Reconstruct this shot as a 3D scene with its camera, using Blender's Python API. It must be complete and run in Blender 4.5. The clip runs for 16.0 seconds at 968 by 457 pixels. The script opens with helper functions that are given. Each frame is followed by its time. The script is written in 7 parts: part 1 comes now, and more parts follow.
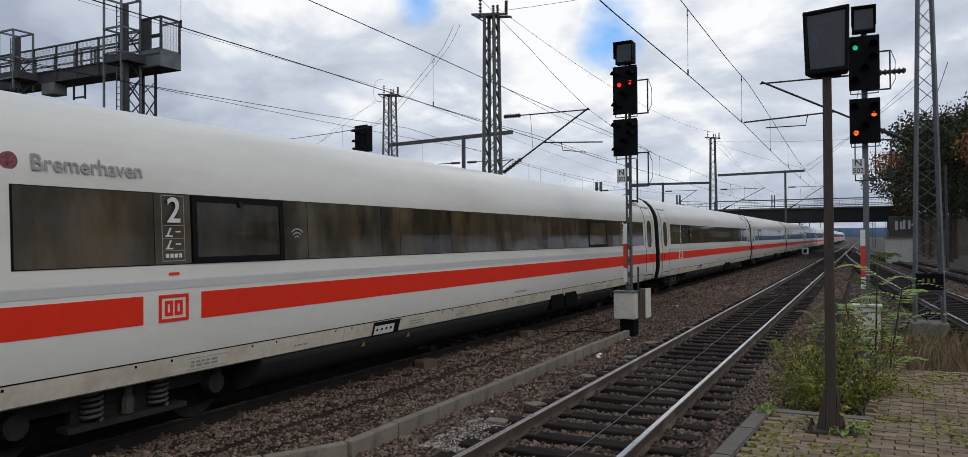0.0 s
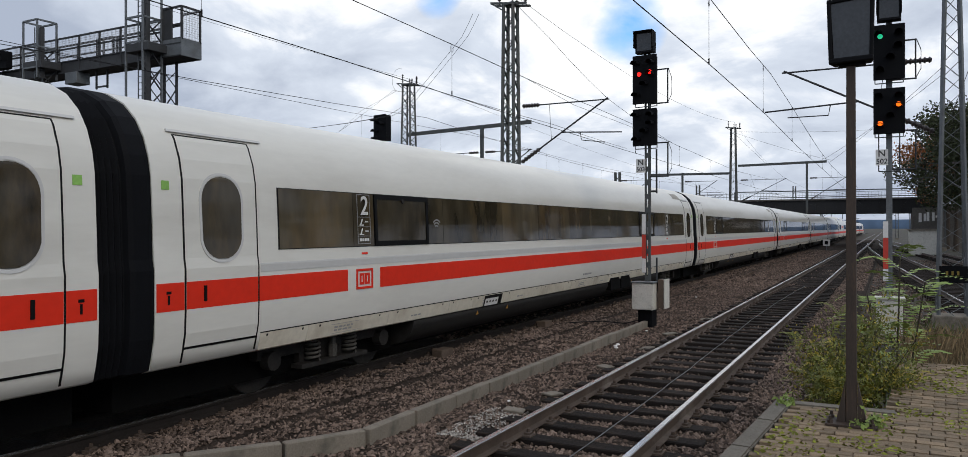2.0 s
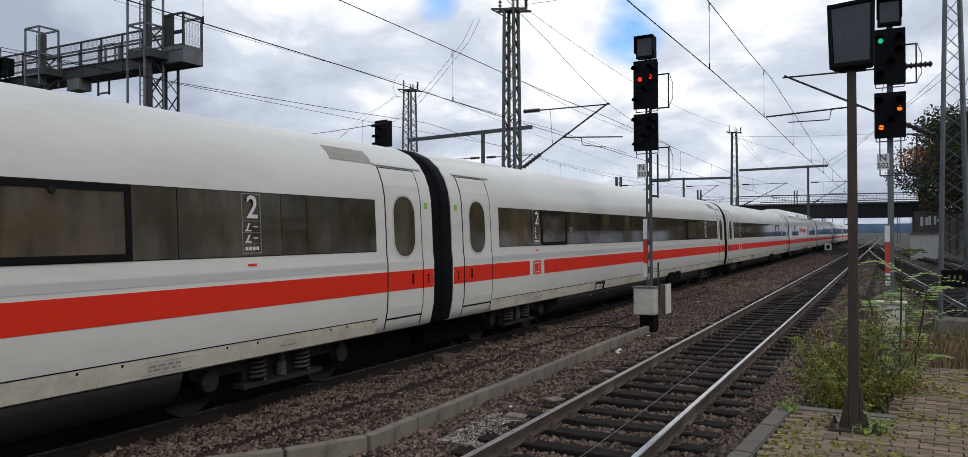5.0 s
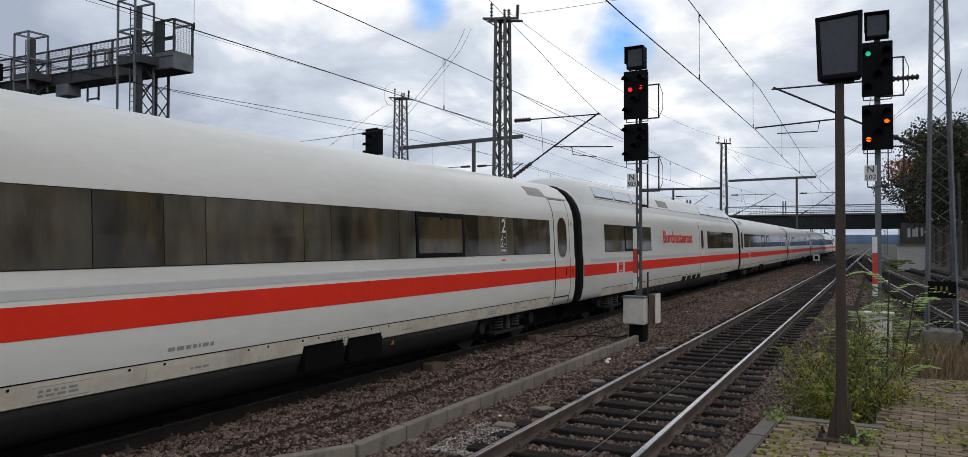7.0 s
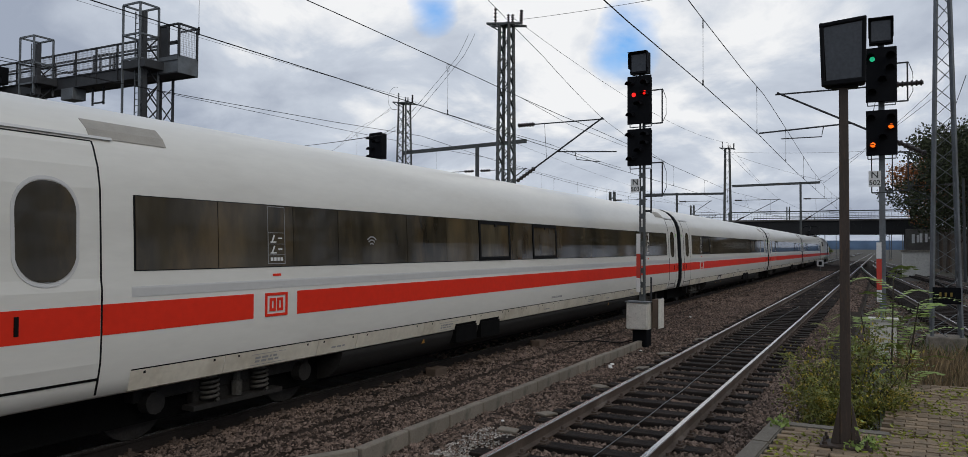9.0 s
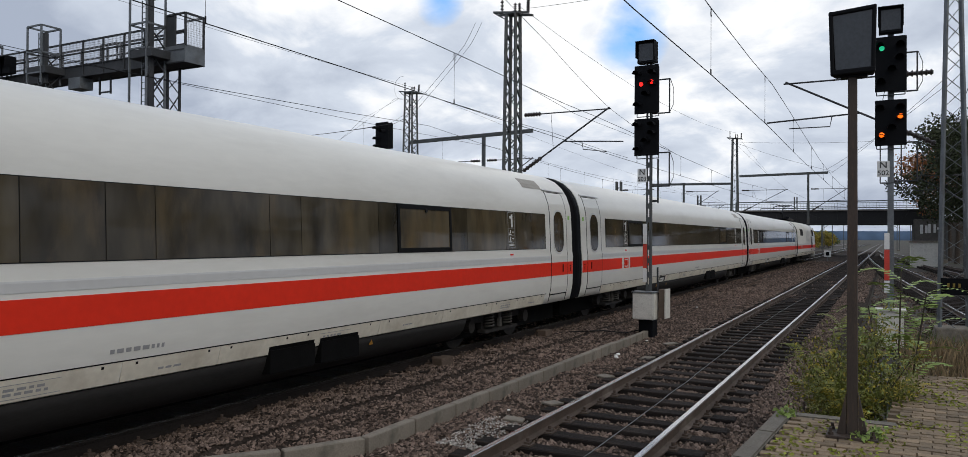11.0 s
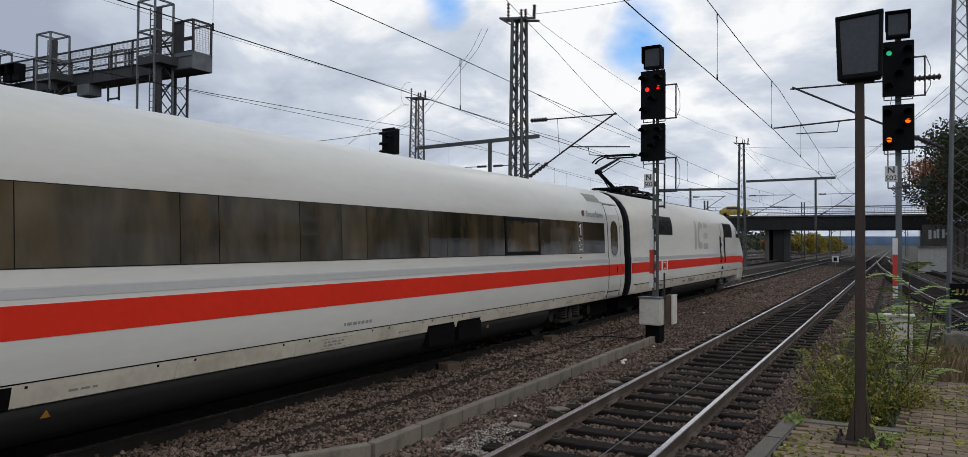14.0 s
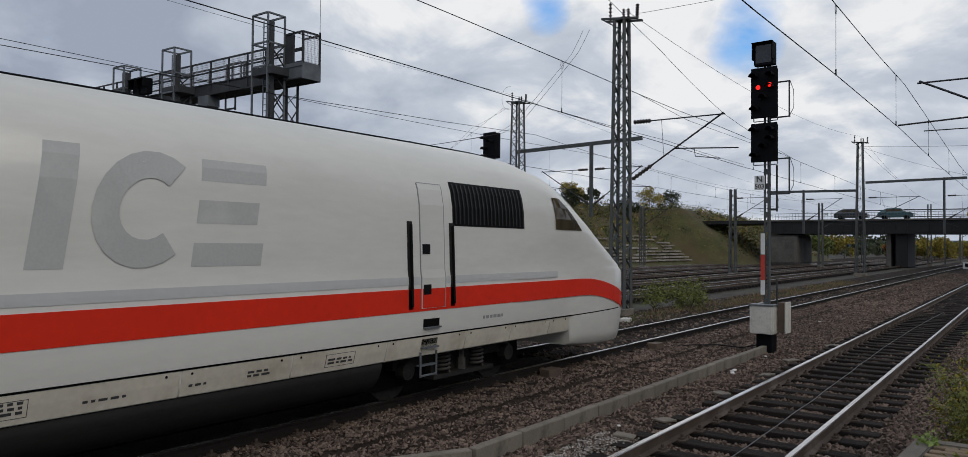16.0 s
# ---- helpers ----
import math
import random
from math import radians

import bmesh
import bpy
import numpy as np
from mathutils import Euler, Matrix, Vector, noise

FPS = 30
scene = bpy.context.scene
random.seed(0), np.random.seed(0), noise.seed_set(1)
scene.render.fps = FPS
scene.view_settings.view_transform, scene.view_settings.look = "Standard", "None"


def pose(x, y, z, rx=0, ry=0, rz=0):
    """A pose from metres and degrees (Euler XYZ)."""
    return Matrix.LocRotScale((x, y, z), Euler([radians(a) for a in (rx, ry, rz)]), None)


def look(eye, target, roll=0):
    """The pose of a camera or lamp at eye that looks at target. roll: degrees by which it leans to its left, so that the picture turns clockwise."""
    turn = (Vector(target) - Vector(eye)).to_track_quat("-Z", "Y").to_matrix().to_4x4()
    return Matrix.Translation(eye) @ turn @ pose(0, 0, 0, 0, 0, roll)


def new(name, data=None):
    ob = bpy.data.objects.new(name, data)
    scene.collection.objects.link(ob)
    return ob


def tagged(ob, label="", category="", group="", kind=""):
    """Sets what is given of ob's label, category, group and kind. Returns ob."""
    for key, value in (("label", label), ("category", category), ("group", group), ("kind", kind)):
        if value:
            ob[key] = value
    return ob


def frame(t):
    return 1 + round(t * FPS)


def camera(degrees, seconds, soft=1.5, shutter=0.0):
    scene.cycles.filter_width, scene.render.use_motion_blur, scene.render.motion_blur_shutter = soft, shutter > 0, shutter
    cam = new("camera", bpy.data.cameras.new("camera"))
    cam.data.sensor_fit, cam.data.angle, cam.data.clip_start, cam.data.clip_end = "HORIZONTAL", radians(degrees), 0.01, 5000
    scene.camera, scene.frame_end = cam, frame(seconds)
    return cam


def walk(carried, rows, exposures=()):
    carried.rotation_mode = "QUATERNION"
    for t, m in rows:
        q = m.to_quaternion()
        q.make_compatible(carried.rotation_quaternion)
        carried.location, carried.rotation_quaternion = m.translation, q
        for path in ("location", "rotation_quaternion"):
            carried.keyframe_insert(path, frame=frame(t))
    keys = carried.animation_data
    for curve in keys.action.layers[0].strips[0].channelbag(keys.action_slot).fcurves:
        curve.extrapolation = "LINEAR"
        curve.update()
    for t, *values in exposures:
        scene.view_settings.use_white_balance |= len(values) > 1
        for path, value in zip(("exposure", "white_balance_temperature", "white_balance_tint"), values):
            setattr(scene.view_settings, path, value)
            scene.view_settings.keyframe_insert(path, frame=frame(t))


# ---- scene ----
cam = camera(65.10, 16.0, soft=0.5)
ROWS = [
    (0, 3.016, -0.001, 2.232, -26.62, 0.76, -0.38),
    (0.5, 3.016, -0.000, 2.230, -27.05, 1.06, -0.31),
    (1, 3.012, 0.001, 2.228, -27.51, 1.01, -0.01),
    (1.5, 3.012, 0.002, 2.228, -27.73, 0.41, -0.06),
    (2, 3.013, 0.001, 2.229, -27.98, 0.00, -0.09),
    (2.5, 3.014, -0.002, 2.230, -28.30, -0.11, -0.05),
    (3, 3.013, -0.000, 2.233, -28.57, -0.07, -0.15),
    (3.5, 3.014, -0.001, 2.231, -28.58, 0.07, 0.00),
    (4, 3.013, 0.000, 2.232, -28.39, 0.15, -0.07),
    (6.5, 3.013, -0.000, 2.234, -27.63, 0.91, -0.12),
    (7, 3.015, -0.001, 2.231, -27.34, 1.05, 0.10),
    (7.5, 3.011, 0.001, 2.233, -27.48, 1.13, 0.23),
    (8, 3.012, 0.000, 2.231, -27.37, 1.25, 0.41),
    (8.5, 3.011, 0.000, 2.232, -27.26, 1.34, 0.32),
    (9, 3.015, -0.001, 2.231, -27.59, 1.40, 0.26),
    (11.5, 3.012, -0.001, 2.231, -28.12, 0.56, 0.32),
    (12, 3.015, -0.001, 2.231, -28.18, 0.71, 0.21),
    (12.5, 3.014, -0.001, 2.230, -28.17, 0.78, 0.43),
    (13, 3.014, -0.000, 2.234, -28.32, 0.92, 0.32),
    (13.5, 3.016, -0.002, 2.230, -28.24, 1.04, 0.29),
    (14, 3.014, -0.001, 2.230, -28.54, 1.04, 0.34),
    (14.5, 3.011, 0.000, 2.230, -28.99, 0.95, 0.34),
    (15, 3.009, 0.001, 2.233, -29.23, 0.93, 0.52),
    (15.5, 2.995, 0.015, 2.240, -30.36, 1.09, 0.41),
    (15.8, 2.965, 0.052, 2.24, -32.40, 1.16, 0.44),
    (16, 2.934, 0.105, 2.242, -36.13, 1.26, 0.50),
]
walk(cam, [(t, pose(x, y, z, 90 + tilt, 0, -turn) @ pose(0, 0, 0, 0, 0, lean)) for t, x, y, z, turn, tilt, lean in ROWS],
     exposures=[(0, 0.06), (1, 0.10), (2, 0.26), (4, 0.24), (6.5, 0.14), (7.5, 0.10), (8.5, -0.06), (9, -0.06), (11.5, 0.20), (13, 0.12), (14.5, 0.02), (15.5, -0.05), (16, -0.14)])


# ---------------------------------------------------------------- light
SUN_EL, SUN_AZ = 38, 118          # degrees; azimuth counted from +y towards +x
world = bpy.data.worlds.new("sky")
scene.world = world
world.use_nodes = True
wt = world.node_tree
wn, wl = wt.nodes, wt.links
for n in list(wn):
    wn.remove(n)


def wnode(kind, **vals):
    n = wn.new(kind)
    for k, v in vals.items():
        n.inputs[k].default_value = v
    return n


w_out = wn.new("ShaderNodeOutputWorld")
w_bg = wnode("ShaderNodeBackground", Strength=1.0)
w_sky = wn.new("ShaderNodeTexSky")
w_sky.sky_type = "NISHITA"
w_sky.sun_disc = False
w_sky.sun_elevation = radians(SUN_EL)
w_sky.sun_rotation = radians(SUN_AZ)
w_co = wn.new("ShaderNodeTexCoord")
w_sep = wn.new("ShaderNodeSeparateXYZ")
wl.new(w_co.outputs["Generated"], w_sep.inputs[0])
w_h = wn.new("ShaderNodeMath"); w_h.operation = "ADD"; w_h.inputs[1].default_value = 0.34
w_abs = wn.new("ShaderNodeMath"); w_abs.operation = "MAXIMUM"; w_abs.inputs[1].default_value = 0.0
wl.new(w_sep.outputs["Z"], w_abs.inputs[0]); wl.new(w_abs.outputs[0], w_h.inputs[0])
w_comb = wn.new("ShaderNodeCombineXYZ")
for ax, i in (("X", 0), ("Y", 1)):
    d = wn.new("ShaderNodeMath"); d.operation = "DIVIDE"
    wl.new(w_sep.outputs[ax], d.inputs[0]); wl.new(w_h.outputs[0], d.inputs[1]); wl.new(d.outputs[0], w_comb.inputs[i])
w_n1 = wnode("ShaderNodeTexNoise", Scale=1.65, Detail=8.0, Roughness=0.55, Distortion=0.25)
w_n2 = wnode("ShaderNodeTexNoise", Scale=2.7, Detail=10.0, Roughness=0.56, Distortion=0.35)
w_off = wn.new("ShaderNodeVectorMath"); w_off.operation = "ADD"; w_off.inputs[1].default_value = (3.1, 1.7, 0.4)
wl.new(w_comb.outputs[0], w_n1.inputs["Vector"])
wl.new(w_comb.outputs[0], w_off.inputs[0]); wl.new(w_off.outputs[0], w_n2.inputs["Vector"])
w_cover = wn.new("ShaderNodeValToRGB")
w_cover.color_ramp.elements[0].position, w_cover.color_ramp.elements[1].position = 0.14, 0.32
# gaps in the cloud cover, with edges broken up by the noise
w_thin = w_n1.outputs["Fac"]
for gap_dir, gap_cos, gap_depth in (((-0.285, 0.92, 0.255), 0.9970, 0.38), ((-0.50, 0.815, 0.30), 0.9988, 0.32)):
    gd = wn.new("ShaderNodeVectorMath"); gd.operation = "DOT_PRODUCT"
    gd.inputs[1].default_value = Vector(gap_dir).normalized()
    wl.new(w_co.outputs["Generated"], gd.inputs[0])
    gm = wn.new("ShaderNodeMapRange")
    gm.inputs["From Min"].default_value, gm.inputs["From Max"].default_value = gap_cos, 1.0
    gm.inputs["To Min"].default_value, gm.inputs["To Max"].default_value = 0.0, gap_depth
    wl.new(gd.outputs["Value"], gm.inputs["Value"])
    gs = wn.new("ShaderNodeMath"); gs.operation = "SUBTRACT"
    wl.new(w_thin, gs.inputs[0]); wl.new(gm.outputs[0], gs.inputs[1])
    w_thin = gs.outputs[0]
wl.new(w_thin, w_cover.inputs[0])
w_tone = wn.new("ShaderNodeValToRGB")
cr = w_tone.color_ramp
cr.elements[0].position, cr.elements[0].color = 0.26, (0.36, 0.41, 0.51, 1)
cr.elements[1].position, cr.elements[1].color = 0.62, (0.93, 0.94, 0.955, 1)
e = cr.elements.new(0.50); e.color = (0.60, 0.655, 0.745, 1)
w_dot = wn.new("ShaderNodeVectorMath"); w_dot.operation = "DOT_PRODUCT"
w_dot.inputs[1].default_value = (-0.32, 0.88, 0.31)
wl.new(w_co.outputs["Generated"], w_dot.inputs[0])
w_lobe = wn.new("ShaderNodeMapRange")
w_lobe.inputs["From Min"].default_value, w_lobe.inputs["From Max"].default_value = 0.86, 1.0
w_lobe.inputs["To Min"].default_value, w_lobe.inputs["To Max"].default_value = -0.145, 0.125
wl.new(w_dot.outputs["Value"], w_lobe.inputs["Value"])
w_sum = wn.new("ShaderNodeMath"); w_sum.operation = "ADD"
wl.new(w_n2.outputs["Fac"], w_sum.inputs[0]); wl.new(w_lobe.outputs[0], w_sum.inputs[1])
w_hz = wn.new("ShaderNodeMapRange")
w_hz.inputs["From Min"].default_value, w_hz.inputs["From Max"].default_value = 0.05, 0.24
w_hz.inputs["To Min"].default_value, w_hz.inputs["To Max"].default_value = -0.075, 0.015
wl.new(w_sep.outputs["Z"], w_hz.inputs["Value"])
w_sum2 = wn.new("ShaderNodeMath"); w_sum2.operation = "ADD"
wl.new(w_sum.outputs[0], w_sum2.inputs[0]); wl.new(w_hz.outputs[0], w_sum2.inputs[1])
wl.new(w_sum2.outputs[0], w_tone.inputs[0])
w_blue = wn.new("ShaderNodeMix"); w_blue.data_type = "RGBA"; w_blue.blend_type = "MULTIPLY"
w_blue.inputs["Factor"].default_value = 1.0
w_blue.inputs["B"].default_value = (0.105, 0.15, 0.19, 1)
wl.new(w_sky.outputs[0], w_blue.inputs["A"])
w_mix = wn.new("ShaderNodeMix"); w_mix.data_type = "RGBA"
w_low = wn.new("ShaderNodeMapRange")
w_low.inputs["From Min"].default_value, w_low.inputs["From Max"].default_value = 0.06, 0.2
w_low.inputs["To Min"].default_value, w_low.inputs["To Max"].default_value = 1.0, 0.0
wl.new(w_sep.outputs["Z"], w_low.inputs["Value"])
w_max = wn.new("ShaderNodeMath"); w_max.operation = "MAXIMUM"
wl.new(w_cover.outputs["Color"], w_max.inputs[0]); wl.new(w_low.outputs[0], w_max.inputs[1])
wl.new(w_max.outputs[0], w_mix.inputs["Factor"])
wl.new(w_blue.outputs["Result"], w_mix.inputs["A"])
wl.new(w_tone.outputs["Color"], w_mix.inputs["B"])
wl.new(w_mix.outputs["Result"], w_bg.inputs["Color"])
wl.new(w_bg.outputs[0], w_out.inputs[0])

sun_data = bpy.data.lights.new("sun", "SUN")
sun_data.energy, sun_data.angle, sun_data.color = 0.75, radians(32), (1.0, 0.91, 0.79)
sun = new("sun", sun_data)
_a, _e = radians(SUN_AZ), radians(SUN_EL)
SUN_DIR = Vector((math.sin(_a) * math.cos(_e), math.cos(_a) * math.cos(_e), math.sin(_e)))
sun.matrix_world = look(SUN_DIR * 60, (0, 0, 0))
scene.view_settings.exposure = 0.0


# ---------------------------------------------------------------- materials
def material(name, color, rough=0.6, metal=0.0, var=0.12, scale=3.0, fine=40.0, bump=0.0, bump_scale=60.0,
             dark=None, dark_at=(0.52, 0.70), dark_scale=1.2, obj_random=0.0, stretch=(1, 1, 1), coat=0.0, spec=0.5, island=0.0):
    """Principled surface with two scales of variation, an optional stain colour and fine relief."""
    m = bpy.data.materials.new(name)
    m.use_nodes = True
    nt = m.node_tree
    N, L = nt.nodes, nt.links
    b = N["Principled BSDF"]
    b.inputs["Roughness"].default_value = rough
    b.inputs["Metallic"].default_value = metal
    b.inputs["Coat Weight"].default_value = coat
    b.inputs["Specular IOR Level"].default_value = spec
    co = N.new("ShaderNodeTexCoord")
    mp = N.new("ShaderNodeMapping")
    mp.inputs["Scale"].default_value = stretch
    L.new(co.outputs["Object"], mp.inputs[0])
    n1 = N.new("ShaderNodeTexNoise"); n1.inputs["Scale"].default_value = scale; n1.inputs["Detail"].default_value = 5
    n2 = N.new("ShaderNodeTexNoise"); n2.inputs["Scale"].default_value = fine; n2.inputs["Detail"].default_value = 3
    for n in (n1, n2):
        L.new(mp.outputs[0], n.inputs["Vector"])
    add = N.new("ShaderNodeMath"); add.operation = "ADD"
    L.new(n1.outputs["Fac"], add.inputs[0]); L.new(n2.outputs["Fac"], add.inputs[1])
    mr = N.new("ShaderNodeMapRange")
    mr.inputs["From Min"].default_value, mr.inputs["From Max"].default_value = 0.6, 1.4
    mr.inputs["To Min"].default_value, mr.inputs["To Max"].default_value = 1 - var * 1.6, 1 + var * 1.6
    L.new(add.outputs[0], mr.inputs["Value"])
    val = mr.outputs[0]
    if obj_random or island:
        if obj_random:
            src = N.new("ShaderNodeObjectInfo").outputs["Random"]
        else:
            src = N.new("ShaderNodeNewGeometry").outputs["Random Per Island"]
        amt = obj_random or island
        r = N.new("ShaderNodeMapRange")
        r.inputs["To Min"].default_value, r.inputs["To Max"].default_value = 1 - amt, 1 + amt
        L.new(src, r.inputs["Value"])
        mul = N.new("ShaderNodeMath"); mul.operation = "MULTIPLY"
        L.new(val, mul.inputs[0]); L.new(r.outputs[0], mul.inputs[1])
        val = mul.outputs[0]
    mix = N.new("ShaderNodeMix"); mix.data_type = "RGBA"; mix.blend_type = "MULTIPLY"
    mix.inputs["Factor"].default_value = 1.0
    mix.inputs["A"].default_value = (*color, 1)
    L.new(val, mix.inputs["B"])
    out = mix.outputs["Result"]
    if dark:
        n3 = N.new("ShaderNodeTexNoise"); n3.inputs["Scale"].default_value = dark_scale; n3.inputs["Detail"].default_value = 8
        n3.inputs["Roughness"].default_value = 0.65
        L.new(mp.outputs[0], n3.inputs["Vector"])
        ramp = N.new("ShaderNodeMapRange")
        ramp.inputs["From Min"].default_value, ramp.inputs["From Max"].default_value = dark_at
        L.new(n3.outputs["Fac"], ramp.inputs["Value"])
        mx = N.new("ShaderNodeMix"); mx.data_type = "RGBA"
        L.new(ramp.outputs[0], mx.inputs["Factor"]); L.new(out, mx.inputs["A"])
        mx.inputs["B"].default_value = (*dark, 1)
        out = mx.outputs["Result"]
    L.new(out, b.inputs["Base Color"])
    if bump:
        n4 = N.new("ShaderNodeTexNoise"); n4.inputs["Scale"].default_value = bump_scale; n4.inputs["Detail"].default_value = 4
        L.new(mp.outputs[0], n4.inputs["Vector"])
        bp = N.new("ShaderNodeBump"); bp.inputs["Strength"].default_value = bump; bp.inputs["Distance"].default_value = 0.02
        L.new(n4.outputs["Fac"], bp.inputs["Height"]); L.new(bp.outputs[0], b.inputs["Normal"])
    return m


def glow(name, color, strength):
    m = bpy.data.materials.new(name)
    m.use_nodes = True
    b = m.node_tree.nodes["Principled BSDF"]
    b.inputs["Base Color"].default_value = (*color, 1)
    b.inputs["Emission Color"].default_value = (*color, 1)
    b.inputs["Emission Strength"].default_value = strength
    return m


M_WHITE = material("train_white", (0.70, 0.69, 0.635), 0.32, var=0.03, scale=0.8, fine=9, dark=(0.52, 0.50, 0.45), dark_at=(0.50, 0.95), dark_scale=0.7, stretch=(1, 0.35, 1.6), coat=0.2)
M_SKIRT = material("train_skirt", (0.66, 0.615, 0.51), 0.45, var=0.07, scale=1.3, fine=14, dark=(0.40, 0.34, 0.25), dark_at=(0.48, 0.85), dark_scale=1.6)
M_GREYBAND = material("train_grey_band", (0.565, 0.565, 0.55), 0.35, var=0.03, scale=0.8, fine=9)
M_RED = material("train_red", (0.74, 0.030, 0.010), 0.5, var=0.05, scale=1.0, fine=10, spec=0.25)
# brown blotches: reflections and tinted interior painted into the base colour
M_GLASS = material("train_window_glass_reflections", (0.056, 0.046, 0.029), 0.06, var=0.5, scale=0.7, fine=2.6, spec=0.36, stretch=(1, 1.2, 0.4), obj_random=0.45, dark=(0.15, 0.102, 0.045), dark_at=(0.50, 0.78), dark_scale=0.8)
M_WINFRAME = material("window_frame_black", (0.005, 0.005, 0.005), 0.5, var=0.1, spec=0.15)
M_RUBBER = material("bellows_rubber", (0.004, 0.0045, 0.006), 0.7, var=0.2, spec=0.12)
# underframe colour near black, the shade below the train included
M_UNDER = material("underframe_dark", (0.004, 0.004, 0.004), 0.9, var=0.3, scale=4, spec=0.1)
M_BOGIE = material("bogie_grime", (0.024, 0.022, 0.020), 0.75, var=0.3, scale=8, dark=(0.01, 0.01, 0.01), spec=0.25)
# dirt mottling on a grey skirt, blackened for the shade under the floor
M_TRAY = material("underfloor_skirt_shade_black", (0.020, 0.019, 0.018), 0.8, var=0.2, scale=2, fine=20, dark=(0.025, 0.023, 0.021), dark_at=(0.4, 0.8), dark_scale=1.5, stretch=(1, 0.5, 2), spec=0.2)
M_SPRING = material("bogie_dusty_steel", (0.070, 0.066, 0.058), 0.7, var=0.3, scale=8, dark=(0.03, 0.028, 0.025), spec=0.3)
M_WARN = material("warning_orange_yellow", (0.34, 0.16, 0.02), 0.6, var=0.1)
M_LETTER_GREY = material("letter_grey", (0.30, 0.30, 0.30), 0.4, var=0.04)
M_ICE_GREY = material("faded_mark_grey", (0.50, 0.50, 0.475), 0.4, var=0.05, scale=1.5, dark=(0.58, 0.575, 0.54), dark_at=(0.55, 0.75), dark_scale=1.5)
M_LETTER_WHITE = material("letter_white", (0.70, 0.70, 0.68), 0.4, var=0.03)
M_LETTER_DARK = material("letter_dark", (0.05, 0.05, 0.05), 0.5, var=0.05)
M_GRILLE = material("vent_grille", (0.02, 0.02, 0.02), 0.5, var=0.2)
M_VENTGREY = material("roof_vent_grey", (0.33, 0.31, 0.27), 0.6, var=0.15, fine=80)
# pale half-metal glass, the reflected sky put into its base colour
M_SKYLIGHT = material("skylight_sky_reflection", (0.72, 0.75, 0.78), 0.06, metal=0.55, var=0.05)
M_CREST = material("crest_dark_red", (0.22, 0.07, 0.08), 0.5, var=0.5, scale=12, fine=30)
M_GREEN = material("pictogram_green", (0.10, 0.36, 0.12), 0.4)
M_STICKER = material("sticker_green", (0.24, 0.48, 0.10), 0.5)
M_YELLOW = material("marking_yellow", (0.22, 0.15, 0.02), 0.6)
M_RAILHEAD = material("rail_worn_steel", (0.52, 0.50, 0.48), 0.22, metal=0.9, var=0.1, scale=2, stretch=(8, 0.3, 1))
M_RAILSIDE = material("rail_rust", (0.075, 0.053, 0.040), 0.85, var=0.25, scale=3, fine=50, dark=(0.16, 0.13, 0.11), bump=0.2)
M_RAILSOOT = material("rail_sooty_steel", (0.022, 0.018, 0.016), 0.85, var=0.25, scale=3, fine=50, bump=0.2, spec=0.2)
M_SLEEPER = material("sleeper_tarred_wood", (0.020, 0.016, 0.014), 0.9, var=0.3, spec=0.2, scale=4, fine=60, dark=(0.09, 0.065, 0.045), dark_at=(0.55, 0.8), dark_scale=6, obj_random=0.35, stretch=(0.5, 6, 2), bump=0.5, bump_scale=30)
# much darker than M_STONE: shade of the gaps between stones in the colour
M_BALLAST = material("ballast_bed_gap_shade", (0.040, 0.030, 0.024), 0.95, var=0.5, scale=1.1, fine=26, spec=0.1, dark=(0.018, 0.015, 0.012), dark_at=(0.45, 0.7), dark_scale=18, bump=1.0, bump_scale=34)
M_STONE = material("ballast_stone", (0.150, 0.111, 0.090), 0.95, var=0.3, scale=2, fine=30, island=0.72, bump=0.2, spec=0.15)
M_CONCRETE = material("old_concrete", (0.205, 0.180, 0.145), 0.9, var=0.18, scale=2.0, fine=50, dark=(0.085, 0.078, 0.062), dark_at=(0.48, 0.75), dark_scale=3, bump=0.3, obj_random=0.12)
M_EDGE = material("platform_edge_concrete", (0.16, 0.142, 0.115), 0.9, var=0.2, scale=2.5, fine=50, dark=(0.08, 0.074, 0.058), dark_at=(0.48, 0.75), dark_scale=3, bump=0.3, obj_random=0.15)
M_GROUND = material("yard_soil", (0.052, 0.044, 0.036), 0.95, var=0.35, scale=0.4, fine=9, dark=(0.055, 0.062, 0.026), dark_at=(0.50, 0.68), dark_scale=0.12, bump=0.6, bump_scale=20)
M_PAVER = material("paver_red_brown", (0.225, 0.165, 0.104), 0.9, var=0.2, scale=5, fine=60, dark=(0.10, 0.085, 0.065), dark_at=(0.5, 0.8), dark_scale=7, obj_random=0.28, bump=0.3)
M_JOINT = material("paver_joint_soil", (0.055, 0.055, 0.035), 0.95, var=0.4, scale=6, fine=60, dark=(0.09, 0.13, 0.03), dark_at=(0.5, 0.62), dark_scale=5)
M_BROWNPOST = material("weathered_brown_steel", (0.046, 0.032, 0.024), 0.65, var=0.25, scale=4, fine=40, dark=(0.10, 0.06, 0.035), dark_at=(0.55, 0.75), dark_scale=9, stretch=(4, 4, 0.6))
M_BLACK = material("signal_black", (0.004, 0.0045, 0.006), 0.65, var=0.2, scale=5, spec=0.12)
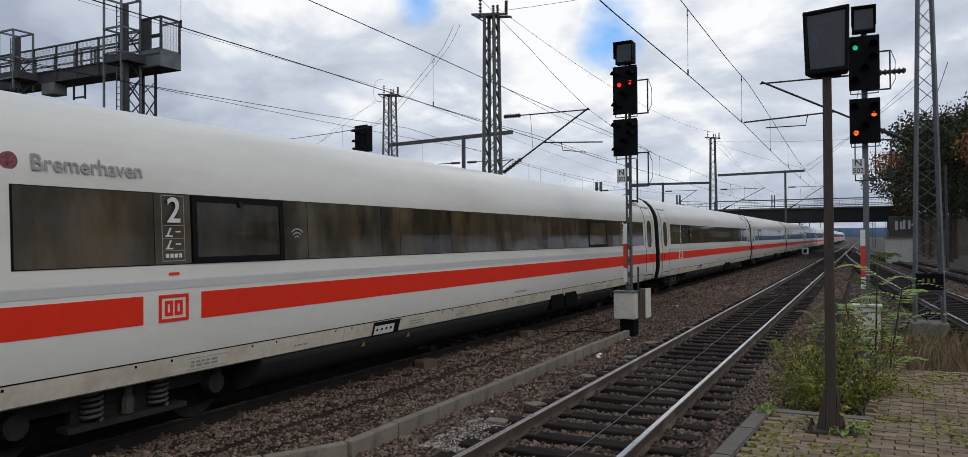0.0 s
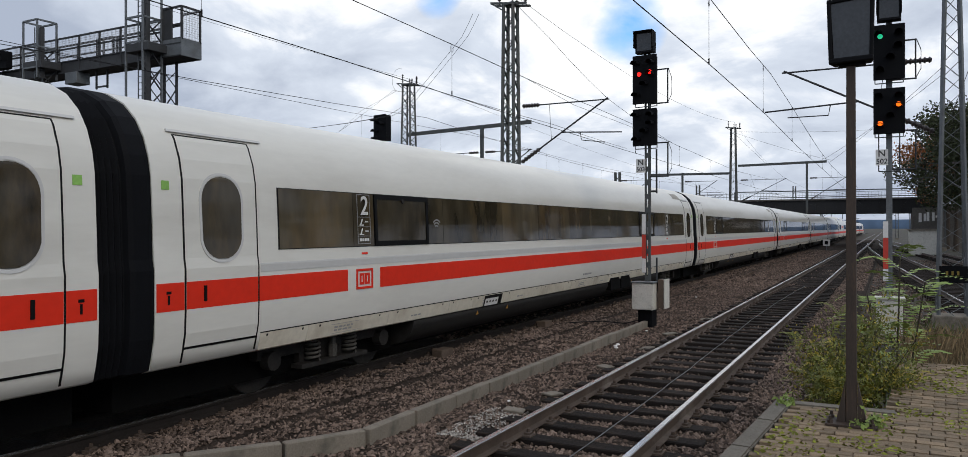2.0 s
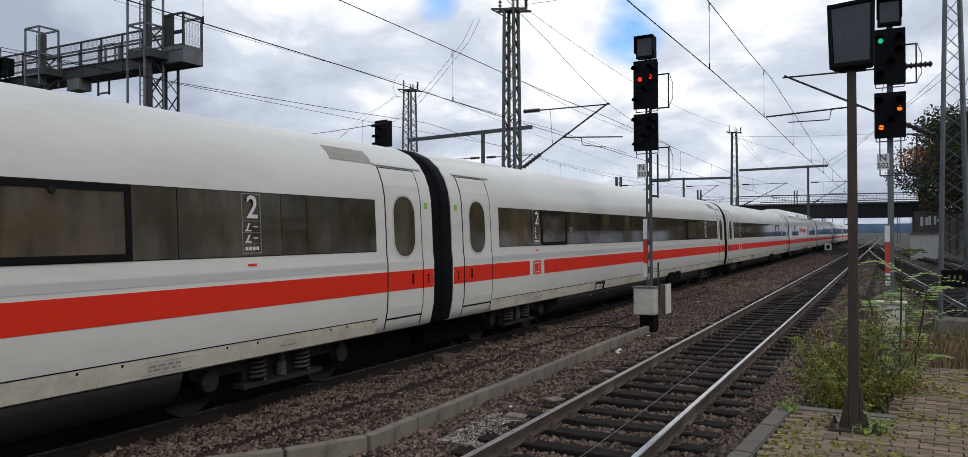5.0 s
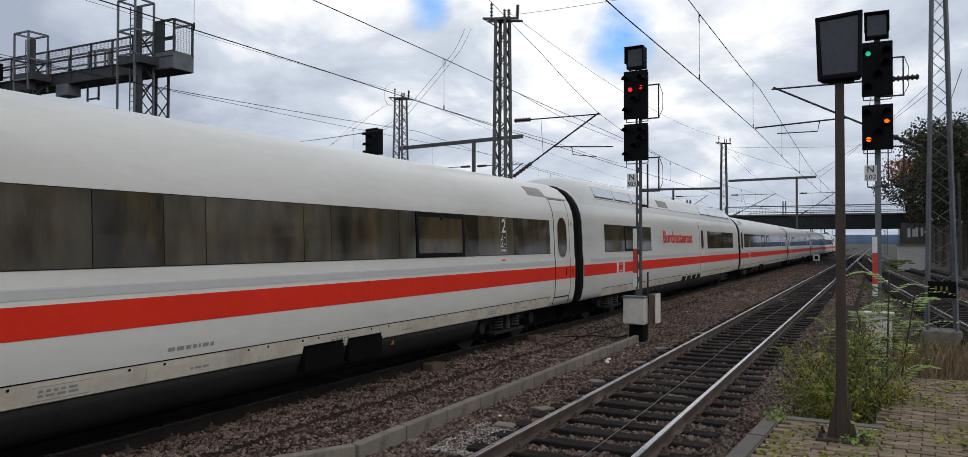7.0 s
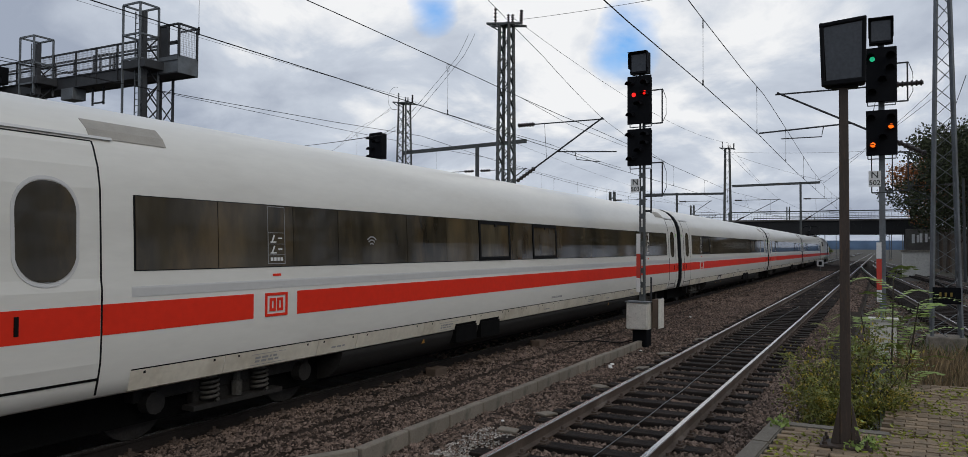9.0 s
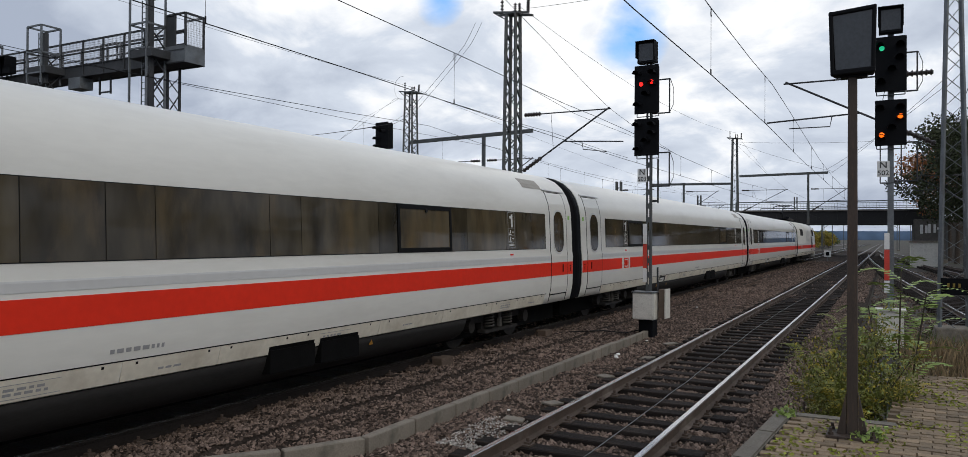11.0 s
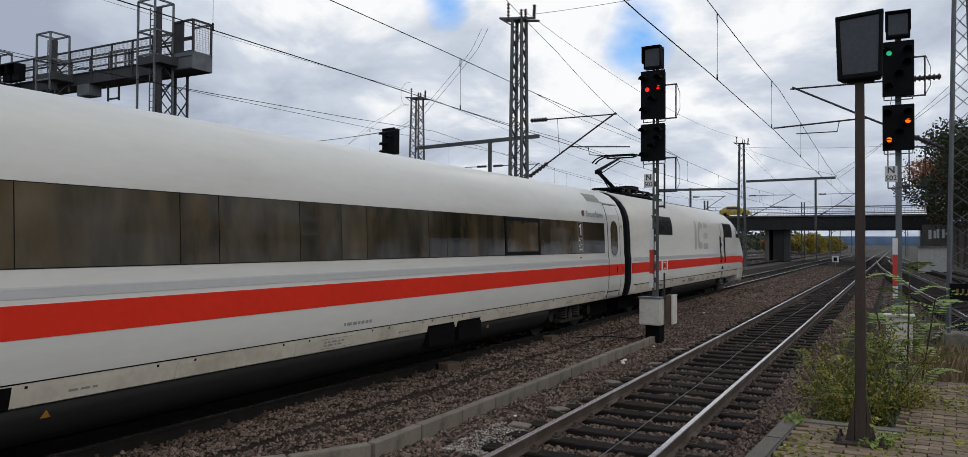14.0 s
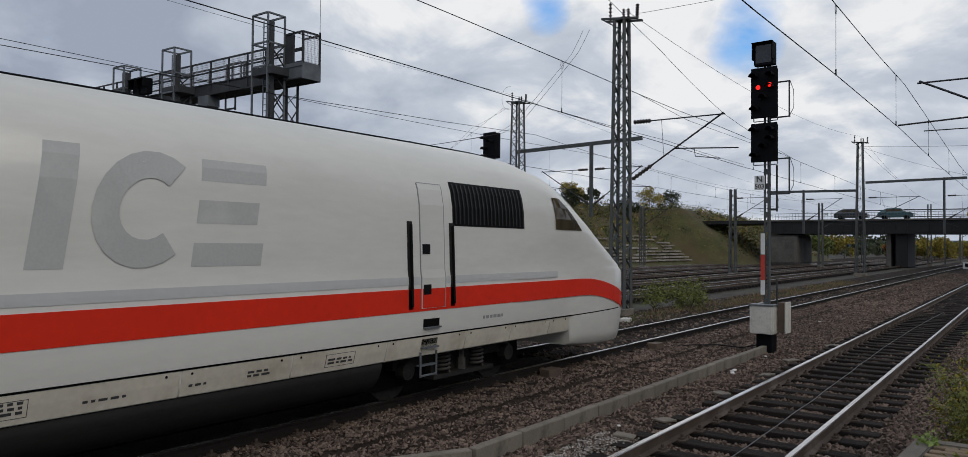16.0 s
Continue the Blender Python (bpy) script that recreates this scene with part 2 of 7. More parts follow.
M_LAMPGLASS = material("lamp_front_glass", (0.032, 0.037, 0.044), 0.2, var=0.2, scale=5)
M_GALV = material("galvanised_steel", (0.15, 0.165, 0.175), 0.55, metal=0.3, var=0.18, scale=3, fine=30, dark=(0.09, 0.085, 0.08), dark_at=(0.5, 0.8))
M_GREENGREY = material("mast_green_grey", (0.072, 0.080, 0.080), 0.65, var=0.2, scale=2, fine=30, dark=(0.09, 0.07, 0.05), dark_at=(0.55, 0.8))
M_GANTRY = material("gantry_steel", (0.045, 0.047, 0.050), 0.65, var=0.2, scale=2, fine=20, spec=0.3)
M_WIRE = material("overhead_wire", (0.012, 0.012, 0.013), 0.7, var=0.1, spec=0.2)
M_INSUL = material("insulator_brown", (0.030, 0.022, 0.020), 0.3, var=0.1)
M_SIGNWHITE = material("sign_white", (0.72, 0.72, 0.70), 0.5, var=0.06, fine=30)
M_BOXWHITE = material("cabinet_dirty_white", (0.62, 0.60, 0.54), 0.6, var=0.1, scale=5, dark=(0.26, 0.23, 0.18), dark_at=(0.55, 0.85), dark_scale=7)
M_BOXBROWN = material("cabinet_side_brown", (0.10, 0.07, 0.05), 0.8, var=0.25)
M_REDPAINT = material("post_red", (0.55, 0.05, 0.03), 0.5, var=0.1, scale=6)
M_LEAF = material("shrub_leaf", (0.125, 0.140, 0.022), 0.6, var=0.2, scale=2, fine=12, island=0.5)
M_LEAFYEL = material("shrub_leaf_yellow", (0.32, 0.26, 0.03), 0.6, var=0.2, scale=2, fine=12, island=0.4)
M_LEAFLIGHT = material("pinnate_leaf", (0.22, 0.30, 0.07), 0.6, var=0.2, island=0.3)
M_TREE = material("tree_leaf_dark", (0.030, 0.038, 0.012), 0.85, var=0.3, scale=0.5, fine=4, island=0.5)
M_TREERUST = material("tree_leaf_rust", (0.24, 0.085, 0.018), 0.7, var=0.3, scale=0.5, fine=4, island=0.4)
M_TREEYEL = material("tree_leaf_yellow", (0.27, 0.21, 0.028), 0.7, var=0.3, scale=0.5, fine=4, island=0.4)
M_BARK = material("bark", (0.055, 0.042, 0.032), 0.9, var=0.3, scale=6, fine=40, bump=0.4)
M_DRY = material("dry_grass", (0.20, 0.145, 0.075), 0.8, var=0.25, island=0.4)
M_GRASS = material("grass_green", (0.085, 0.115, 0.025), 0.8, var=0.25, island=0.4)
M_BRIDGE = material("bridge_steel_dark", (0.013, 0.013, 0.014), 0.7, var=0.25, scale=0.6, fine=6)
M_BRCONC = material("bridge_concrete", (0.12, 0.112, 0.10), 0.85, var=0.2, scale=0.5, fine=5, dark=(0.07, 0.065, 0.06), dark_at=(0.45, 0.75), dark_scale=0.6)
M_SLOPE = material("slope_scrub", (0.075, 0.072, 0.024), 0.95, var=0.4, scale=0.5, fine=5, dark=(0.085, 0.060, 0.028), dark_at=(0.45, 0.65), dark_scale=0.3, bump=1.0, bump_scale=4)
M_GABION = material("terrace_slab", (0.30, 0.27, 0.235), 0.9, var=0.25, obj_random=0.3)
# distance haze is put into the hill colour as blue
M_HILL = material("far_hill_haze_blue", (0.10, 0.15, 0.23), 1.0, var=0.25, scale=0.004, fine=0.02, spec=0.0)
M_LITTER = material("white_litter", (0.75, 0.74, 0.72), 0.6)
M_LIGHTRED = glow("lamp_red", (1.0, 0.015, 0.01), 1.3)
M_LIGHTORANGE = glow("lamp_orange", (1.0, 0.14, 0.008), 1.5)
M_LIGHTGREEN = glow("lamp_green", (0.02, 0.62, 0.30), 0.6)


# ---------------------------------------------------------------- mesh helpers
def bx(bm, c, s, m=None):
    """Box with centre c and size s."""
    mat = Matrix.LocRotScale(c, None, s)
    bmesh.ops.create_cube(bm, size=1, matrix=(m @ mat) if m else mat)


def rod(bm, a, b, r, n=6, r2=None):
    a, b = Vector(a), Vector(b)
    d = b - a
    if d.length < 1e-6:
        return
    m = Matrix.Translation((a + b) / 2) @ d.to_track_quat("Z", "Y").to_matrix().to_4x4()
    bmesh.ops.create_cone(bm, cap_ends=True, segments=n, radius1=r, radius2=r if r2 is None else r2, depth=d.length, matrix=m)


def bar(bm, a, b, w, h):
    """Rectangular bar from a to b."""
    a, b = Vector(a), Vector(b)
    d = b - a
    m = Matrix.Translation((a + b) / 2) @ d.to_track_quat("Z", "Y").to_matrix().to_4x4()
    bmesh.ops.create_cube(bm, size=1, matrix=m @ Matrix.Diagonal((w, h, d.length, 1)))


def tube(bm, pts, r, n=5):
    """Continuous thin tube along pts."""
    rings = []
    pts = [Vector(p) for p in pts]
    for i, p in enumerate(pts):
        d = (pts[min(i + 1, len(pts) - 1)] - pts[max(i - 1, 0)]).normalized()
        side = d.cross(Vector((0, 0, 1)))
        side = side.normalized() if side.length > 1e-4 else Vector((1, 0, 0))
        up = side.cross(d)
        rings.append([bm.verts.new(p + (side * math.cos(k * math.tau / n) + up * math.sin(k * math.tau / n)) * r) for k in range(n)])
    for a, b in zip(rings, rings[1:]):
        for k in range(n):
            bm.faces.new((a[k], a[(k + 1) % n], b[(k + 1) % n], b[k]))


def lathe(bm, a, b, profile, n=10):
    """One turned body along a-b from (fraction, radius) steps."""
    a, b = Vector(a), Vector(b)
    q = (b - a).to_track_quat("Z", "Y")
    rings = []
    for f, r in profile:
        c = a.lerp(b, f)
        rings.append([bm.verts.new(c + q @ Vector((r * math.cos(k * math.tau / n), r * math.sin(k * math.tau / n), 0))) for k in range(n)])
    for u, v in zip(rings, rings[1:]):
        for k in range(n):
            bm.faces.new((u[k], u[(k + 1) % n], v[(k + 1) % n], v[k]))
    bm.faces.new(rings[0]); bm.faces.new(rings[-1])


def sheds(n, r_out, r_in):
    out = [(0.0, r_in)]
    for k in range(n):
        out += [((k + 0.15) / n, r_in), ((k + 0.35) / n, r_out), ((k + 0.60) / n, r_out * 0.9), ((k + 0.75) / n, r_in)]
    return out + [(1.0, r_in)]


def mesh_of(name, bm, mat, smooth=False, bevel=0.0):
    if bevel:
        bmesh.ops.bevel(bm, geom=list(bm.edges), offset=bevel, segments=2, affect="EDGES", profile=0.5)
    bmesh.ops.recalc_face_normals(bm, faces=bm.faces[:])
    me = bpy.data.meshes.new(name)
    bm.to_mesh(me)
    bm.free()
    me.materials.append(mat)
    if smooth:
        for p in me.polygons:
            p.use_smooth = True
    return me


def part(name, bm, mat, parent, label="", smooth=False, bevel=0.0, kind=""):
    ob = new(name, mesh_of(name, bm, mat, smooth, bevel))
    ob.parent = parent
    if label or kind:
        tagged(ob, label, kind=kind)
    return ob


def piece(name, me, parent, m):
    ob = new(name, me)
    ob.parent = parent
    ob.matrix_local = m
    return ob


def empty(name, label, category, group="", kind="", m=None):
    ob = new(name)
    ob.empty_display_size = 0.2
    if m:
        ob.matrix_world = m
    return tagged(ob, label, category, group, kind)


def solo(name, bm, mat, label, category, group="", kind="", smooth=False, bevel=0.0):
    return tagged(new(name, mesh_of(name, bm, mat, smooth, bevel)), label, category, group, kind)


def raw(name, verts, faces, mat, smooth=False):
    me = bpy.data.meshes.new(name)
    me.from_pydata([tuple(v) for v in verts], [], [tuple(f) for f in faces])
    me.materials.append(mat)
    me.update()
    if smooth:
        me.polygons.foreach_set("use_smooth", [True] * len(me.polygons))
    return me


def lettering(name, text, size, mat, parent, m, depth=0.002, sx=1.0, shear=0.0, bold=0.012):
    """Mesh letters, lying in the local xy plane of m."""
    cu = bpy.data.curves.new(name, "FONT")
    cu.body, cu.size, cu.extrude, cu.shear, cu.resolution_u = text, size, depth, shear, 3
    cu.align_x, cu.align_y = "CENTER", "CENTER"
    cu.offset = size * bold
    tmp = bpy.data.objects.new(name, cu)
    me = bpy.data.meshes.new_from_object(tmp)
    bpy.data.objects.remove(tmp)
    me.materials.clear()
    me.materials.append(mat)
    ob = new(name, me)
    ob.parent = parent
    ob.matrix_local = m @ Matrix.Diagonal((sx, 1, 1, 1))
    return ob


# faces of signs: text upright, read from -y (towards the camera) or from +x (side of the train)
def facing_cam(x, y, z):
    return pose(x, y, z, 90, 0, 0)


def facing_side(x, y, z):
    return pose(x, y, z, 90, 0, 90)


# ---------------------------------------------------------------- train
TX = -5.43                       # centre line of the train's track
COACH = 26.4
# travel: place of the coupling in front of the tail power car
TRAVEL = [(0, 318.83), (0.5, 306.27), (1, 293.9), (1.5, 281.45), (2, 269.2), (2.5, 256.92), (3, 244.63), (3.5, 232.31), (4, 220.45), (4.75, 202.49), (5.5, 184.98), (6, 173.52), (6.5, 162.35), (7, 150.9), (7.5, 140.2), (8, 129.54), (8.5, 119.02), (9, 109.05), (9.6, 97.13), (10.2, 85.6), (10.8, 74.47), (11.5, 62.0), (12, 53.35), (12.5, 45.0), (13, 37.05), (13.5, 29.33), (14, 21.65), (14.5, 14.42), (15, 7.54), (15.5, 0.87), (16, -5.5)]
PROFILE = [(1.30, 0.66), (1.42, 0.70), (1.46, 0.85), (1.50, 1.05), (1.51, 1.30), (1.51, 1.78), (1.49, 1.90), (1.475, 2.30), (1.45, 2.80),
           (1.41, 3.02), (1.33, 3.24), (1.20, 3.44), (1.00, 3.62), (0.72, 3.75), (0.38, 3.82), (0.0, 3.84)]


TRAY = [(0.55, 0.215), (0.90, 0.23), (1.12, 0.28), (1.26, 0.37), (1.34, 0.47), (1.385, 0.58), (1.405, 0.675), (0, 0.675)]


def side_x(z):
    for (x0, z0), (x1, z1) in zip(PROFILE, PROFILE[1:]):
        if z0 <= z <= z1:
            return x0 + (x1 - x0) * (z - z0) / (z1 - z0)
    return 0


def shell(bm, y0, y1, prof, close=True):
    """Closed body of the cross section prof (right half) from y0 to y1."""
    loop = [(x, z) for x, z in prof] + [(-x, z) for x, z in reversed(prof[:-1])]
    rings = [[bm.verts.new((x, y, z)) for x, z in loop] for y in (y0, y1)]
    n = len(loop)
    for k in range(n):
        bm.faces.new((rings[0][k], rings[0][(k + 1) % n], rings[1][(k + 1) % n], rings[1][k]))
    if close:
        for y in (y0, y1):
            bm.faces.new([bm.verts.new((x, y, z)) for x, z in loop])


def skin(bm, y0, y1, z0, z1, proud=0.004, thick=0.02, slant=0.0):
    """A plate that follows the side of the body from z0 to z1."""
    zs = [z0] + [z for _, z in PROFILE if z0 + 0.01 < z < z1 - 0.01] + [z1]
    grid = []
    for z in zs:
        s = slant * (z - z0)
        row = [bm.verts.new((side_x(z) + p, y + s, z)) for p in (proud, proud - thick) for y in (y0, y1)]
        grid.append(row)
    for a, b in zip(grid, grid[1:]):
        bm.faces.new((a[0], a[1], b[1], b[0]))
        bm.faces.new((a[2], b[2], b[3], a[3]))
        bm.faces.new((a[0], b[0], b[2], a[2]))
        bm.faces.new((a[1], a[3], b[3], b[1]))
    bm.faces.new((grid[0][0], grid[0][2], grid[0][3], grid[0][1]))
    bm.faces.new((grid[-1][0], grid[-1][1], grid[-1][3], grid[-1][2]))


def oval_ring(bm, yc, zc, hy, hz, w=0.0, proud=0.006, n=28):
    """Rounded upright window outline: a filled plate (w=0) or a ring of width w."""
    def pt(a, ey, ez, p):
        c, s = math.cos(a), math.sin(a)
        y = math.copysign(abs(c) ** 0.9, c) * ey
        z = s * ey + math.copysign(ez - ey, s)
        return (side_x(zc + z) + p, yc + y, zc + z)
    outer = [bm.verts.new(pt(k * math.tau / n, hy, hz, proud)) for k in range(n)]
    back = [bm.verts.new(pt(k * math.tau / n, hy, hz, -0.01)) for k in range(n)]
    for k in range(n):
        bm.faces.new((outer[k], outer[(k + 1) % n], back[(k + 1) % n], back[k]))
    if w:
        inner = [bm.verts.new(pt(k * math.tau / n, hy - w, hz - w, proud)) for k in range(n)]
        for k in range(n):
            bm.faces.new((outer[k], inner[k], inner[(k + 1) % n], outer[(k + 1) % n]))
    else:
        for k in range(n // 2 - 1):
            a, b = (k + n // 4) % n, (k + 1 + n // 4) % n
            c, d = (n // 4 - k - 1) % n, (n // 4 - k) % n
            bm.faces.new([v for v in dict.fromkeys((outer[a], outer[b], outer[c], outer[d]))])


def bogie(parent, yc):
    bm = bmesh.new()
    for sx in (1, -1):
        bx(bm, (sx * 1.0, yc, 0.55), (0.16, 2.9, 0.16))
        bx(bm, (sx * 1.0, yc, 0.40), (0.12, 1.2, 0.16))
    bx(bm, (0, yc, 0.6), (1.9, 0.4, 0.2))
    frame_ob = part("bogie_frame", bm, M_BOGIE, parent, "grimy steel bogie frame", bevel=0.012)
    for dy in (-1.25, 1.25):
        bm = bmesh.new()
        for sx in (0.75, -0.75):
            rod(bm, (sx - 0.06, yc + dy, 0.46), (sx + 0.06, yc + dy, 0.46), 0.46, 24)
        rod(bm, (-0.8, yc + dy, 0.46), (0.8, yc + dy, 0.46), 0.08, 10)
        part("wheelset", bm, M_BOGIE, parent, "steel wheelset", smooth=False)
        bm = bmesh.new()
        rod(bm, (1.05, yc + dy, 0.46), (1.2, yc + dy, 0.46), 0.13, 12)
        part("axle_box", bm, M_BOGIE, parent)
    for dy in (-0.42, 0.42):
        bm = bmesh.new()
        pts = [(1.14 + 0.10 * math.cos(a), yc + dy + 0.10 * math.sin(a), 0.34 + 0.30 * a / (5 * math.tau)) for a in np.linspace(0, 5 * math.tau, 61)]
        tube(bm, pts, 0.022, 5)
        part("coil_spring", bm, M_SPRING, parent, "dusty coil spring", smooth=True)
    bm = bmesh.new()
    rod(bm, (1.16, yc, 0.34), (1.16, yc, 0.72), 0.045, 8)
    rod(bm, (1.16, yc, 0.34), (1.16, yc, 0.52), 0.07, 8)
    part("damper", bm, M_SPRING, parent)
    bm = bmesh.new()
    bx(bm, (1.14, yc, 0.30), (0.2, 1.5, 0.06))
    part("spring_plank", bm, M_BOGIE, parent)


def bars_text(bm, y0, y1, z0, z1, n, seed, proud=0.004):
    """Rows of illegible small print as thin bars."""
    rnd = random.Random(seed)
    h = (z1 - z0) / n
    for r in range(n):
        y = y0
        while y < y1 - 0.02:
            w = rnd.uniform(0.03, 0.11)
            skin(bm, y, min(y + w, y1), z0 + r * h + h * 0.2, z0 + r * h + h * 0.8, proud, 0.01)
            y += w + 0.03


PANES = [(2.25, 3.77), (3.80, 4.28), (5.88, 6.34), (6.37, 8.15), (8.18, 8.70), (8.73, 10.50), (10.53, 11.05), (11.08, 12.42), (12.45, 13.28),
         (13.31, 13.87), (13.90, 15.58), (15.61, 16.17), (16.20, 17.92), (17.95, 18.42), (20.17, 20.72), (20.75, 22.35), (22.38, 22.85), (22.88, 24.40)]
OPENING = [(4.31, 5.85), (18.45, 20.15)]
WIN_Z = (1.97, 2.755)


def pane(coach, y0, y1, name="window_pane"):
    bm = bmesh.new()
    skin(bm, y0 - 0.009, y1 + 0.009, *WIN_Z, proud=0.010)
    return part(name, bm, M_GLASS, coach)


def opening_window(coach, y0, y1):
    bm = bmesh.new()
    w = 0.07
    skin(bm, y0, y1, WIN_Z[0], WIN_Z[0] + w, 0.022)
    skin(bm, y0, y1, WIN_Z[1] - w, WIN_Z[1], 0.022)
    skin(bm, y0, y0 + w, WIN_Z[0] + w, WIN_Z[1] - w, 0.022)
    skin(bm, y1 - w, y1, WIN_Z[0] + w, WIN_Z[1] - w, 0.022)
    fr = part("window_frame", bm, M_WINFRAME, coach, "thick black frame of an opening window")
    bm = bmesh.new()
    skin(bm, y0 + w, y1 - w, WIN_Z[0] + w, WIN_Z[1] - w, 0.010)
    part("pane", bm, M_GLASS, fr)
    bm = bmesh.new()
    yc = y0 + (y1 - y0) * 0.5
    rod(bm, (side_x(2.67) + 0.02, yc, 2.67), (side_x(2.67) + 0.04, yc, 2.67), 0.035, 12)
    part("window_lock", bm, M_BOGIE, fr)


def side_door(coach, y0, y1, handle_at):
    bm = bmesh.new()
    skin(bm, y0, y1, 0.90, 3.30, 0.006)
    door = part("door", bm, M_WHITE, coach, "closed white plug door")
    bm = bmesh.new()
    for y in (y0 - 0.014, y1 - 0.006):
        skin(bm, y, y + 0.02, 0.72, 3.30, 0.008)
    skin(bm, y0, y1, 0.872, 0.898, 0.008)
    skin(bm, y0, y1, 3.29, 3.305, 0.008)
    part("door_seal", bm, M_WINFRAME, door, "black rubber seal")
    yc = (y0 + y1) / 2
    bm = bmesh.new()
    oval_ring(bm, yc, 2.36, 0.335, 0.53, w=0.035, proud=0.014)
    part("porthole_frame", bm, M_GREYBAND, door)
    bm = bmesh.new()
    oval_ring(bm, yc, 2.36, 0.30, 0.485, proud=0.018)
    part("porthole", bm, M_GLASS, door, "dark oval window")
    bm = bmesh.new()
    skin(bm, y0 + 0.01, y1 - 0.01, 1.325, 1.635, 0.009)
    part("red_stripe", bm, M_RED, door)
    bm = bmesh.new()
    skin(bm, handle_at - 0.02, handle_at + 0.02, 1.40, 1.58, 0.020)
    part("door_handle", bm, M_WINFRAME, door)
    bm = bmesh.new()
    skin(bm, y0 - 0.08, y1 + 0.25, 3.33, 3.36, 0.03, 0.03)
    part("rain_gutter", bm, M_GREYBAND, coach)


def body_plates(coach, y0, y1, seed, marks=()):
    """Skirt panels with seams, locks, stencilled boxes and warning marks below."""
    rnd = random.Random(seed)
    y, k = y0 + 1.58, 0
    while y < y1 - 1.9:
        w = rnd.choice((0.9, 1.3, 1.7, 1.9))
        w = min(w, y1 - 1.6 - y)
        bm = bmesh.new()
        skin(bm, y, y + w - 0.014, 0.668, 0.915, 0.006)
        pl = part("skirt_panel", bm, M_SKIRT, coach)
        for f in (0.12, 0.86):
            bm = bmesh.new()
            skin(bm, y + w * f, y + w * f + 0.028, 0.868, 0.896, 0.009)
            part("lock", bm, M_WINFRAME, pl)
        if k % 3 == 1 and w > 1:
            bm = bmesh.new()
            bars_text(bm, y + w * 0.30, y + w * 0.30 + 0.42, 0.75, 0.84, 2, seed + k, 0.009)
            for a, b, c, d in ((0.26, 0.62, 0.725, 0.731), (0.26, 0.62, 0.860, 0.866)):
                skin(bm, y + w * a, y + w * b, c, d, 0.009)
            part("stencilled_box", bm, M_LETTER_GREY, pl, "framed illegible stencilled data", kind="stuff")
        elif k % 3 == 2:
            bm = bmesh.new()
            bars_text(bm, y + w * 0.35, y + w * 0.35 + 0.30, 0.76, 0.80, 1, seed + k, 0.009)
            part("stencilled_note", bm, M_LETTER_GREY, pl, "illegible stencilled note", kind="stuff")
        y += w
        k += 1
    bm = bmesh.new()
    skin(bm, y0 + 1.58, y1 - 1.6, 0.918, 0.930, 0.008)
    part("skirt_seam", bm, M_UNDER, coach)
    for yw in (y0 + 7.4, y0 + 8.7, y0 + 17.5):
        bm = bmesh.new()
        vs = [bm.verts.new(v) for v in ((1.395, yw, 0.555), (1.395, yw + 0.10, 0.555), (1.412, yw + 0.05, 0.63))]
        bm.faces.new(vs)
        ob = part("warning_sign", bm, M_WARN, coach, "small orange warning triangle")
        so = ob.modifiers.new("thickness", "SOLIDIFY"); so.thickness = 0.006


def mirror_side(coach, y0, y1):
    bm = bmesh.new()
    skin(bm, y0, y1, *WIN_Z, proud=0.006)
    bmesh.ops.scale(bm, vec=(-1, 1, 1), verts=bm.verts[:])
    part("far_side_window_band", bm, M_GLASS, coach)


def mark_logo(coach, y, z, s=0.30):
    """Red framed emblem on a white field, as plain shapes."""
    w, h, b = s * 1.35, s, s * 0.11
    bm = bmesh.new()
    for y0, y1, z0, z1 in ((y, y + w, z, z + b), (y, y + w, z + h - b, z + h), (y, y + b, z + b, z + h - b), (y + w - b, y + w, z + b, z + h - b)):
        skin(bm, y0, y1, z0, z1, 0.012)
    for k in (0, 1):
        yy = y + w * (0.20 + 0.33 * k)
        skin(bm, yy, yy + w * 0.26, z + h * 0.22, z + h * 0.34, 0.012)
        skin(bm, yy, yy + w * 0.26, z + h * 0.66, z + h * 0.78, 0.012)
        skin(bm, yy, yy + w * 0.08, z + h * 0.34, z + h * 0.66, 0.012)
        skin(bm, yy + w * 0.18, yy + w * 0.26, z + h * 0.34, z + h * 0.66, 0.012)
    part("emblem", bm, M_RED, coach, "small red framed emblem")


def end_bellows(coach, y0, y1):
    """One folded tube: outer and inner rings in turn."""
    bm = bmesh.new()
    rings = []
    folds = [(k / 18, 0.945 if k % 2 else 0.972) for k in range(10)]
    lip = [(0.52, 0.950), (0.56, 0.985), (0.64, 0.998), (0.92, 0.998), (1.0, 0.990)]
    for f, s in [(0.0, 0.990)] + folds[1:] + lip:
        d = (1 - s) * 1.2
        pts = [(x * s, z if z < 3 else z - d) for x, z in PROFILE]
        y = y0 + 0.003 + (y1 - y0 - 0.006) * f
        rings.append([bm.verts.new((x, y, z)) for x, z in pts] + [bm.verts.new((-x, y, z)) for x, z in reversed(pts[:-1])])
    m = len(rings[0])
    for a, b in zip(rings, rings[1:]):
        for k in range(m):
            bm.faces.new((a[k], a[(k + 1) % m], b[(k + 1) % m], b[k]))
    bm.faces.new(rings[0]); bm.faces.new(rings[-1])
    part("gangway_bellows", bm, M_RUBBER, coach, "black corrugated gangway bellows")


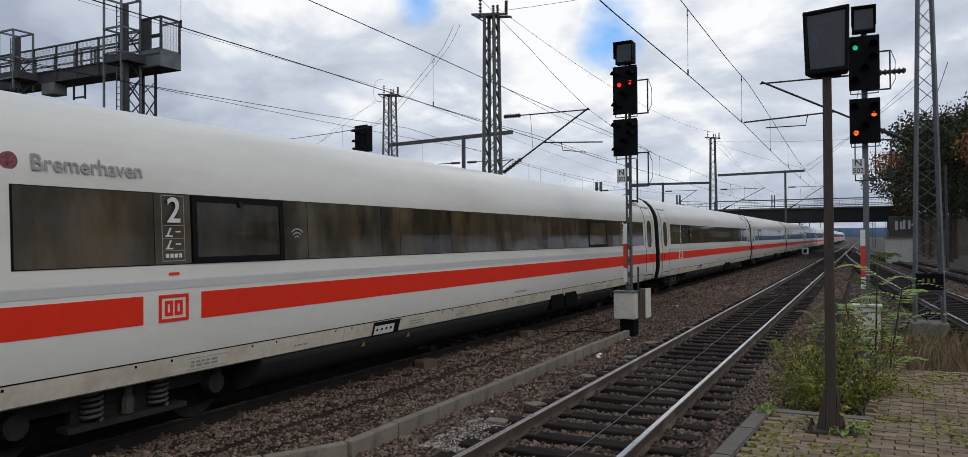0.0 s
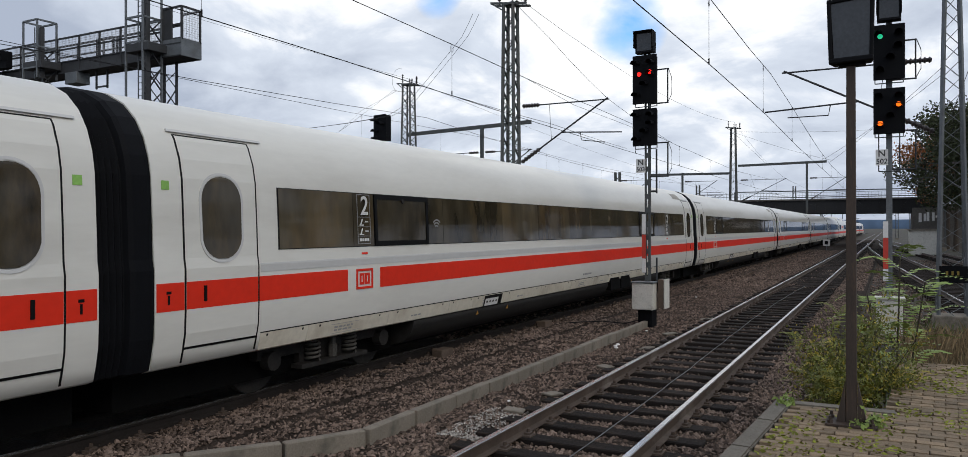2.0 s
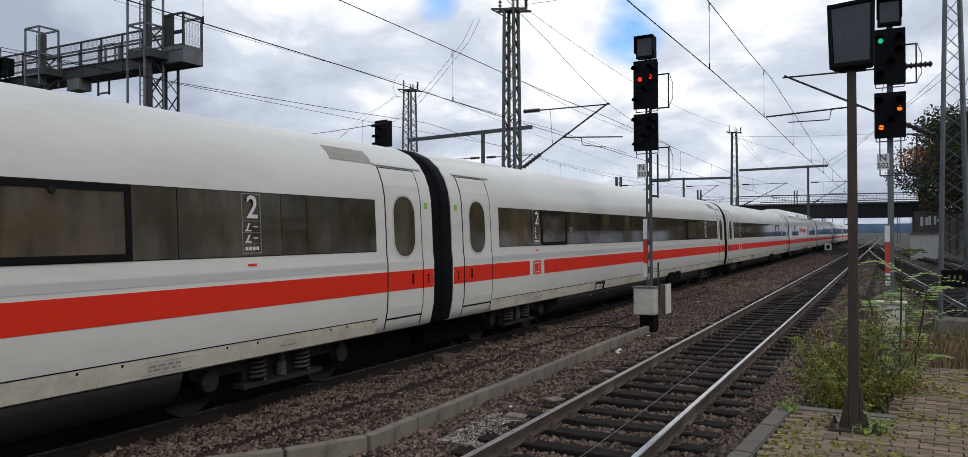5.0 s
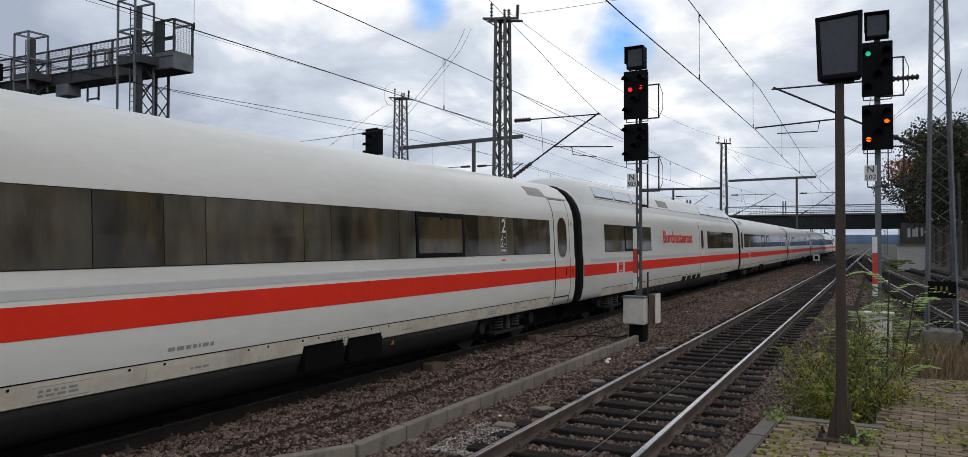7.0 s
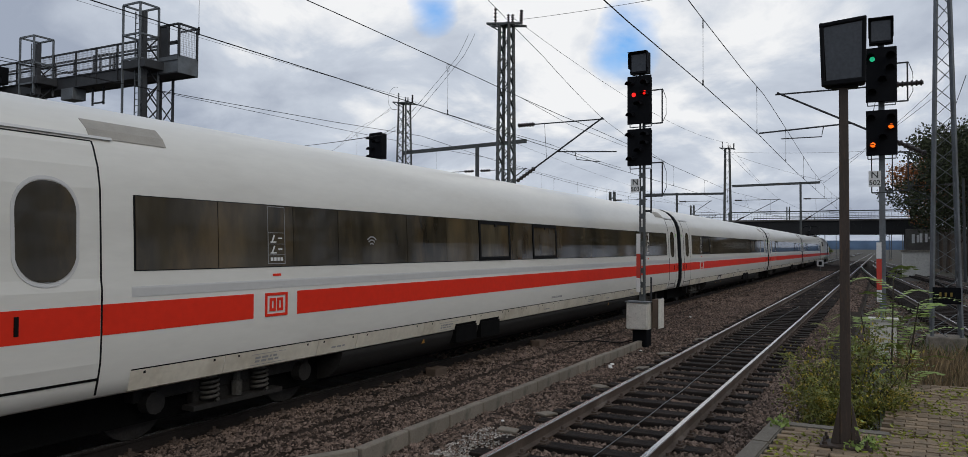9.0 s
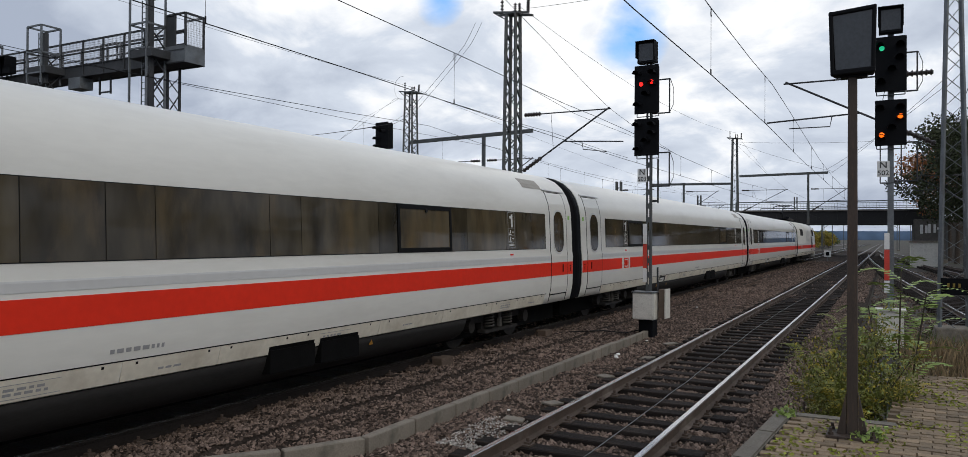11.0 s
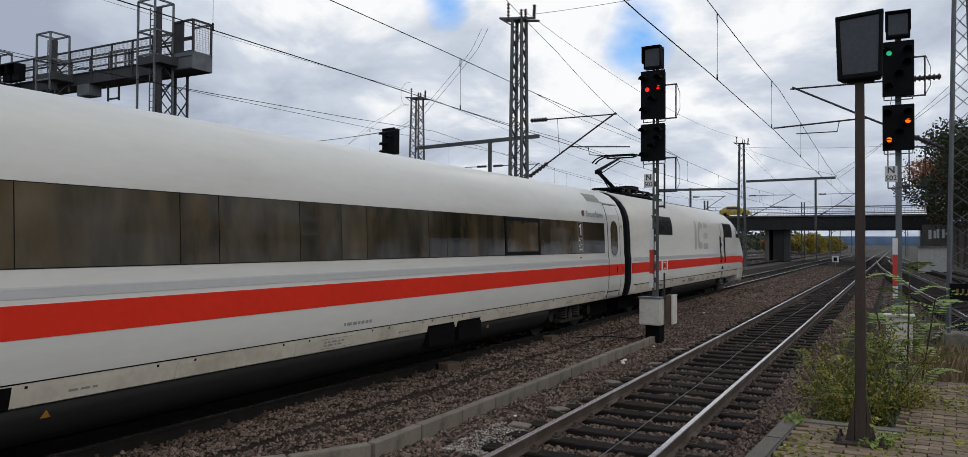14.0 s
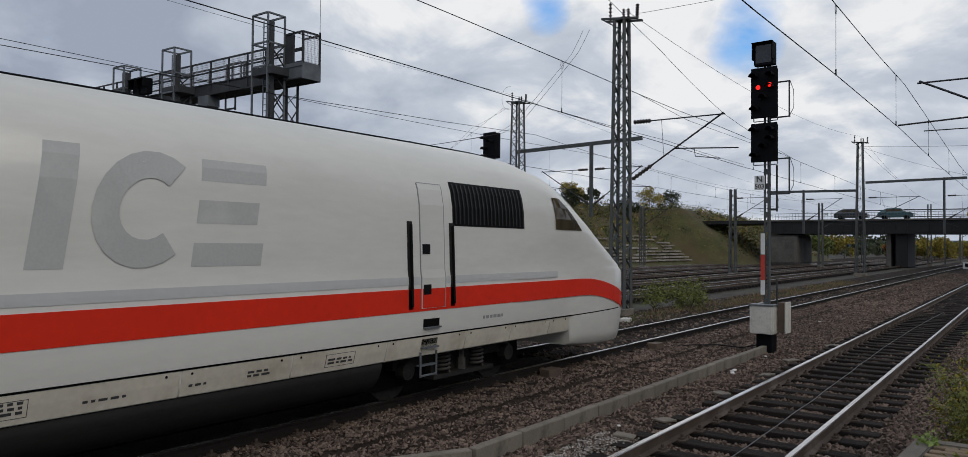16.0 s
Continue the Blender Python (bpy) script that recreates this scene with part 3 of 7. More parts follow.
def roof_vent(coach, y0, y1):
    bm = bmesh.new()
    skin(bm, y0, y1, 3.34, 3.55, 0.010)
    part("roof_vent", bm, M_VENTGREY, coach, "grey louvred roof vent")


def coach_base(label, category="train coach", y_body=(0.33, 26.07)):
    c = empty("train_coach", label, category, "coaches of the express train")
    bm = bmesh.new()
    shell(bm, y_body[0], y_body[1], PROFILE)
    body = part("body", bm, M_WHITE, c, "white painted coach body", smooth=False)
    for p in body.data.polygons:
        p.use_smooth = abs(p.normal.y) < 0.5
    bm = bmesh.new()
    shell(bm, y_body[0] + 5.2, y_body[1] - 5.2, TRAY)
    tray = part("equipment_tray", bm, M_TRAY, c, "dirty underfloor skirt curving inwards, near black with under-train shade in its colour")
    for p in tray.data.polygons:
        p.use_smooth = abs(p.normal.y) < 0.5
    # black block fills the shaded space beneath the floor
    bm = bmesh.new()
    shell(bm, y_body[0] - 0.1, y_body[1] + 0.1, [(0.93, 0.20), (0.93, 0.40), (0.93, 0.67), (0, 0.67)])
    part("underframe", bm, M_UNDER, c, "underframe block, black with the shade under the train")
    for yb in (3.7, 22.7):
        bogie(c, yb)
    return c


def band(coach, y0, y1, name, z0, z1, mat, proud=0.005, label=""):
    bm = bmesh.new()
    skin(bm, y0, y1, z0, z1, proud)
    return part(name, bm, mat, coach, label)


def standard_coach(number, cls, name_at=None, open_front=True, open_rear=True, sign_front=True, label=""):
    c = coach_base(label)
    service = not sign_front
    d0 = (0.41, 1.53) if service else (0.73, 1.84)
    b0 = 1.92 if service else 2.22
    side_door(c, d0[0], d0[1], d0[0] + 0.27)
    side_door(c, 24.70, 25.71, 25.4)
    band(c, b0, 24.43, "window_band", 1.96, 2.765, M_WINFRAME, 0.005)
    openings = [(9.67, 11.07), (12.25, 13.67)] if service else OPENING
    panes = PANES
    if service:
        panes = [(1.95, 3.05), (3.08, 4.35), (4.38, 5.30), (5.33, 7.10), (7.13, 8.40), (8.43, 9.64), (11.10, 12.22), (13.70, 15.58), (15.61, 16.17), (16.20, 17.92), (17.95, 18.42),
                 (18.45, 20.14), (20.17, 20.72), (20.75, 22.35), (22.38, 22.85), (22.88, 24.40)]
    for a, b in panes:
        pane(c, a, b)
    for a, b in openings:
        opening_window(c, a, b)
    band(c, 0.345, d0[0] - 0.02, "red_stripe", 1.325, 1.635, M_RED)
    band(c, d0[1] + 0.02, 3.62, "red_stripe", 1.325, 1.635, M_RED)
    band(c, 4.42, 24.68, "red_stripe", 1.325, 1.635, M_RED)
    band(c, 25.73, 26.05, "red_stripe", 1.325, 1.635, M_RED)
    # grey strip paints the shading line of the body crease
    for a, b in ((1.88, 24.66),):
        band(c, a, b, "crease_shade_stripe", 1.69, 1.80, M_GREYBAND)
    mark_logo(c, 3.82, 1.33)
    body_plates(c, 0.33, 26.07, number)
    roof_vent(c, 23.6, 24.6)
    if service:
        roof_vent(c, 1.54, 2.48)
    mirror_side(c, 2.25, 24.40)
    for y in (4.04, 22.62 if cls == "1" else 21.84):
        if y > 5 or not service:
            if cls == "1":
                bm = bmesh.new()
                skin(bm, y - 0.005, y + 0.06, 2.43, 2.70, 0.018)
                skin(bm, y - 0.075, y + 0.0, 2.615, 2.665, 0.018, slant=0.0)
                part("class_numeral", bm, M_LETTER_WHITE, c, "white numeral one")
            else:
                lettering("class_numeral", cls, 0.40, M_LETTER_WHITE, c, facing_side(side_x(2.55) + 0.032, y, 2.56))
        bm = bmesh.new()
        for z0, z1 in ((2.00, 2.008), (2.115, 2.121), (2.255, 2.261), (2.40, 2.406), (2.735, 2.743)):
            skin(bm, y - 0.15, y + 0.15, z0, z1, 0.016)
        skin(bm, y - 0.157, y - 0.15, 2.00, 2.743, 0.016)
        skin(bm, y + 0.15, y + 0.157, 2.00, 2.743, 0.016)
        part("sign_frame", bm, M_LETTER_GREY, c, "thin grey frame round the class sign")
        bm = bmesh.new()
        for z0, tilt in ((2.275, 0.05), (2.135, 0.03)):
            skin(bm, y - 0.11, y - 0.01, z0, z0 + 0.016, 0.018)
            skin(bm, y - 0.09, y - 0.07, z0 + 0.016, z0 + 0.10, 0.018, slant=0.5)
            skin(bm, y + 0.03, y + 0.10, z0 + 0.05, z0 + 0.066, 0.018)
        for k in range(4):
            skin(bm, y - 0.11 + k * 0.06, y - 0.07 + k * 0.06, 2.04, 2.085, 0.018)
        part("pictogram", bm, M_LETTER_WHITE, c, "small white pictograms", kind="stuff")
        bm = bmesh.new()
        skin(bm, y - 0.07, y + 0.07, 1.845, 1.875, 0.009)
        part("notice_sticker", bm, M_RED, c, "small red and white sticker")
    bm = bmesh.new()
    for r in (0.05, 0.10, 0.15):
        for j in range(6):
            a0, a1 = radians(45 + 15 * j), radians(60 + 15 * j)
            vs = [bm.verts.new((side_x(2.3) + 0.018, 6.12 + q * math.cos(a), 2.22 + q * math.sin(a))) for q, a in ((r, a0), (r + 0.022, a0), (r + 0.022, a1), (r, a1))]
            bm.faces.new(vs)
    ob = part("pictogram", bm, M_LETTER_GREY, c, "grey arc-shaped pictogram on the glass", kind="stuff")
    so = ob.modifiers.new("thickness", "SOLIDIFY"); so.thickness = 0.003
    bm = bmesh.new()
    bars_text(bm, 13.35, 14.0, 1.00, 1.075, 1, number)
    part("small_print", bm, M_LETTER_GREY, c, "illegible grey stencilled markings", kind="stuff")
    if not service:
        bm = bmesh.new()
        skin(bm, 7.95, 8.72, 0.67, 0.905, 0.011)
        hatch = part("service_hatch", bm, M_WINFRAME, c, "open dark service hatch in the skirt")
        bm = bmesh.new()
        skin(bm, 8.0, 8.56, 0.70, 0.845, 0.014)
        part("hatch_panel", bm, M_LETTER_WHITE, hatch, "white panel with sockets")
        for k in range(4):
            bm = bmesh.new()
            skin(bm, 8.05 + 0.13 * k, 8.10 + 0.13 * k, 0.76, 0.80, 0.018)
            part("socket", bm, M_WINFRAME, hatch)
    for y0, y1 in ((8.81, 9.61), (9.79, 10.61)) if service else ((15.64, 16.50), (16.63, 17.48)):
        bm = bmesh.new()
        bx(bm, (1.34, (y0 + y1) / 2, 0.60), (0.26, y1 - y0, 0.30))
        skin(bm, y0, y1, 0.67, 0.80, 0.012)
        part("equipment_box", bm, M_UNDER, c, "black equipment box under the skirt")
    if number == 1:
        bm = bmesh.new()
        skin(bm, 6.55, 6.80, 2.30, 2.55, 0.013)
        note = part("window_notice", bm, M_LETTER_GREY, c, "grey notice with a green edge behind the glass")
        bm = bmesh.new()
        skin(bm, 6.55, 6.80, 2.25, 2.295, 0.013)
        part("notice_edge", bm, M_GREEN, note)
    for y in (0.50, 25.88):
        if service and y < 1:
            continue
        bm = bmesh.new()
        skin(bm, y - 0.012, y + 0.012, 1.40, 1.50, 0.012)
        skin(bm, y - 0.03, y + 0.03, 1.515, 1.545, 0.012)
        part("emergency_handle", bm, M_WINFRAME, c, "small dark door release")
        bm = bmesh.new()
        skin(bm, y - 0.05, y + 0.05, 2.66, 2.76, 0.006)
        part("door_sticker", bm, M_STICKER, c, "small green sticker")
    end_bellows(c, -0.33, 0.33)
    if name_at:
        m = facing_side(side_x(2.98) + 0.02, name_at, 2.98)
        t = lettering("town_name", "Bremerhaven", 0.23, M_LETTER_GREY, c, m)
        t.matrix_local = m @ pose(0, 0, 0, -12, 0, 0)
        bm = bmesh.new()
        rod(bm, (side_x(2.98) - 0.01, name_at - 0.82, 2.98), (side_x(2.98) + 0.014, name_at - 0.82, 2.98), 0.085, 14)
        part("town_crest", bm, M_CREST, c, "small coloured coat of arms")
    return c


def restaurant_coach():
    c = coach_base("white restaurant coach with raised skylight roof and red lettering")
    bm = bmesh.new()
    prof = [(1.30, 3.28), (1.22, 3.55), (1.08, 3.82), (0.85, 4.02), (0.45, 4.13), (0.0, 4.16)]
    loop = [(x, z) for x, z in prof] + [(-x, z) for x, z in reversed(prof[:-1])]
    rings = []
    for y, k in ((0.5, 0.0), (1.2, 0.75), (1.9, 1.0), (24.4, 1.0), (25.1, 0.75), (25.9, 0.0)):
        rings.append([bm.verts.new((x, y, 3.28 + (z - 3.28) * (0.50 + 0.50 * k))) for x, z in loop])
    for a, b in zip(rings, rings[1:]):
        for k in range(len(loop) - 1):
            bm.faces.new((a[k], a[k + 1], b[k + 1], b[k]))
    bm.faces.new(rings[0]); bm.faces.new(rings[-1])
    part("raised_roof", bm, M_WHITE, c, "raised white roof section", smooth=True)
    def roof_x(z):
        for (x0, z0), (x1, z1) in zip(prof, prof[1:]):
            if z0 <= z <= z1:
                return x0 + (x1 - x0) * (z - z0) / (z1 - z0)
        return 0
    for y0, y1 in ((2.05, 3.73), (3.98, 5.52), (5.85, 7.42), (16.8, 18.79), (18.96, 20.70), (20.84, 22.60), (22.74, 24.4)):
        bm = bmesh.new()
        vs = [bm.verts.new((roof_x(z) + p, y, z + p)) for p in (0.018, -0.03) for z in (3.56, 3.83) for y in (y0, y1)]
        for f in ((0, 1, 3, 2), (4, 6, 7, 5), (0, 4, 5, 1), (2, 3, 7, 6), (0, 2, 6, 4), (1, 5, 7, 3)):
            bm.faces.new([vs[i] for i in f])
        part("skylight", bm, M_SKYLIGHT, c, "sloping roof window")
        bm = bmesh.new()
        vs = [bm.verts.new((roof_x(z) + p, y, z + p)) for p in (0.006, -0.03) for z in (3.535, 3.855) for y in (y0 - 0.035, y1 + 0.035)]
        for f in ((0, 1, 3, 2), (4, 6, 7, 5), (0, 4, 5, 1), (2, 3, 7, 6), (0, 2, 6, 4), (1, 5, 7, 3)):
            bm.faces.new([vs[i] for i in f])
        part("skylight_frame", bm, M_GRILLE, c)
    bm = bmesh.new()
    tube(bm, [(roof_x(3.50) + 0.003, 1.9, 3.50), (roof_x(3.50) + 0.003, 24.4, 3.50)], 0.008, 5)
    part("roof_seam", bm, M_LETTER_GREY, c)
    for y0, y1 in ((9.32, 10.75),):
        bm = bmesh.new()
        vs = [bm.verts.new((roof_x(z) + p, y, z + p)) for p in (0.012, -0.03) for z in (3.575, 3.815) for y in (y0, y1)]
        for f in ((0, 1, 3, 2), (4, 6, 7, 5), (0, 4, 5, 1), (2, 3, 7, 6), (0, 2, 6, 4), (1, 5, 7, 3)):
            bm.faces.new([vs[i] for i in f])
        part("roof_vent", bm, M_VENTGREY, c)
    for a, b in ((2.20, 3.70), (3.73, 4.10), (5.42, 7.25), (17.25, 18.30), (18.33, 19.40), (19.43, 20.45), (20.48, 21.08), (22.45, 24.25)):
        pane(c, a, b)
    band(c, 2.17, 7.28, "window_band", 1.96, 2.765, M_WINFRAME, 0.005)
    band(c, 17.22, 24.28, "window_band", 1.96, 2.765, M_WINFRAME, 0.005)
    opening_window(c, 4.13, 5.39)
    opening_window(c, 21.11, 22.42)
    band(c, 0.35, 3.2, "red_stripe", 1.325, 1.635, M_RED)
    band(c, 4.05, 26.05, "red_stripe", 1.325, 1.635, M_RED)
    # crease shading as a grey strip, as on the other coaches
    band(c, 0.9, 25.5, "crease_shade_stripe", 1.69, 1.80, M_GREYBAND)
    mark_logo(c, 3.42, 1.33)
    body_plates(c, 0.33, 26.07, 77)
    mirror_side(c, 2.9, 23.9)
    t = lettering("lettering", "Bordrestaurant", 0.80, M_RED, c, facing_side(side_x(2.42) + 0.014, 11.40, 2.36), sx=0.8, bold=0.010)
    t.matrix_local = facing_side(side_x(2.42) + 0.016, 11.40, 2.425) @ pose(0, 0, 0, -2.5, 0, 0) @ Matrix.Diagonal((1.0, 0.80, 1, 1))
    # narrow service door
    bm = bmesh.new()
    skin(bm, 15.45, 16.55, 1.02, 3.15, 0.007)
    d = part("service_door", bm, M_WHITE, c, "closed white service door")
    bm = bmesh.new()
    for y in (15.43, 16.54):
        skin(bm, y, y + 0.02, 1.02, 3.15, 0.010)
    skin(bm, 15.45, 16.55, 3.14, 3.155, 0.010)
    part("door_seal", bm, M_LETTER_GREY, d)
    bm = bmesh.new()
    oval_ring(bm, 16.0, 2.38, 0.24, 0.42, proud=0.018)
    part("porthole", bm, M_GLASS, d, "dark oval window")
    bm = bmesh.new()
    skin(bm, 15.46, 16.53, 1.325, 1.635, 0.011)
    part("red_stripe", bm, M_RED, d)
    for k in range(4):
        bm = bmesh.new()
        skin(bm, 12.05 + k * 0.97, 12.78 + k * 0.97, 0.67, 0.865, 0.012)
        part("vent_opening", bm, M_WINFRAME, c)
    end_bellows(c, -0.33, 0.33)
    return c


# skirt panels of the power car: ends, and printed patches (from, to, rows, framed)
POWER_SKIRT = [(0.9, 2.8, ()), (2.8, 5.0, ((3.4, 3.9, 2, False),)), (5.0, 7.3, ((6.6, 7.0, 2, False),)), (7.3, 9.95, ((7.5, 8.5, 3, True), (9.0, 9.4, 1, False))),
               (9.95, 11.35, ((10.05, 10.25, 1, False), (10.75, 11.05, 2, False))), (11.35, 12.9, ((11.9, 12.3, 2, True),)), (12.9, 14.6, ()), (14.6, 15.8, ()), (15.8, 17.0, ()), (17.0, 17.7, ())]


def power_car():
    """Tail power car; local y runs from the coupling (0) to the nose."""
    c = empty("power_car", "white tail power car of an express train with red stripe", "power car", "coaches of the express train")
    sections = []
    n = len(PROFILE)
    def ring(y, top, width, bottom=None, squash=1.0):
        pts = []
        for x, z in PROFILE:
            zz = z
            if z > 1.78:
                zz = 1.78 + (z - 1.78) * (top - 1.78) / (3.84 - 1.78) if top < 3.84 else z + (top - 3.84) * max(0.0, (z - 3.2) / 0.64)
            elif bottom is not None:
                zz = bottom + (z - 0.66) * (1.78 - bottom) / (1.78 - 0.66)
            pts.append((x * width, zz))
        return [(x, y, z) for x, z in pts] + [(-x, y, z) for x, z in reversed(pts[:-1])]
    spec = [(0.33, 3.86, 1.0, 0.66), (14.4, 3.87, 1.0, 0.66), (15.8, 3.86, 1.0, 0.66), (16.7, 3.81, 1.0, 0.66), (17.4, 3.68, 0.998, 0.66), (17.78, 3.55, 0.995, 0.66), (17.82, 3.53, 0.994, 0.42),
            (18.2, 3.32, 0.985, 0.38), (18.7, 2.98, 0.97, 0.33), (19.2, 2.61, 0.945, 0.30), (19.7, 2.24, 0.91, 0.28), (20.1, 1.95, 0.86, 0.28), (20.4, 1.81, 0.79, 0.30), (20.65, 1.79, 0.68, 0.34), (20.82, 1.785, 0.52, 0.42), (20.9, 1.782, 0.36, 0.52)]
    bm = bmesh.new()
    rings = []
    for y, top, w, bot in spec:
        pts = ring(y, top, w, bot)
        if y > 20.2:
            k = (y - 20.2) / 0.8
            pts = [(x, yy, 1.0 + (z - 1.0) * (1 - 0.35 * k)) for x, yy, z in pts]
        rings.append([bm.verts.new(p) for p in pts])
    L = len(rings[0])
    for a, b in zip(rings, rings[1:]):
        for k in range(L):
            bm.faces.new((a[k], a[(k + 1) % L], b[(k + 1) % L], b[k]))
    bm.faces.new(rings[0]); bm.faces.new(rings[-1])
    body = part("body", bm, M_WHITE, c, "white painted body with sloping nose")
    for p in body.data.polygons:
        p.use_smooth = abs(p.normal.y) < 0.95
    def width_at(y):
        for (y0, _, w0, _), (y1, _, w1, _) in zip(spec, spec[1:]):
            if y0 <= y <= y1:
                return w0 + (w1 - w0) * (y - y0) / (y1 - y0)
        return spec[-1][2]
    def bend(ob):
        for v in ob.data.vertices:
            if v.co.y > 15.8:
                v.co.x *= width_at(v.co.y)
                v.co.x += 0.012
    def strip(y0, y1, z0, z1, mat, name, proud=0.006, drop=0.0, label=""):
        bm = bmesh.new()
        steps = max(1, int((y1 - y0) / 0.3))
        ys = [y0 + (y1 - y0) * k / steps for k in range(steps + 1)]
        cols = []
        for y in ys:
            d = drop * max(0, (y - 18.2)) ** 1.7
            cols.append([bm.verts.new((side_x(z) + proud, y, z - d)) for z in (z0, (z0 + z1) / 2, z1)])
        for a, b in zip(cols, cols[1:]):
            for k in range(2):
                bm.faces.new((a[k], b[k], b[k + 1], a[k + 1]))
        ob = part(name, bm, mat, c, label)
        bend(ob)
        sol = ob.modifiers.new("thickness", "SOLIDIFY"); sol.thickness, sol.offset = 0.015, -1
        return ob
    strip(0.35, 3.58, 1.325, 1.635, M_RED, "red_stripe")
    strip(4.42, 20.6, 1.325, 1.635, M_RED, "red_stripe", 0.008, 0.10)
    # the next grey strip paints the crease shading above the red
    strip(0.5, 17.2, 1.69, 1.80, M_GREYBAND, "crease_shade_stripe")
    mark_logo(c, 3.80, 1.33)
    # ventilation grilles
    for y0, y1, z0, z1 in ((2.87, 3.97, 2.52, 3.15), (4.00, 5.18, 2.52, 3.15), (14.28, 16.19, 2.52, 3.17)):
        bm = bmesh.new()
        skin(bm, y0, y1, z0, z1, 0.006)
        g = part("grille", bm, M_WINFRAME, c, "black ventilation grille")
        k = y0 + 0.05
        while k < y1 - 0.04:
            bm = bmesh.new()
            skin(bm, k, k + 0.025, z0 + 0.03, z1 - 0.03, 0.020)
            part("slat", bm, M_GRILLE, g)
            k += 0.075 if y0 < 5 else 0.1
    # cab door and handrails
    bm = bmesh.new()
    skin(bm, 13.55, 14.06, 1.36, 3.10, 0.012)
    d = part("cab_door", bm, M_WHITE, c, "narrow white cab door")
    bm = bmesh.new()
    for y in (13.535, 14.055):
        skin(bm, y, y + 0.012, 1.36, 3.10, 0.014)
    skin(bm, 13.55, 14.06, 3.10, 3.112, 0.014)
    part("door_seal", bm, M_LETTER_GREY, d)
    bm = bmesh.new()
    skin(bm, 13.56, 14.05, 1.365, 1.632, 0.016)
    part("red_stripe", bm, M_RED, d)
    for z in (2.18, 1.62):
        bm = bmesh.new()
        skin(bm, 13.58, 13.74, z - 0.07, z + 0.07, 0.018)
        part("door_handle", bm, M_WINFRAME, d, "black recessed handle")
    for y in (13.33, 14.24):
        bm = bmesh.new()
        skin(bm, y - 0.05, y + 0.05, 1.36, 2.56, 0.008)
        part("handrail_recess", bm, M_BOGIE, c)
        bm = bmesh.new()
        rod(bm, (1.55, y, 1.40), (1.50, y, 2.52), 0.018, 8)
        part("handrail", bm, M_WINFRAME, c, "black upright handrail")
    for z in (1.15, 0.87, 0.62):
        bm = bmesh.new()
        skin(bm, 13.60, 13.94, z - 0.07, z + 0.06, 0.008)
        st = part("foot_step", bm, M_UNDER, c, "recessed step")
        bm = bmesh.new()
        bx(bm, (side_x(max(z, .7)) + 0.01, 13.77, z - 0.06), (0.08, 0.34, 0.02))
        part("tread", bm, M_GALV, st)
    for y in (13.60, 13.94):
        bm = bmesh.new()
        rod(bm, (1.46, y, 0.75), (1.46, y, 0.40), 0.015, 6)
        part("ladder_rail", bm, M_GALV, c)
    bm = bmesh.new()
    rod(bm, (1.46, 13.60, 0.42), (1.46, 13.94, 0.42), 0.015, 6)
    part("ladder_rung", bm, M_GALV, c)
    # cab side window and windscreen
    bm = bmesh.new()
    def nose_pt(y, k, off):
        for (a, ra), (b, rb) in zip(zip(spec, range(len(spec))), list(zip(spec, range(len(spec))))[1:]):
            if a[0] <= y <= b[0]:
                f = (y - a[0]) / (b[0] - a[0])
                pa, pb = ring(*a)[k], ring(*b)[k]
                p = Vector(pa).lerp(Vector(pb), f)
                q = Vector((p.x, 0, p.z - 1.6)).normalized() * off
                return p + q + Vector((0, off * 0.6, 0))
    def nose_patch(rows, off=0.012):
        grid = [[bm.verts.new(nose_pt(y, k, off)) for y, k in r] for r in rows]
        for a, b in zip(grid, grid[1:]):
            for i in range(len(a) - 1):
                bm.faces.new((a[i], a[i + 1], b[i + 1], b[i]))
    def side_pt(y, z, off):
        pts = [nose_pt(y, k, 0.0) for k in range(n)]
        for p, q in zip(pts, pts[1:]):
            if p.z <= z <= q.z:
                return Vector((p.x + (q.x - p.x) * (z - p.z) / max(1e-6, q.z - p.z) + off, y, z))
    grid = [[bm.verts.new(side_pt(y0 + (y1 - y0) * i / 4, z, 0.014)) for i in range(5)] for z, y0, y1 in ((2.53, 17.22, 18.22), (2.72, 17.22, 18.02), (2.92, 17.22, 17.78), (3.10, 17.22, 17.50))]
    for a, b in zip(grid, grid[1:]):
        for i in range(4):
            bm.faces.new((a[i], a[i + 1], b[i + 1], b[i]))
    part("cab_side_window", bm, M_GLASS, c, "dark raked cab side window")
    bm = bmesh.new()
    nose_patch([[(17.95, k), (18.4, k), (18.9, k), (19.3, k)] for k in range(11, 20)], 0.014)
    part("windscreen", bm, M_GLASS, c, "dark sloping windscreen")
    # skirt plates
    for y0, y1, prints in POWER_SKIRT:
        bm = bmesh.new()
        skin(bm, y0 + 0.012, y1 - 0.012, 0.70, 0.962, 0.008)
        pl = part("skirt_panel", bm, M_SKIRT, c)
        for yl in (y0 + 0.12, y1 - 0.16):
            bm = bmesh.new()
            rod(bm, (side_x(0.92) - 0.01, yl, 0.925), (side_x(0.92) + 0.014, yl, 0.925), 0.014, 8)
            part("lock", bm, M_WINFRAME, pl)
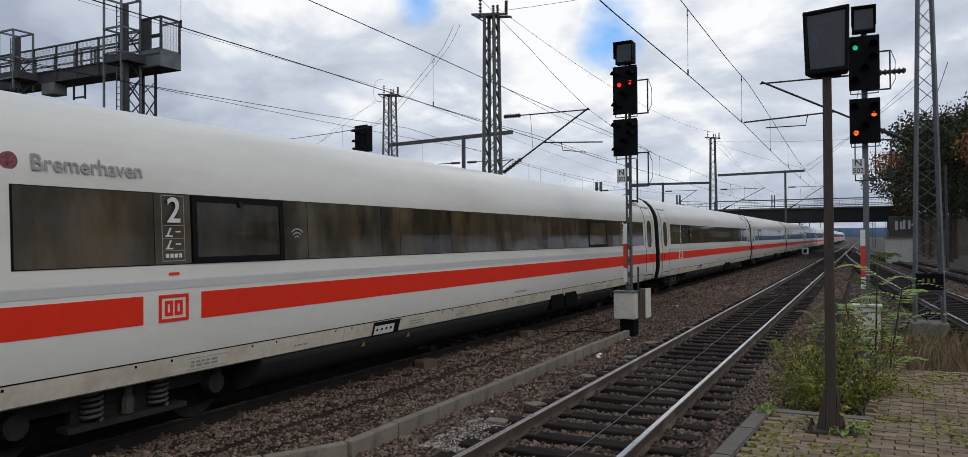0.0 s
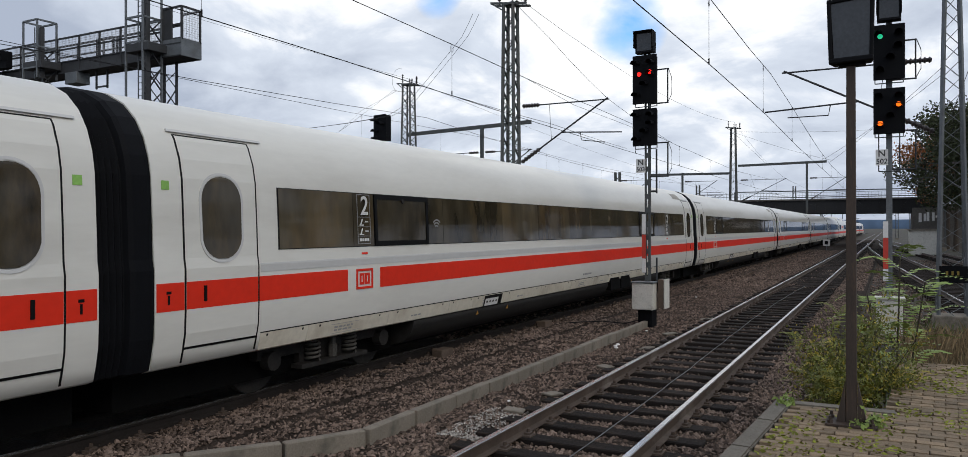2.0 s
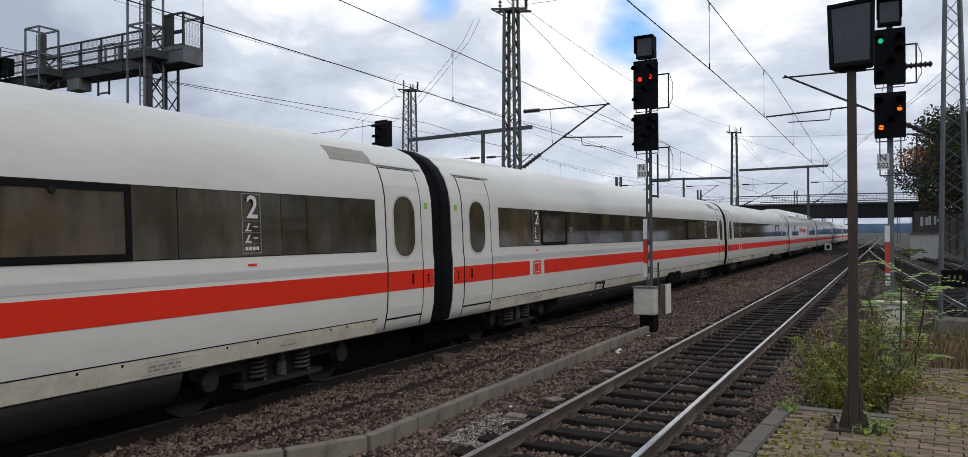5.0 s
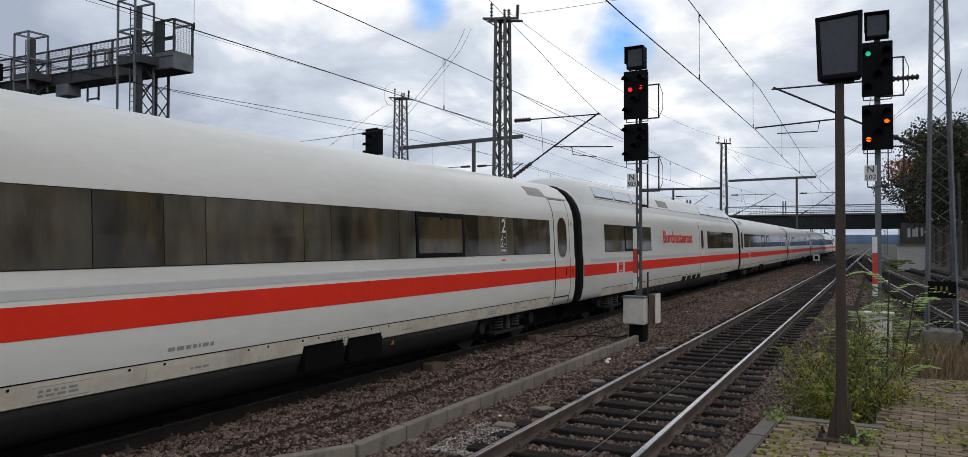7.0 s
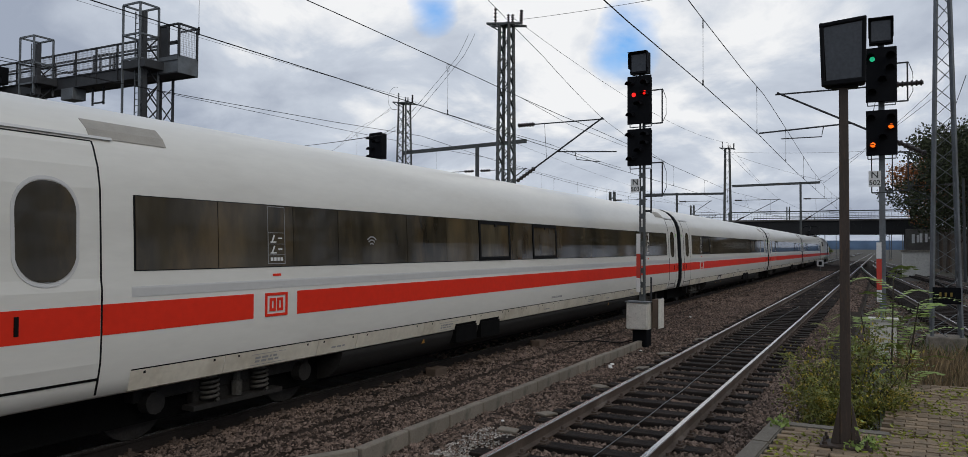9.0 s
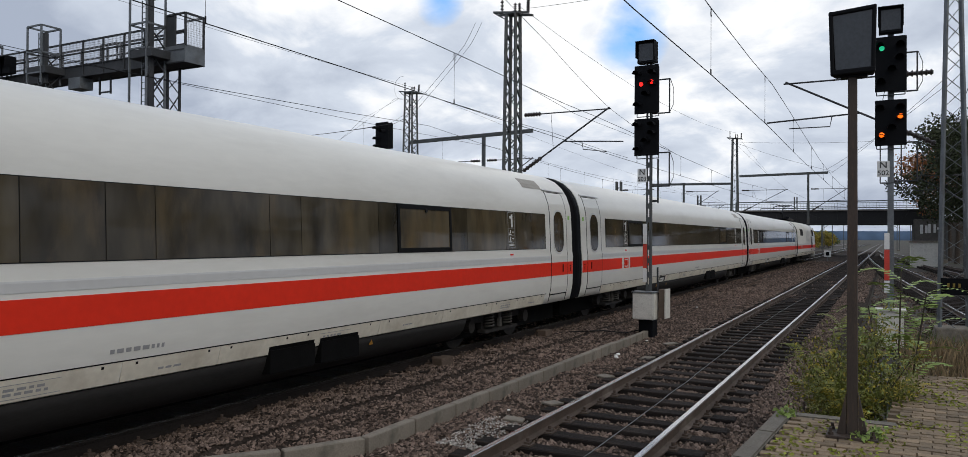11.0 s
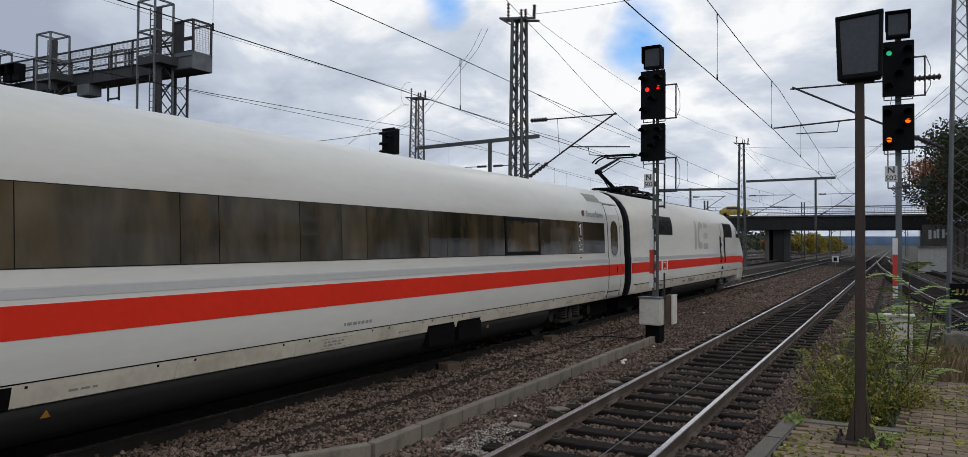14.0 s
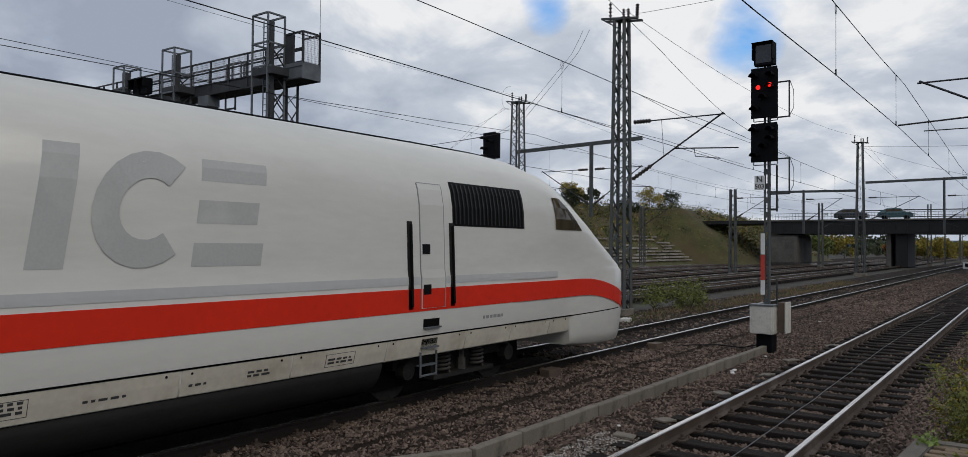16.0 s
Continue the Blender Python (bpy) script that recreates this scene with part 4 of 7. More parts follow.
        for a, b, rows, framed in prints:
            bm = bmesh.new()
            bars_text(bm, a, b, 0.78, 0.78 + 0.042 * rows, rows, int(a * 10), 0.011)
            if framed:
                for u, v, z0, z1 in ((a - 0.04, b + 0.04, 0.752, 0.757), (a - 0.04, b + 0.04, 0.905, 0.910), (a - 0.04, a - 0.035, 0.757, 0.905), (b + 0.035, b + 0.04, 0.757, 0.905)):
                    skin(bm, u, v, z0, z1, 0.011)
            part("small_print", bm, M_LETTER_DARK, pl, "small dark stencilled print, illegible", kind="stuff")
    strip(0.6, 20.3, 0.966, 0.984, M_UNDER, "skirt_seam", 0.010)
    bm = bmesh.new()
    bars_text(bm, 15.0, 15.55, 1.10, 1.18, 1, 3)
    part("vehicle_number", bm, M_LETTER_GREY, c, "small dark number, illegible", kind="stuff")
    # faded grey mark: slanted bar, crescent, slanted block
    bm = bmesh.new()
    skin(bm, 8.47, 8.79, 2.00, 3.13, 0.003, slant=0.16)
    part("faded_mark", bm, M_ICE_GREY, c, "faded grey slanted bar")
    bm = bmesh.new()
    seg = 16
    ring_o, ring_i = [], []
    for k in range(seg + 1):
        a = radians(50 + 260 * k / seg)
        for r, lst in ((0.57, ring_o), (0.30, ring_i)):
            z = 2.565 + r * math.sin(a)
            y = 9.58 + r * 0.95 * math.cos(a) + 0.16 * (z - 2.565)
            lst.append(bm.verts.new((side_x(z) + 0.012, y, z)))
    for k in range(seg):
        bm.faces.new((ring_o[k], ring_o[k + 1], ring_i[k + 1], ring_i[k]))
    ob = part("faded_mark", bm, M_ICE_GREY, c, "faded grey crescent shape")
    bm = bmesh.new()
    skin(bm, 10.03, 10.88, 2.00, 2.24, 0.003, slant=0.16)
    skin(bm, 10.10, 10.84, 2.44, 2.68, 0.003, slant=0.16)
    skin(bm, 10.17, 10.98, 2.88, 3.11, 0.003, slant=0.16)
    part("faded_mark", bm, M_ICE_GREY, c, "three faded grey slanted bars")
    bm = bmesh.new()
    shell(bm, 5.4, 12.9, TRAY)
    tray = part("equipment_tray", bm, M_TRAY, c, "dirty underfloor skirt curving inwards, near black with under-train shade in its colour")
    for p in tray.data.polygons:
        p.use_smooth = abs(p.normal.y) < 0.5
    # same black block for the shaded space under the power car
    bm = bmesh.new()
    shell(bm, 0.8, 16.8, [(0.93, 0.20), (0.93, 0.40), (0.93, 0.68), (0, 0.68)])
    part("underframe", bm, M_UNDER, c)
    for yb in (3.6, 14.9):
        bogie(c, yb)
    end_bellows(c, -0.33, 0.33)
    # dark roof seam rail
    bm = bmesh.new()
    tube(bm, [(0.56, 5.0, 3.808), (0.56, 9.7, 3.816), (0.56, 14.4, 3.820), (0.56, 15.8, 3.808), (0.56, 16.6, 3.775)], 0.014, 6)
    part("roof_seam_rail", bm, M_BLACK, c, "thin dark rail along the roof edge")
    # roof equipment and raised pantograph
    bm = bmesh.new()
    bx(bm, (0, 4.6, 3.87), (1.3, 4.4, 0.05))
    part("roof_frame", bm, M_BLACK, c, "dark roof equipment frame", bevel=0.01)
    for y in (2.6, 3.2, 4.0, 4.8, 5.6, 6.4):
        for x in (-0.5, 0.5):
            bm = bmesh.new()
            lathe(bm, (x, y, 3.80), (x, y, 4.06), sheds(4, 0.07, 0.035))
            part("roof_insulator", bm, M_INSUL, c)
    for x in (-0.5, 0.5):
        bm = bmesh.new()
        tube(bm, [(x, 2.4, 4.02), (x, 3.4, 4.10), (x, 4.6, 4.04), (x * 0.9, 5.6, 4.08), (x * 0.7, 6.9, 3.98)], 0.04, 6)
        part("roof_busbar", bm, M_BLACK, c)
    for y in (2.6, 3.3, 4.8, 6.2, 6.8):
        bm = bmesh.new()
        rod(bm, (-0.52, y, 4.05), (0.52, y, 4.05), 0.04, 6)
        part("roof_crossbar", bm, M_BLACK, c)
    bm = bmesh.new()
    rod(bm, (-0.2, 3.25, 4.06), (0.2, 3.25, 4.06), 0.10, 10)
    part("pantograph_pivot", bm, M_BLACK, c, "black pivot of the pantograph")
    bm = bmesh.new()
    bx(bm, (0.15, 4.3, 4.12), (0.5, 0.7, 0.22))
    part("roof_switch", bm, M_BLACK, c, "dark roof switch box", bevel=0.03)
    bm = bmesh.new()
    rod(bm, (0, 3.25, 4.06), (0, 1.62, 4.50), 0.065, 8)
    part("pantograph_lower_arm", bm, M_BLACK, c, "black lower arm of the pantograph")
    bm = bmesh.new()
    rod(bm, (0.14, 2.45, 3.92), (0.08, 1.52, 4.44), 0.018, 6)
    part("pantograph_control_rod", bm, M_BLACK, c)
    bm = bmesh.new()
    rod(bm, (-0.10, 1.58, 4.52), (0.10, 1.58, 4.52), 0.075, 10)
    part("pantograph_knee", bm, M_BLACK, c)
    bm = bmesh.new()
    rod(bm, (0, 1.45, 4.53), (0, 3.78, 5.20), 0.062, 8, 0.035)
    part("pantograph_upper_arm", bm, M_BLACK, c)
    bm = bmesh.new()
    rod(bm, (0.06, 1.8, 4.52), (0.04, 3.7, 5.08), 0.018, 6)
    part("pantograph_guide_rod", bm, M_BLACK, c)
    for y in (3.64, 3.96):
        bm = bmesh.new()
        tube(bm, [(-0.98, y, 5.04), (-0.86, y, 5.16), (-0.68, y, 5.25), (-0.5, y, 5.29), (0.5, y, 5.29), (0.68, y, 5.25), (0.86, y, 5.16), (0.98, y, 5.04)], 0.026, 6)
        part("collector_strip", bm, M_BLACK, c, "bowed black collector strip")
    for x in (-0.5, 0.5):
        bm = bmesh.new()
        rod(bm, (x, 3.62, 5.24), (x, 3.98, 5.24), 0.03, 6)
        part("head_spring_box", bm, M_BLACK, c)
    bm = bmesh.new()
    rod(bm, (-0.5, 3.80, 5.20), (0.5, 3.80, 5.20), 0.026, 6)
    part("head_crossbar", bm, M_BLACK, c)
    return c


train = []
for n in range(1, 13):
    cls = "1" if n <= 3 else "2"
    if n == 5:
        train.append((n, restaurant_coach()))
    else:
        lab = {12: "white second-class coach with dark window band, red stripe and crest",
               1: "white first-class coach with town name and crest by its door"}.get(n, "white %s-class coach with dark window band and red stripe" % ("first" if cls == "1" else "second"))
        train.append((n, standard_coach(n, cls, {12: 3.05, 1: 23.75}.get(n), sign_front=(n != 4), label=lab)))
TAIL = power_car()


# ---------------------------------------------------------------- ground and tracks
def grid_mesh(name, xs, ys, zf, mat):
    verts = [(x, y, zf(x, y)) for y in ys for x in xs]
    w = len(xs)
    faces = [(j * w + i, j * w + i + 1, (j + 1) * w + i + 1, (j + 1) * w + i) for j in range(len(ys) - 1) for i in range(len(xs) - 1)]
    return raw(name, verts, faces, mat, True)


FAR_TRACKS = (-13.0, -17.6, -22.4, -27.2, -32.0)


def ballast_z(x, y):
    z = -0.215 if abs(x) < 2.0 or abs(x - TX) < 2.2 else -0.235
    z += 0.035 * noise.noise((x * 3, y * 3, 0)) + 0.03 * noise.noise((x * 0.7, y * 0.4, 5))
    if abs(x - TX) < 1.75:
        z += 0.052
    if -1.2 < x < 1.2:
        z -= 0.01
    return z


def spread(a, b, fine, coarse, edge):
    out, v = [], a
    while v < b:
        out.append(v)
        v += fine if v < edge else coarse
    return out + [b]


ground = tagged(new("ground", grid_mesh("ground", [-3000, -300, -80, -45, -9.5, 2.4, 8, 30, 80, 300, 3000], [-300, -40, -12, 40, 130, 300, 900, 4500],
                                       lambda x, y: -0.36, M_GROUND)), "brown soil and weeds of a railway yard", "ground", kind="structure")
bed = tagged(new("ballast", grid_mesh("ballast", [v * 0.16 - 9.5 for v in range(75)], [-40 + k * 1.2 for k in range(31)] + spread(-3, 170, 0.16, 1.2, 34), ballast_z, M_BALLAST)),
             "brown crushed-stone ballast bed, darkened for the shaded gaps between stones", "ballast", kind="structure")
far_bed = tagged(new("ballast", grid_mesh("ballast_far", [-36 + k * 1.3 for k in range(19)], [-40 + k * 4 for k in range(78)],
                                         lambda x, y: -0.26 + 0.04 * noise.noise((x, y * 0.5, 2)), M_BALLAST)), "dark ballast of the far tracks", "ballast", kind="structure")

RAIL = [(-0.07, -0.16), (0.07, -0.16), (0.07, -0.147), (0.012, -0.128), (0.012, -0.045), (0.036, -0.034), (0.036, -0.008), (0.028, 0.0),
        (-0.028, 0.0), (-0.036, -0.008), (-0.036, -0.034), (-0.012, -0.045), (-0.012, -0.128), (-0.07, -0.147)]


def rail_mesh(name, path, side=None):
    """Rail profile swept along path [(x, y)]; running surface polished."""
    verts, faces, n = [], [], len(RAIL)
    for i, (x, y) in enumerate(path):
        x0, y0 = path[max(0, i - 1)]
        x1, y1 = path[min(len(path) - 1, i + 1)]
        d = math.hypot(x1 - x0, y1 - y0)
        nx, ny = (y1 - y0) / d, -(x1 - x0) / d
        verts += [(x + nx * a, y + ny * a, b) for a, b in RAIL]
    for i in range(len(path) - 1):
        for k in range(n):
            faces.append((i * n + k, i * n + (k + 1) % n, (i + 1) * n + (k + 1) % n, (i + 1) * n + k))
    me = raw(name, verts, faces, side or M_RAILSIDE)
    me.materials.append(M_RAILHEAD)
    for i, p in enumerate(me.polygons):
        if i % n in (6, 7, 8):
            p.material_index = 1
    return me


def sleeper_mesh(name, mat, length=2.5, w=0.25, rough=0.012):
    bm = bmesh.new()
    bx(bm, (0, 0, 0), (length, w, 0.15))
    bmesh.ops.bevel(bm, geom=list(bm.edges), offset=0.012, segments=1, affect="EDGES")
    return mesh_of(name, bm, mat)


def fastening_mesh():
    bm = bmesh.new()
    bx(bm, (0, 0, 0), (0.34, 0.16, 0.02))
    for sx in (-0.11, 0.11):
        bx(bm, (sx, 0, 0.02), (0.07, 0.09, 0.03))
        rod(bm, (sx, 0, 0.03), (sx, 0, 0.075), 0.02, 6)
    return mesh_of("rail_fastening", bm, M_RAILSIDE)


ME_SLEEPER = sleeper_mesh("sleeper", M_SLEEPER)
ME_FAST = fastening_mesh()


def straight_track(label, x, y0, y1, sleepers, step=0.62, fast_to=0):
    t = empty("railway_track", label, "railway track", kind="structure")
    for s in (-0.755, 0.755):
        me = rail_mesh("rail", [(x + s, v) for v in [y0] + [u for u in (40, 120) if u < y1] + [y1]], M_RAILSOOT if x == TX else None)
        ob = new("rail", me)
        ob.parent = t
    rnd = random.Random(int(x * 10))
    y, k = y0, 0
    rest = bmesh.new()
    while y < min(y1, 150):
        if k < sleepers and y > -3:
            piece("sleeper", ME_SLEEPER, t, pose(x + rnd.uniform(-0.03, 0.03), y, -0.235 + rnd.uniform(-0.008, 0.008), 0, 0, rnd.uniform(-0.8, 0.8)))
            if y < fast_to:
                for s in (-0.755, 0.755):
                    piece("rail_fastening", ME_FAST, t, pose(x + s, y, -0.155))
        else:
            bx(rest, (x, y, -0.235), (2.5, 0.25, 0.15))
        y += step * rnd.uniform(0.96, 1.04)
        k += y > -3
    if len(rest.verts):
        part("far_sleepers", rest, M_SLEEPER, t, kind="stuff")
    else:
        rest.free()
    return t


straight_track("railway track with dark wooden sleepers and shiny worn rails", 0.0, -40, 420, 110, fast_to=34)
straight_track("main line track under the passing express train", TX, -40, 420, 90, fast_to=34)
for xx in FAR_TRACKS:
    straight_track("far siding track with rusty rails in dark ballast", xx, -20, 420 if xx > -25 else 103, 0, 0.7)


def curved_track(label, fx, y0, y1):
    t = empty("railway_track", label, "railway track", kind="structure")
    ys = [y0 + (y1 - y0) * k / 40 for k in range(41)]
    for s in (-0.755, 0.755):
        ob = new("rail", rail_mesh("rail", [(fx(y) + s, y) for y in ys]))
        ob.parent = t
    rest = bmesh.new()
    y = y0
    while y < min(y1, 100):
        a = math.atan((fx(y + 0.5) - fx(y - 0.5)))
        bmesh.ops.create_cube(rest, size=1, matrix=pose(fx(y), y, -0.24, 0, 0, -math.degrees(a)) @ Matrix.Diagonal((2.5, 0.25, 0.15, 1)))
        y += 0.7
    part("sleepers", rest, M_SLEEPER, t, kind="stuff")


curved_track("curving branch track with dull rails", lambda y: 1.2 + 6.0 * (1 - min(1, (y - 8) / 125.0)) ** 1.6, 16, 125)
curved_track("second branch track curving away", lambda y: 2.0 + 10.2 * (1 - min(1, (y - 8) / 170.0)) ** 1.5, 16, 170)

# ---------------------------------------------------------------- concrete kerb beside the train's track
KERB = [(-2.25, 18.9), (-2.25, 7.0), (-2.70, 6.15), (-3.30, 5.35), (-4.2, 4.3)]
kerb = empty("concrete_kerb", "low weathered concrete kerb between the tracks", "kerb", kind="structure")


def kerb_piece_mesh():
    bm = bmesh.new()
    bx(bm, (0, 0, -0.17), (0.125, 0.97, 0.25))
    bmesh.ops.bevel(bm, geom=list(bm.edges), offset=0.012, segments=1, affect="EDGES")
    return mesh_of("kerb_stone", bm, M_CONCRETE)


ME_KERB = kerb_piece_mesh()
rk = random.Random(8)
for (ax, ay), (bx_, by) in zip(KERB, KERB[1:]):
    d = math.hypot(bx_ - ax, by - ay)
    n = max(1, round(d))
    ang = math.degrees(math.atan2(by - ay, bx_ - ax)) - 90
    for k in range(n):
        f = (k + 0.5) / n
        ob = piece("kerb_stone", ME_KERB, kerb, pose(ax + (bx_ - ax) * f, ay + (by - ay) * f, rk.uniform(-0.012, 0.006), 0, 0, ang + rk.uniform(-0.6, 0.6)) @ Matrix.Diagonal((1, d / n, 1, 1)))

# ---------------------------------------------------------------- platform end with pavers
PZ = 0.45


def edge_x(y):
    return 1.85 + 0.0603 * (y - 6.13)


platform = empty("platform", "old platform end with mossy brown pavers and concrete edge", "platform", kind="structure")
bm = bmesh.new()
bx(bm, (4.95, 2.0, 0.06), (5.8, 12.6, 0.70))          # near block, up to y = 8.3
for v in bm.verts:
    if v.co.x < 3:
        v.co.x = edge_x(v.co.y) + 0.10
bx(bm, (5.45, 9.95, 0.06), (4.9, 3.28, 0.70))           # set-back block, up to y = 11.5
part("paving_bed", bm, M_JOINT, platform, "soil and moss between the pavers")
bm = bmesh.new()
bx(bm, (0, 0, 0), (0.17, 0.99, 0.74))
bmesh.ops.bevel(bm, geom=list(bm.edges), offset=0.015, segments=2, affect="EDGES")
ME_EDGE = mesh_of("edge_stone", bm, M_EDGE)
for k in range(12):
    piece("edge_stone", ME_EDGE, platform, pose(edge_x(7.95 - k) + 0.085, 7.95 - k, 0.08 + rk.uniform(-0.004, 0.004), 0, 0, -3.45))
for k in range(1):
    piece("edge_stone", ME_EDGE, platform, pose(2.60 + k, 8.36, 0.075, 0, 0, 90))
bm = bmesh.new()
bx(bm, (0, 0, 0), (0.195, 0.092, 0.06))
bmesh.ops.bevel(bm, geom=list(bm.edges), offset=0.007, segments=1, affect="EDGES")
ME_PAVER = mesh_of("paver", bm, M_PAVER)
rp = random.Random(3)
pavers, joined = [], []
row = 0
y = -4.1
while y < 11.5:
    x = edge_x(y) + 0.28 + (0.103 if row % 2 else 0)
    while x < 7.0:
        if x > edge_x(y) + 0.27 and (y < 8.22 or x > 3.10):
            pavers.append((x + rp.uniform(-0.004, 0.004), y + rp.uniform(-0.003, 0.003), PZ - 0.028 + rp.uniform(-0.006, 0.006) + 0.012 * noise.noise((x, y, 1)), rp.uniform(-1.5, 1.5)))
        x += 0.206
    y += 0.104
    row += 1
near_pavers = [p for p in pavers if 2.0 < p[0] < 3.15 and 5.6 < p[1] < 8.2][:300]
chosen = set(near_pavers)
for x, y, z, a in near_pavers:
    piece("paver", ME_PAVER, platform, pose(x, y, z, rp.uniform(-1, 1), rp.uniform(-1, 1), a))
pv, pf = [], []
cv = [(sx * 0.0975, sy * 0.046, sz) for sz in (-0.03, 0.03) for sx, sy in ((-1, -1), (1, -1), (1, 1), (-1, 1))]
for p in pavers:
    if p in chosen:
        continue
    b, (x, y, z, a) = len(pv), p
    c, s_ = math.cos(radians(a)), math.sin(radians(a))
    pv += [(x + u * c - v * s_, y + u * s_ + v * c, z + w) for u, v, w in cv]
    pf += [(b + 4, b + 5, b + 6, b + 7), (b, b + 1, b + 5, b + 4), (b + 1, b + 2, b + 6, b + 5), (b + 2, b + 3, b + 7, b + 6), (b + 3, b, b + 4, b + 7)]
M_PAVER_REST = material("paver_red_brown_rest", (0.225, 0.165, 0.104), 0.9, var=0.2, scale=5, fine=60, dark=(0.10, 0.085, 0.065), dark_at=(0.5, 0.8), dark_scale=7, island=0.28, bump=0.3)
ob = new("far_pavers", raw("far_pavers", pv, pf, M_PAVER_REST))
ob.parent = platform
tagged(ob, kind="stuff")


# ---------------------------------------------------------------- scattered stuff
def leaves(name, places, size, mat, seed=1, flat=0.0, long=1.6):
    """One mesh of many small leaf blades at the places."""
    r = np.random.RandomState(seed)
    P = np.asarray(places, float)
    n = len(P)
    d = r.normal(size=(n, 3)); d[:, 2] *= (1 - flat)
    d /= np.linalg.norm(d, axis=1)[:, None]
    u = np.cross(d, r.normal(size=(n, 3))); u /= np.linalg.norm(u, axis=1)[:, None] + 1e-9
    s = size * r.uniform(0.6, 1.3, n)[:, None]
    a, b, c, e = P - d * s * long * 0.5, P + u * s * 0.4, P + d * s * long * 0.5, P - u * s * 0.4
    V = np.stack([a, b, c, e], 1).reshape(-1, 3)
    F = np.arange(4 * n).reshape(n, 4)
    return raw(name, V.tolist(), F.tolist(), mat)


def stones(name, n, region, zf, seed, mat, smin=0.022, smax=0.05):
    r = np.random.RandomState(seed)
    base = np.array([(1, 0, 0), (-1, 0, 0), (0, 1, 0), (0, -1, 0), (0, 0, 1), (0, 0, -1)], float)
    tri = [(0, 2, 4), (2, 1, 4), (1, 3, 4), (3, 0, 4), (2, 0, 5), (1, 2, 5), (3, 1, 5), (0, 3, 5)]
    V, F = [], []
    x0, x1, y0, y1 = region
    for k in range(n):
        x = r.uniform(x0, x1)
        y = y0 + (y1 - y0) * r.uniform() ** 1.7
        s = r.uniform(smin, smax)
        q = base * (s * r.uniform(0.7, 1.3, (6, 1))) * np.array([1, 1, 0.75])
        q += r.normal(scale=s * 0.25, size=(6, 3))
        a = r.uniform(0, 6.28)
        c, s_ = math.cos(a), math.sin(a)
        q = q @ np.array([[c, -s_, 0], [s_, c, 0], [0, 0, 1]])
        b = len(V)
        z = zf(x, y)
        V += [(x + v[0], y + v[1], z + v[2] + s * 0.2) for v in q]
        F += [(b + i, b + j, b + k2) for i, j, k2 in tri]
    return raw(name, V, F, mat)


tagged(new("ballast_stones", stones("ballast_stones", 100000, (-4.65, 1.9, 3.5, 36), ballast_z, 4, M_STONE, 0.014, 0.034)), "loose grey-brown ballast stones between the tracks", "stones", kind="stuff")
tagged(new("ballast_stones", stones("ballast_stones_right", 2500, (0.9, 2.3, 5.0, 16), ballast_z, 9, M_STONE)), "loose ballast stones beside the platform", "stones", kind="stuff")
tagged(new("ballast_stones", stones("ballast_stones_far", 5000, (-9.4, -2.5, 14, 60), ballast_z, 14, M_STONE, 0.03, 0.06)), "loose ballast stones beyond the main line", "stones", kind="stuff")

tagged(new("ballast_stones", stones("ballast_stones_mid", 26000, (-4.6, 2.2, 33, 90), ballast_z, 18, M_STONE, 0.028, 0.055)), "loose ballast stones farther along the tracks", "stones", kind="stuff")
tagged(new("ballast_stones", stones("ballast_stones_branch", 12000, (2.4, 9.5, 19, 70), lambda x, y: -0.35, 19, M_STONE, 0.03, 0.06)), "loose ballast stones round the branch tracks", "stones", kind="stuff")
M_GRIT = material("pale_grit", (0.36, 0.34, 0.31), 0.95, var=0.3, island=0.5, spec=0.1)
tagged(new("grit", stones("grit", 900, (-1.70, -1.15, 7.6, 9.2), lambda x, y: ballast_z(x, y) + 0.02, 21, M_GRIT, 0.006, 0.016)), "pale spilled grit on the ballast", "grit", kind="stuff")
# flat slabs and litter on the ballast
rs = random.Random(5)
for x, y, w in ((-1.28, 10.2, 0.28), (-1.3, 12.6, 0.3), (-1.25, 15.0, 0.32), (-1.32, 9.0, 0.26), (-1.35, 17.2, 0.3), (-1.2, 20.5, 0.34)):
    bm = bmesh.new()
    bx(bm, (0, 0, 0), (w, w * 0.7, 0.03))
    bmesh.ops.bevel(bm, geom=list(bm.edges), offset=0.006, segments=1, affect="EDGES")
    ob = solo("stone_slab", bm, M_CONCRETE, "flat grey stone slab lying on the ballast", "stone slab", "slabs on the ballast")
    ob.matrix_world = pose(x, y, ballast_z(x, y) + 0.035, rs.uniform(-6, 6), rs.uniform(-6, 6), rs.uniform(0, 90))
for x, y, s_ in ((-1.92, 15.2, 0.07), (-1.9, 15.0, 0.05), (-2.0, 17.6, 0.05), (-1.6, 9.4, 0.035), (-0.98, 22.0, 0.05), (-2.9, 27.0, 0.06), (-1.85, 14.85, 0.06)):
    bm = bmesh.new()
    bmesh.ops.create_icosphere(bm, subdivisions=1, radius=s_)
    for v in bm.verts:
        v.co *= rs.uniform(0.6, 1.2)
        v.co.z *= 0.4
    ob = solo("paper_scrap", bm, M_LITTER, "crumpled white paper scrap on the ballast", "litter", "litter on the ballast")
    ob.matrix_world = pose(x, y, ballast_z(x, y) + 0.045, 0, 0, rs.uniform(0, 180))

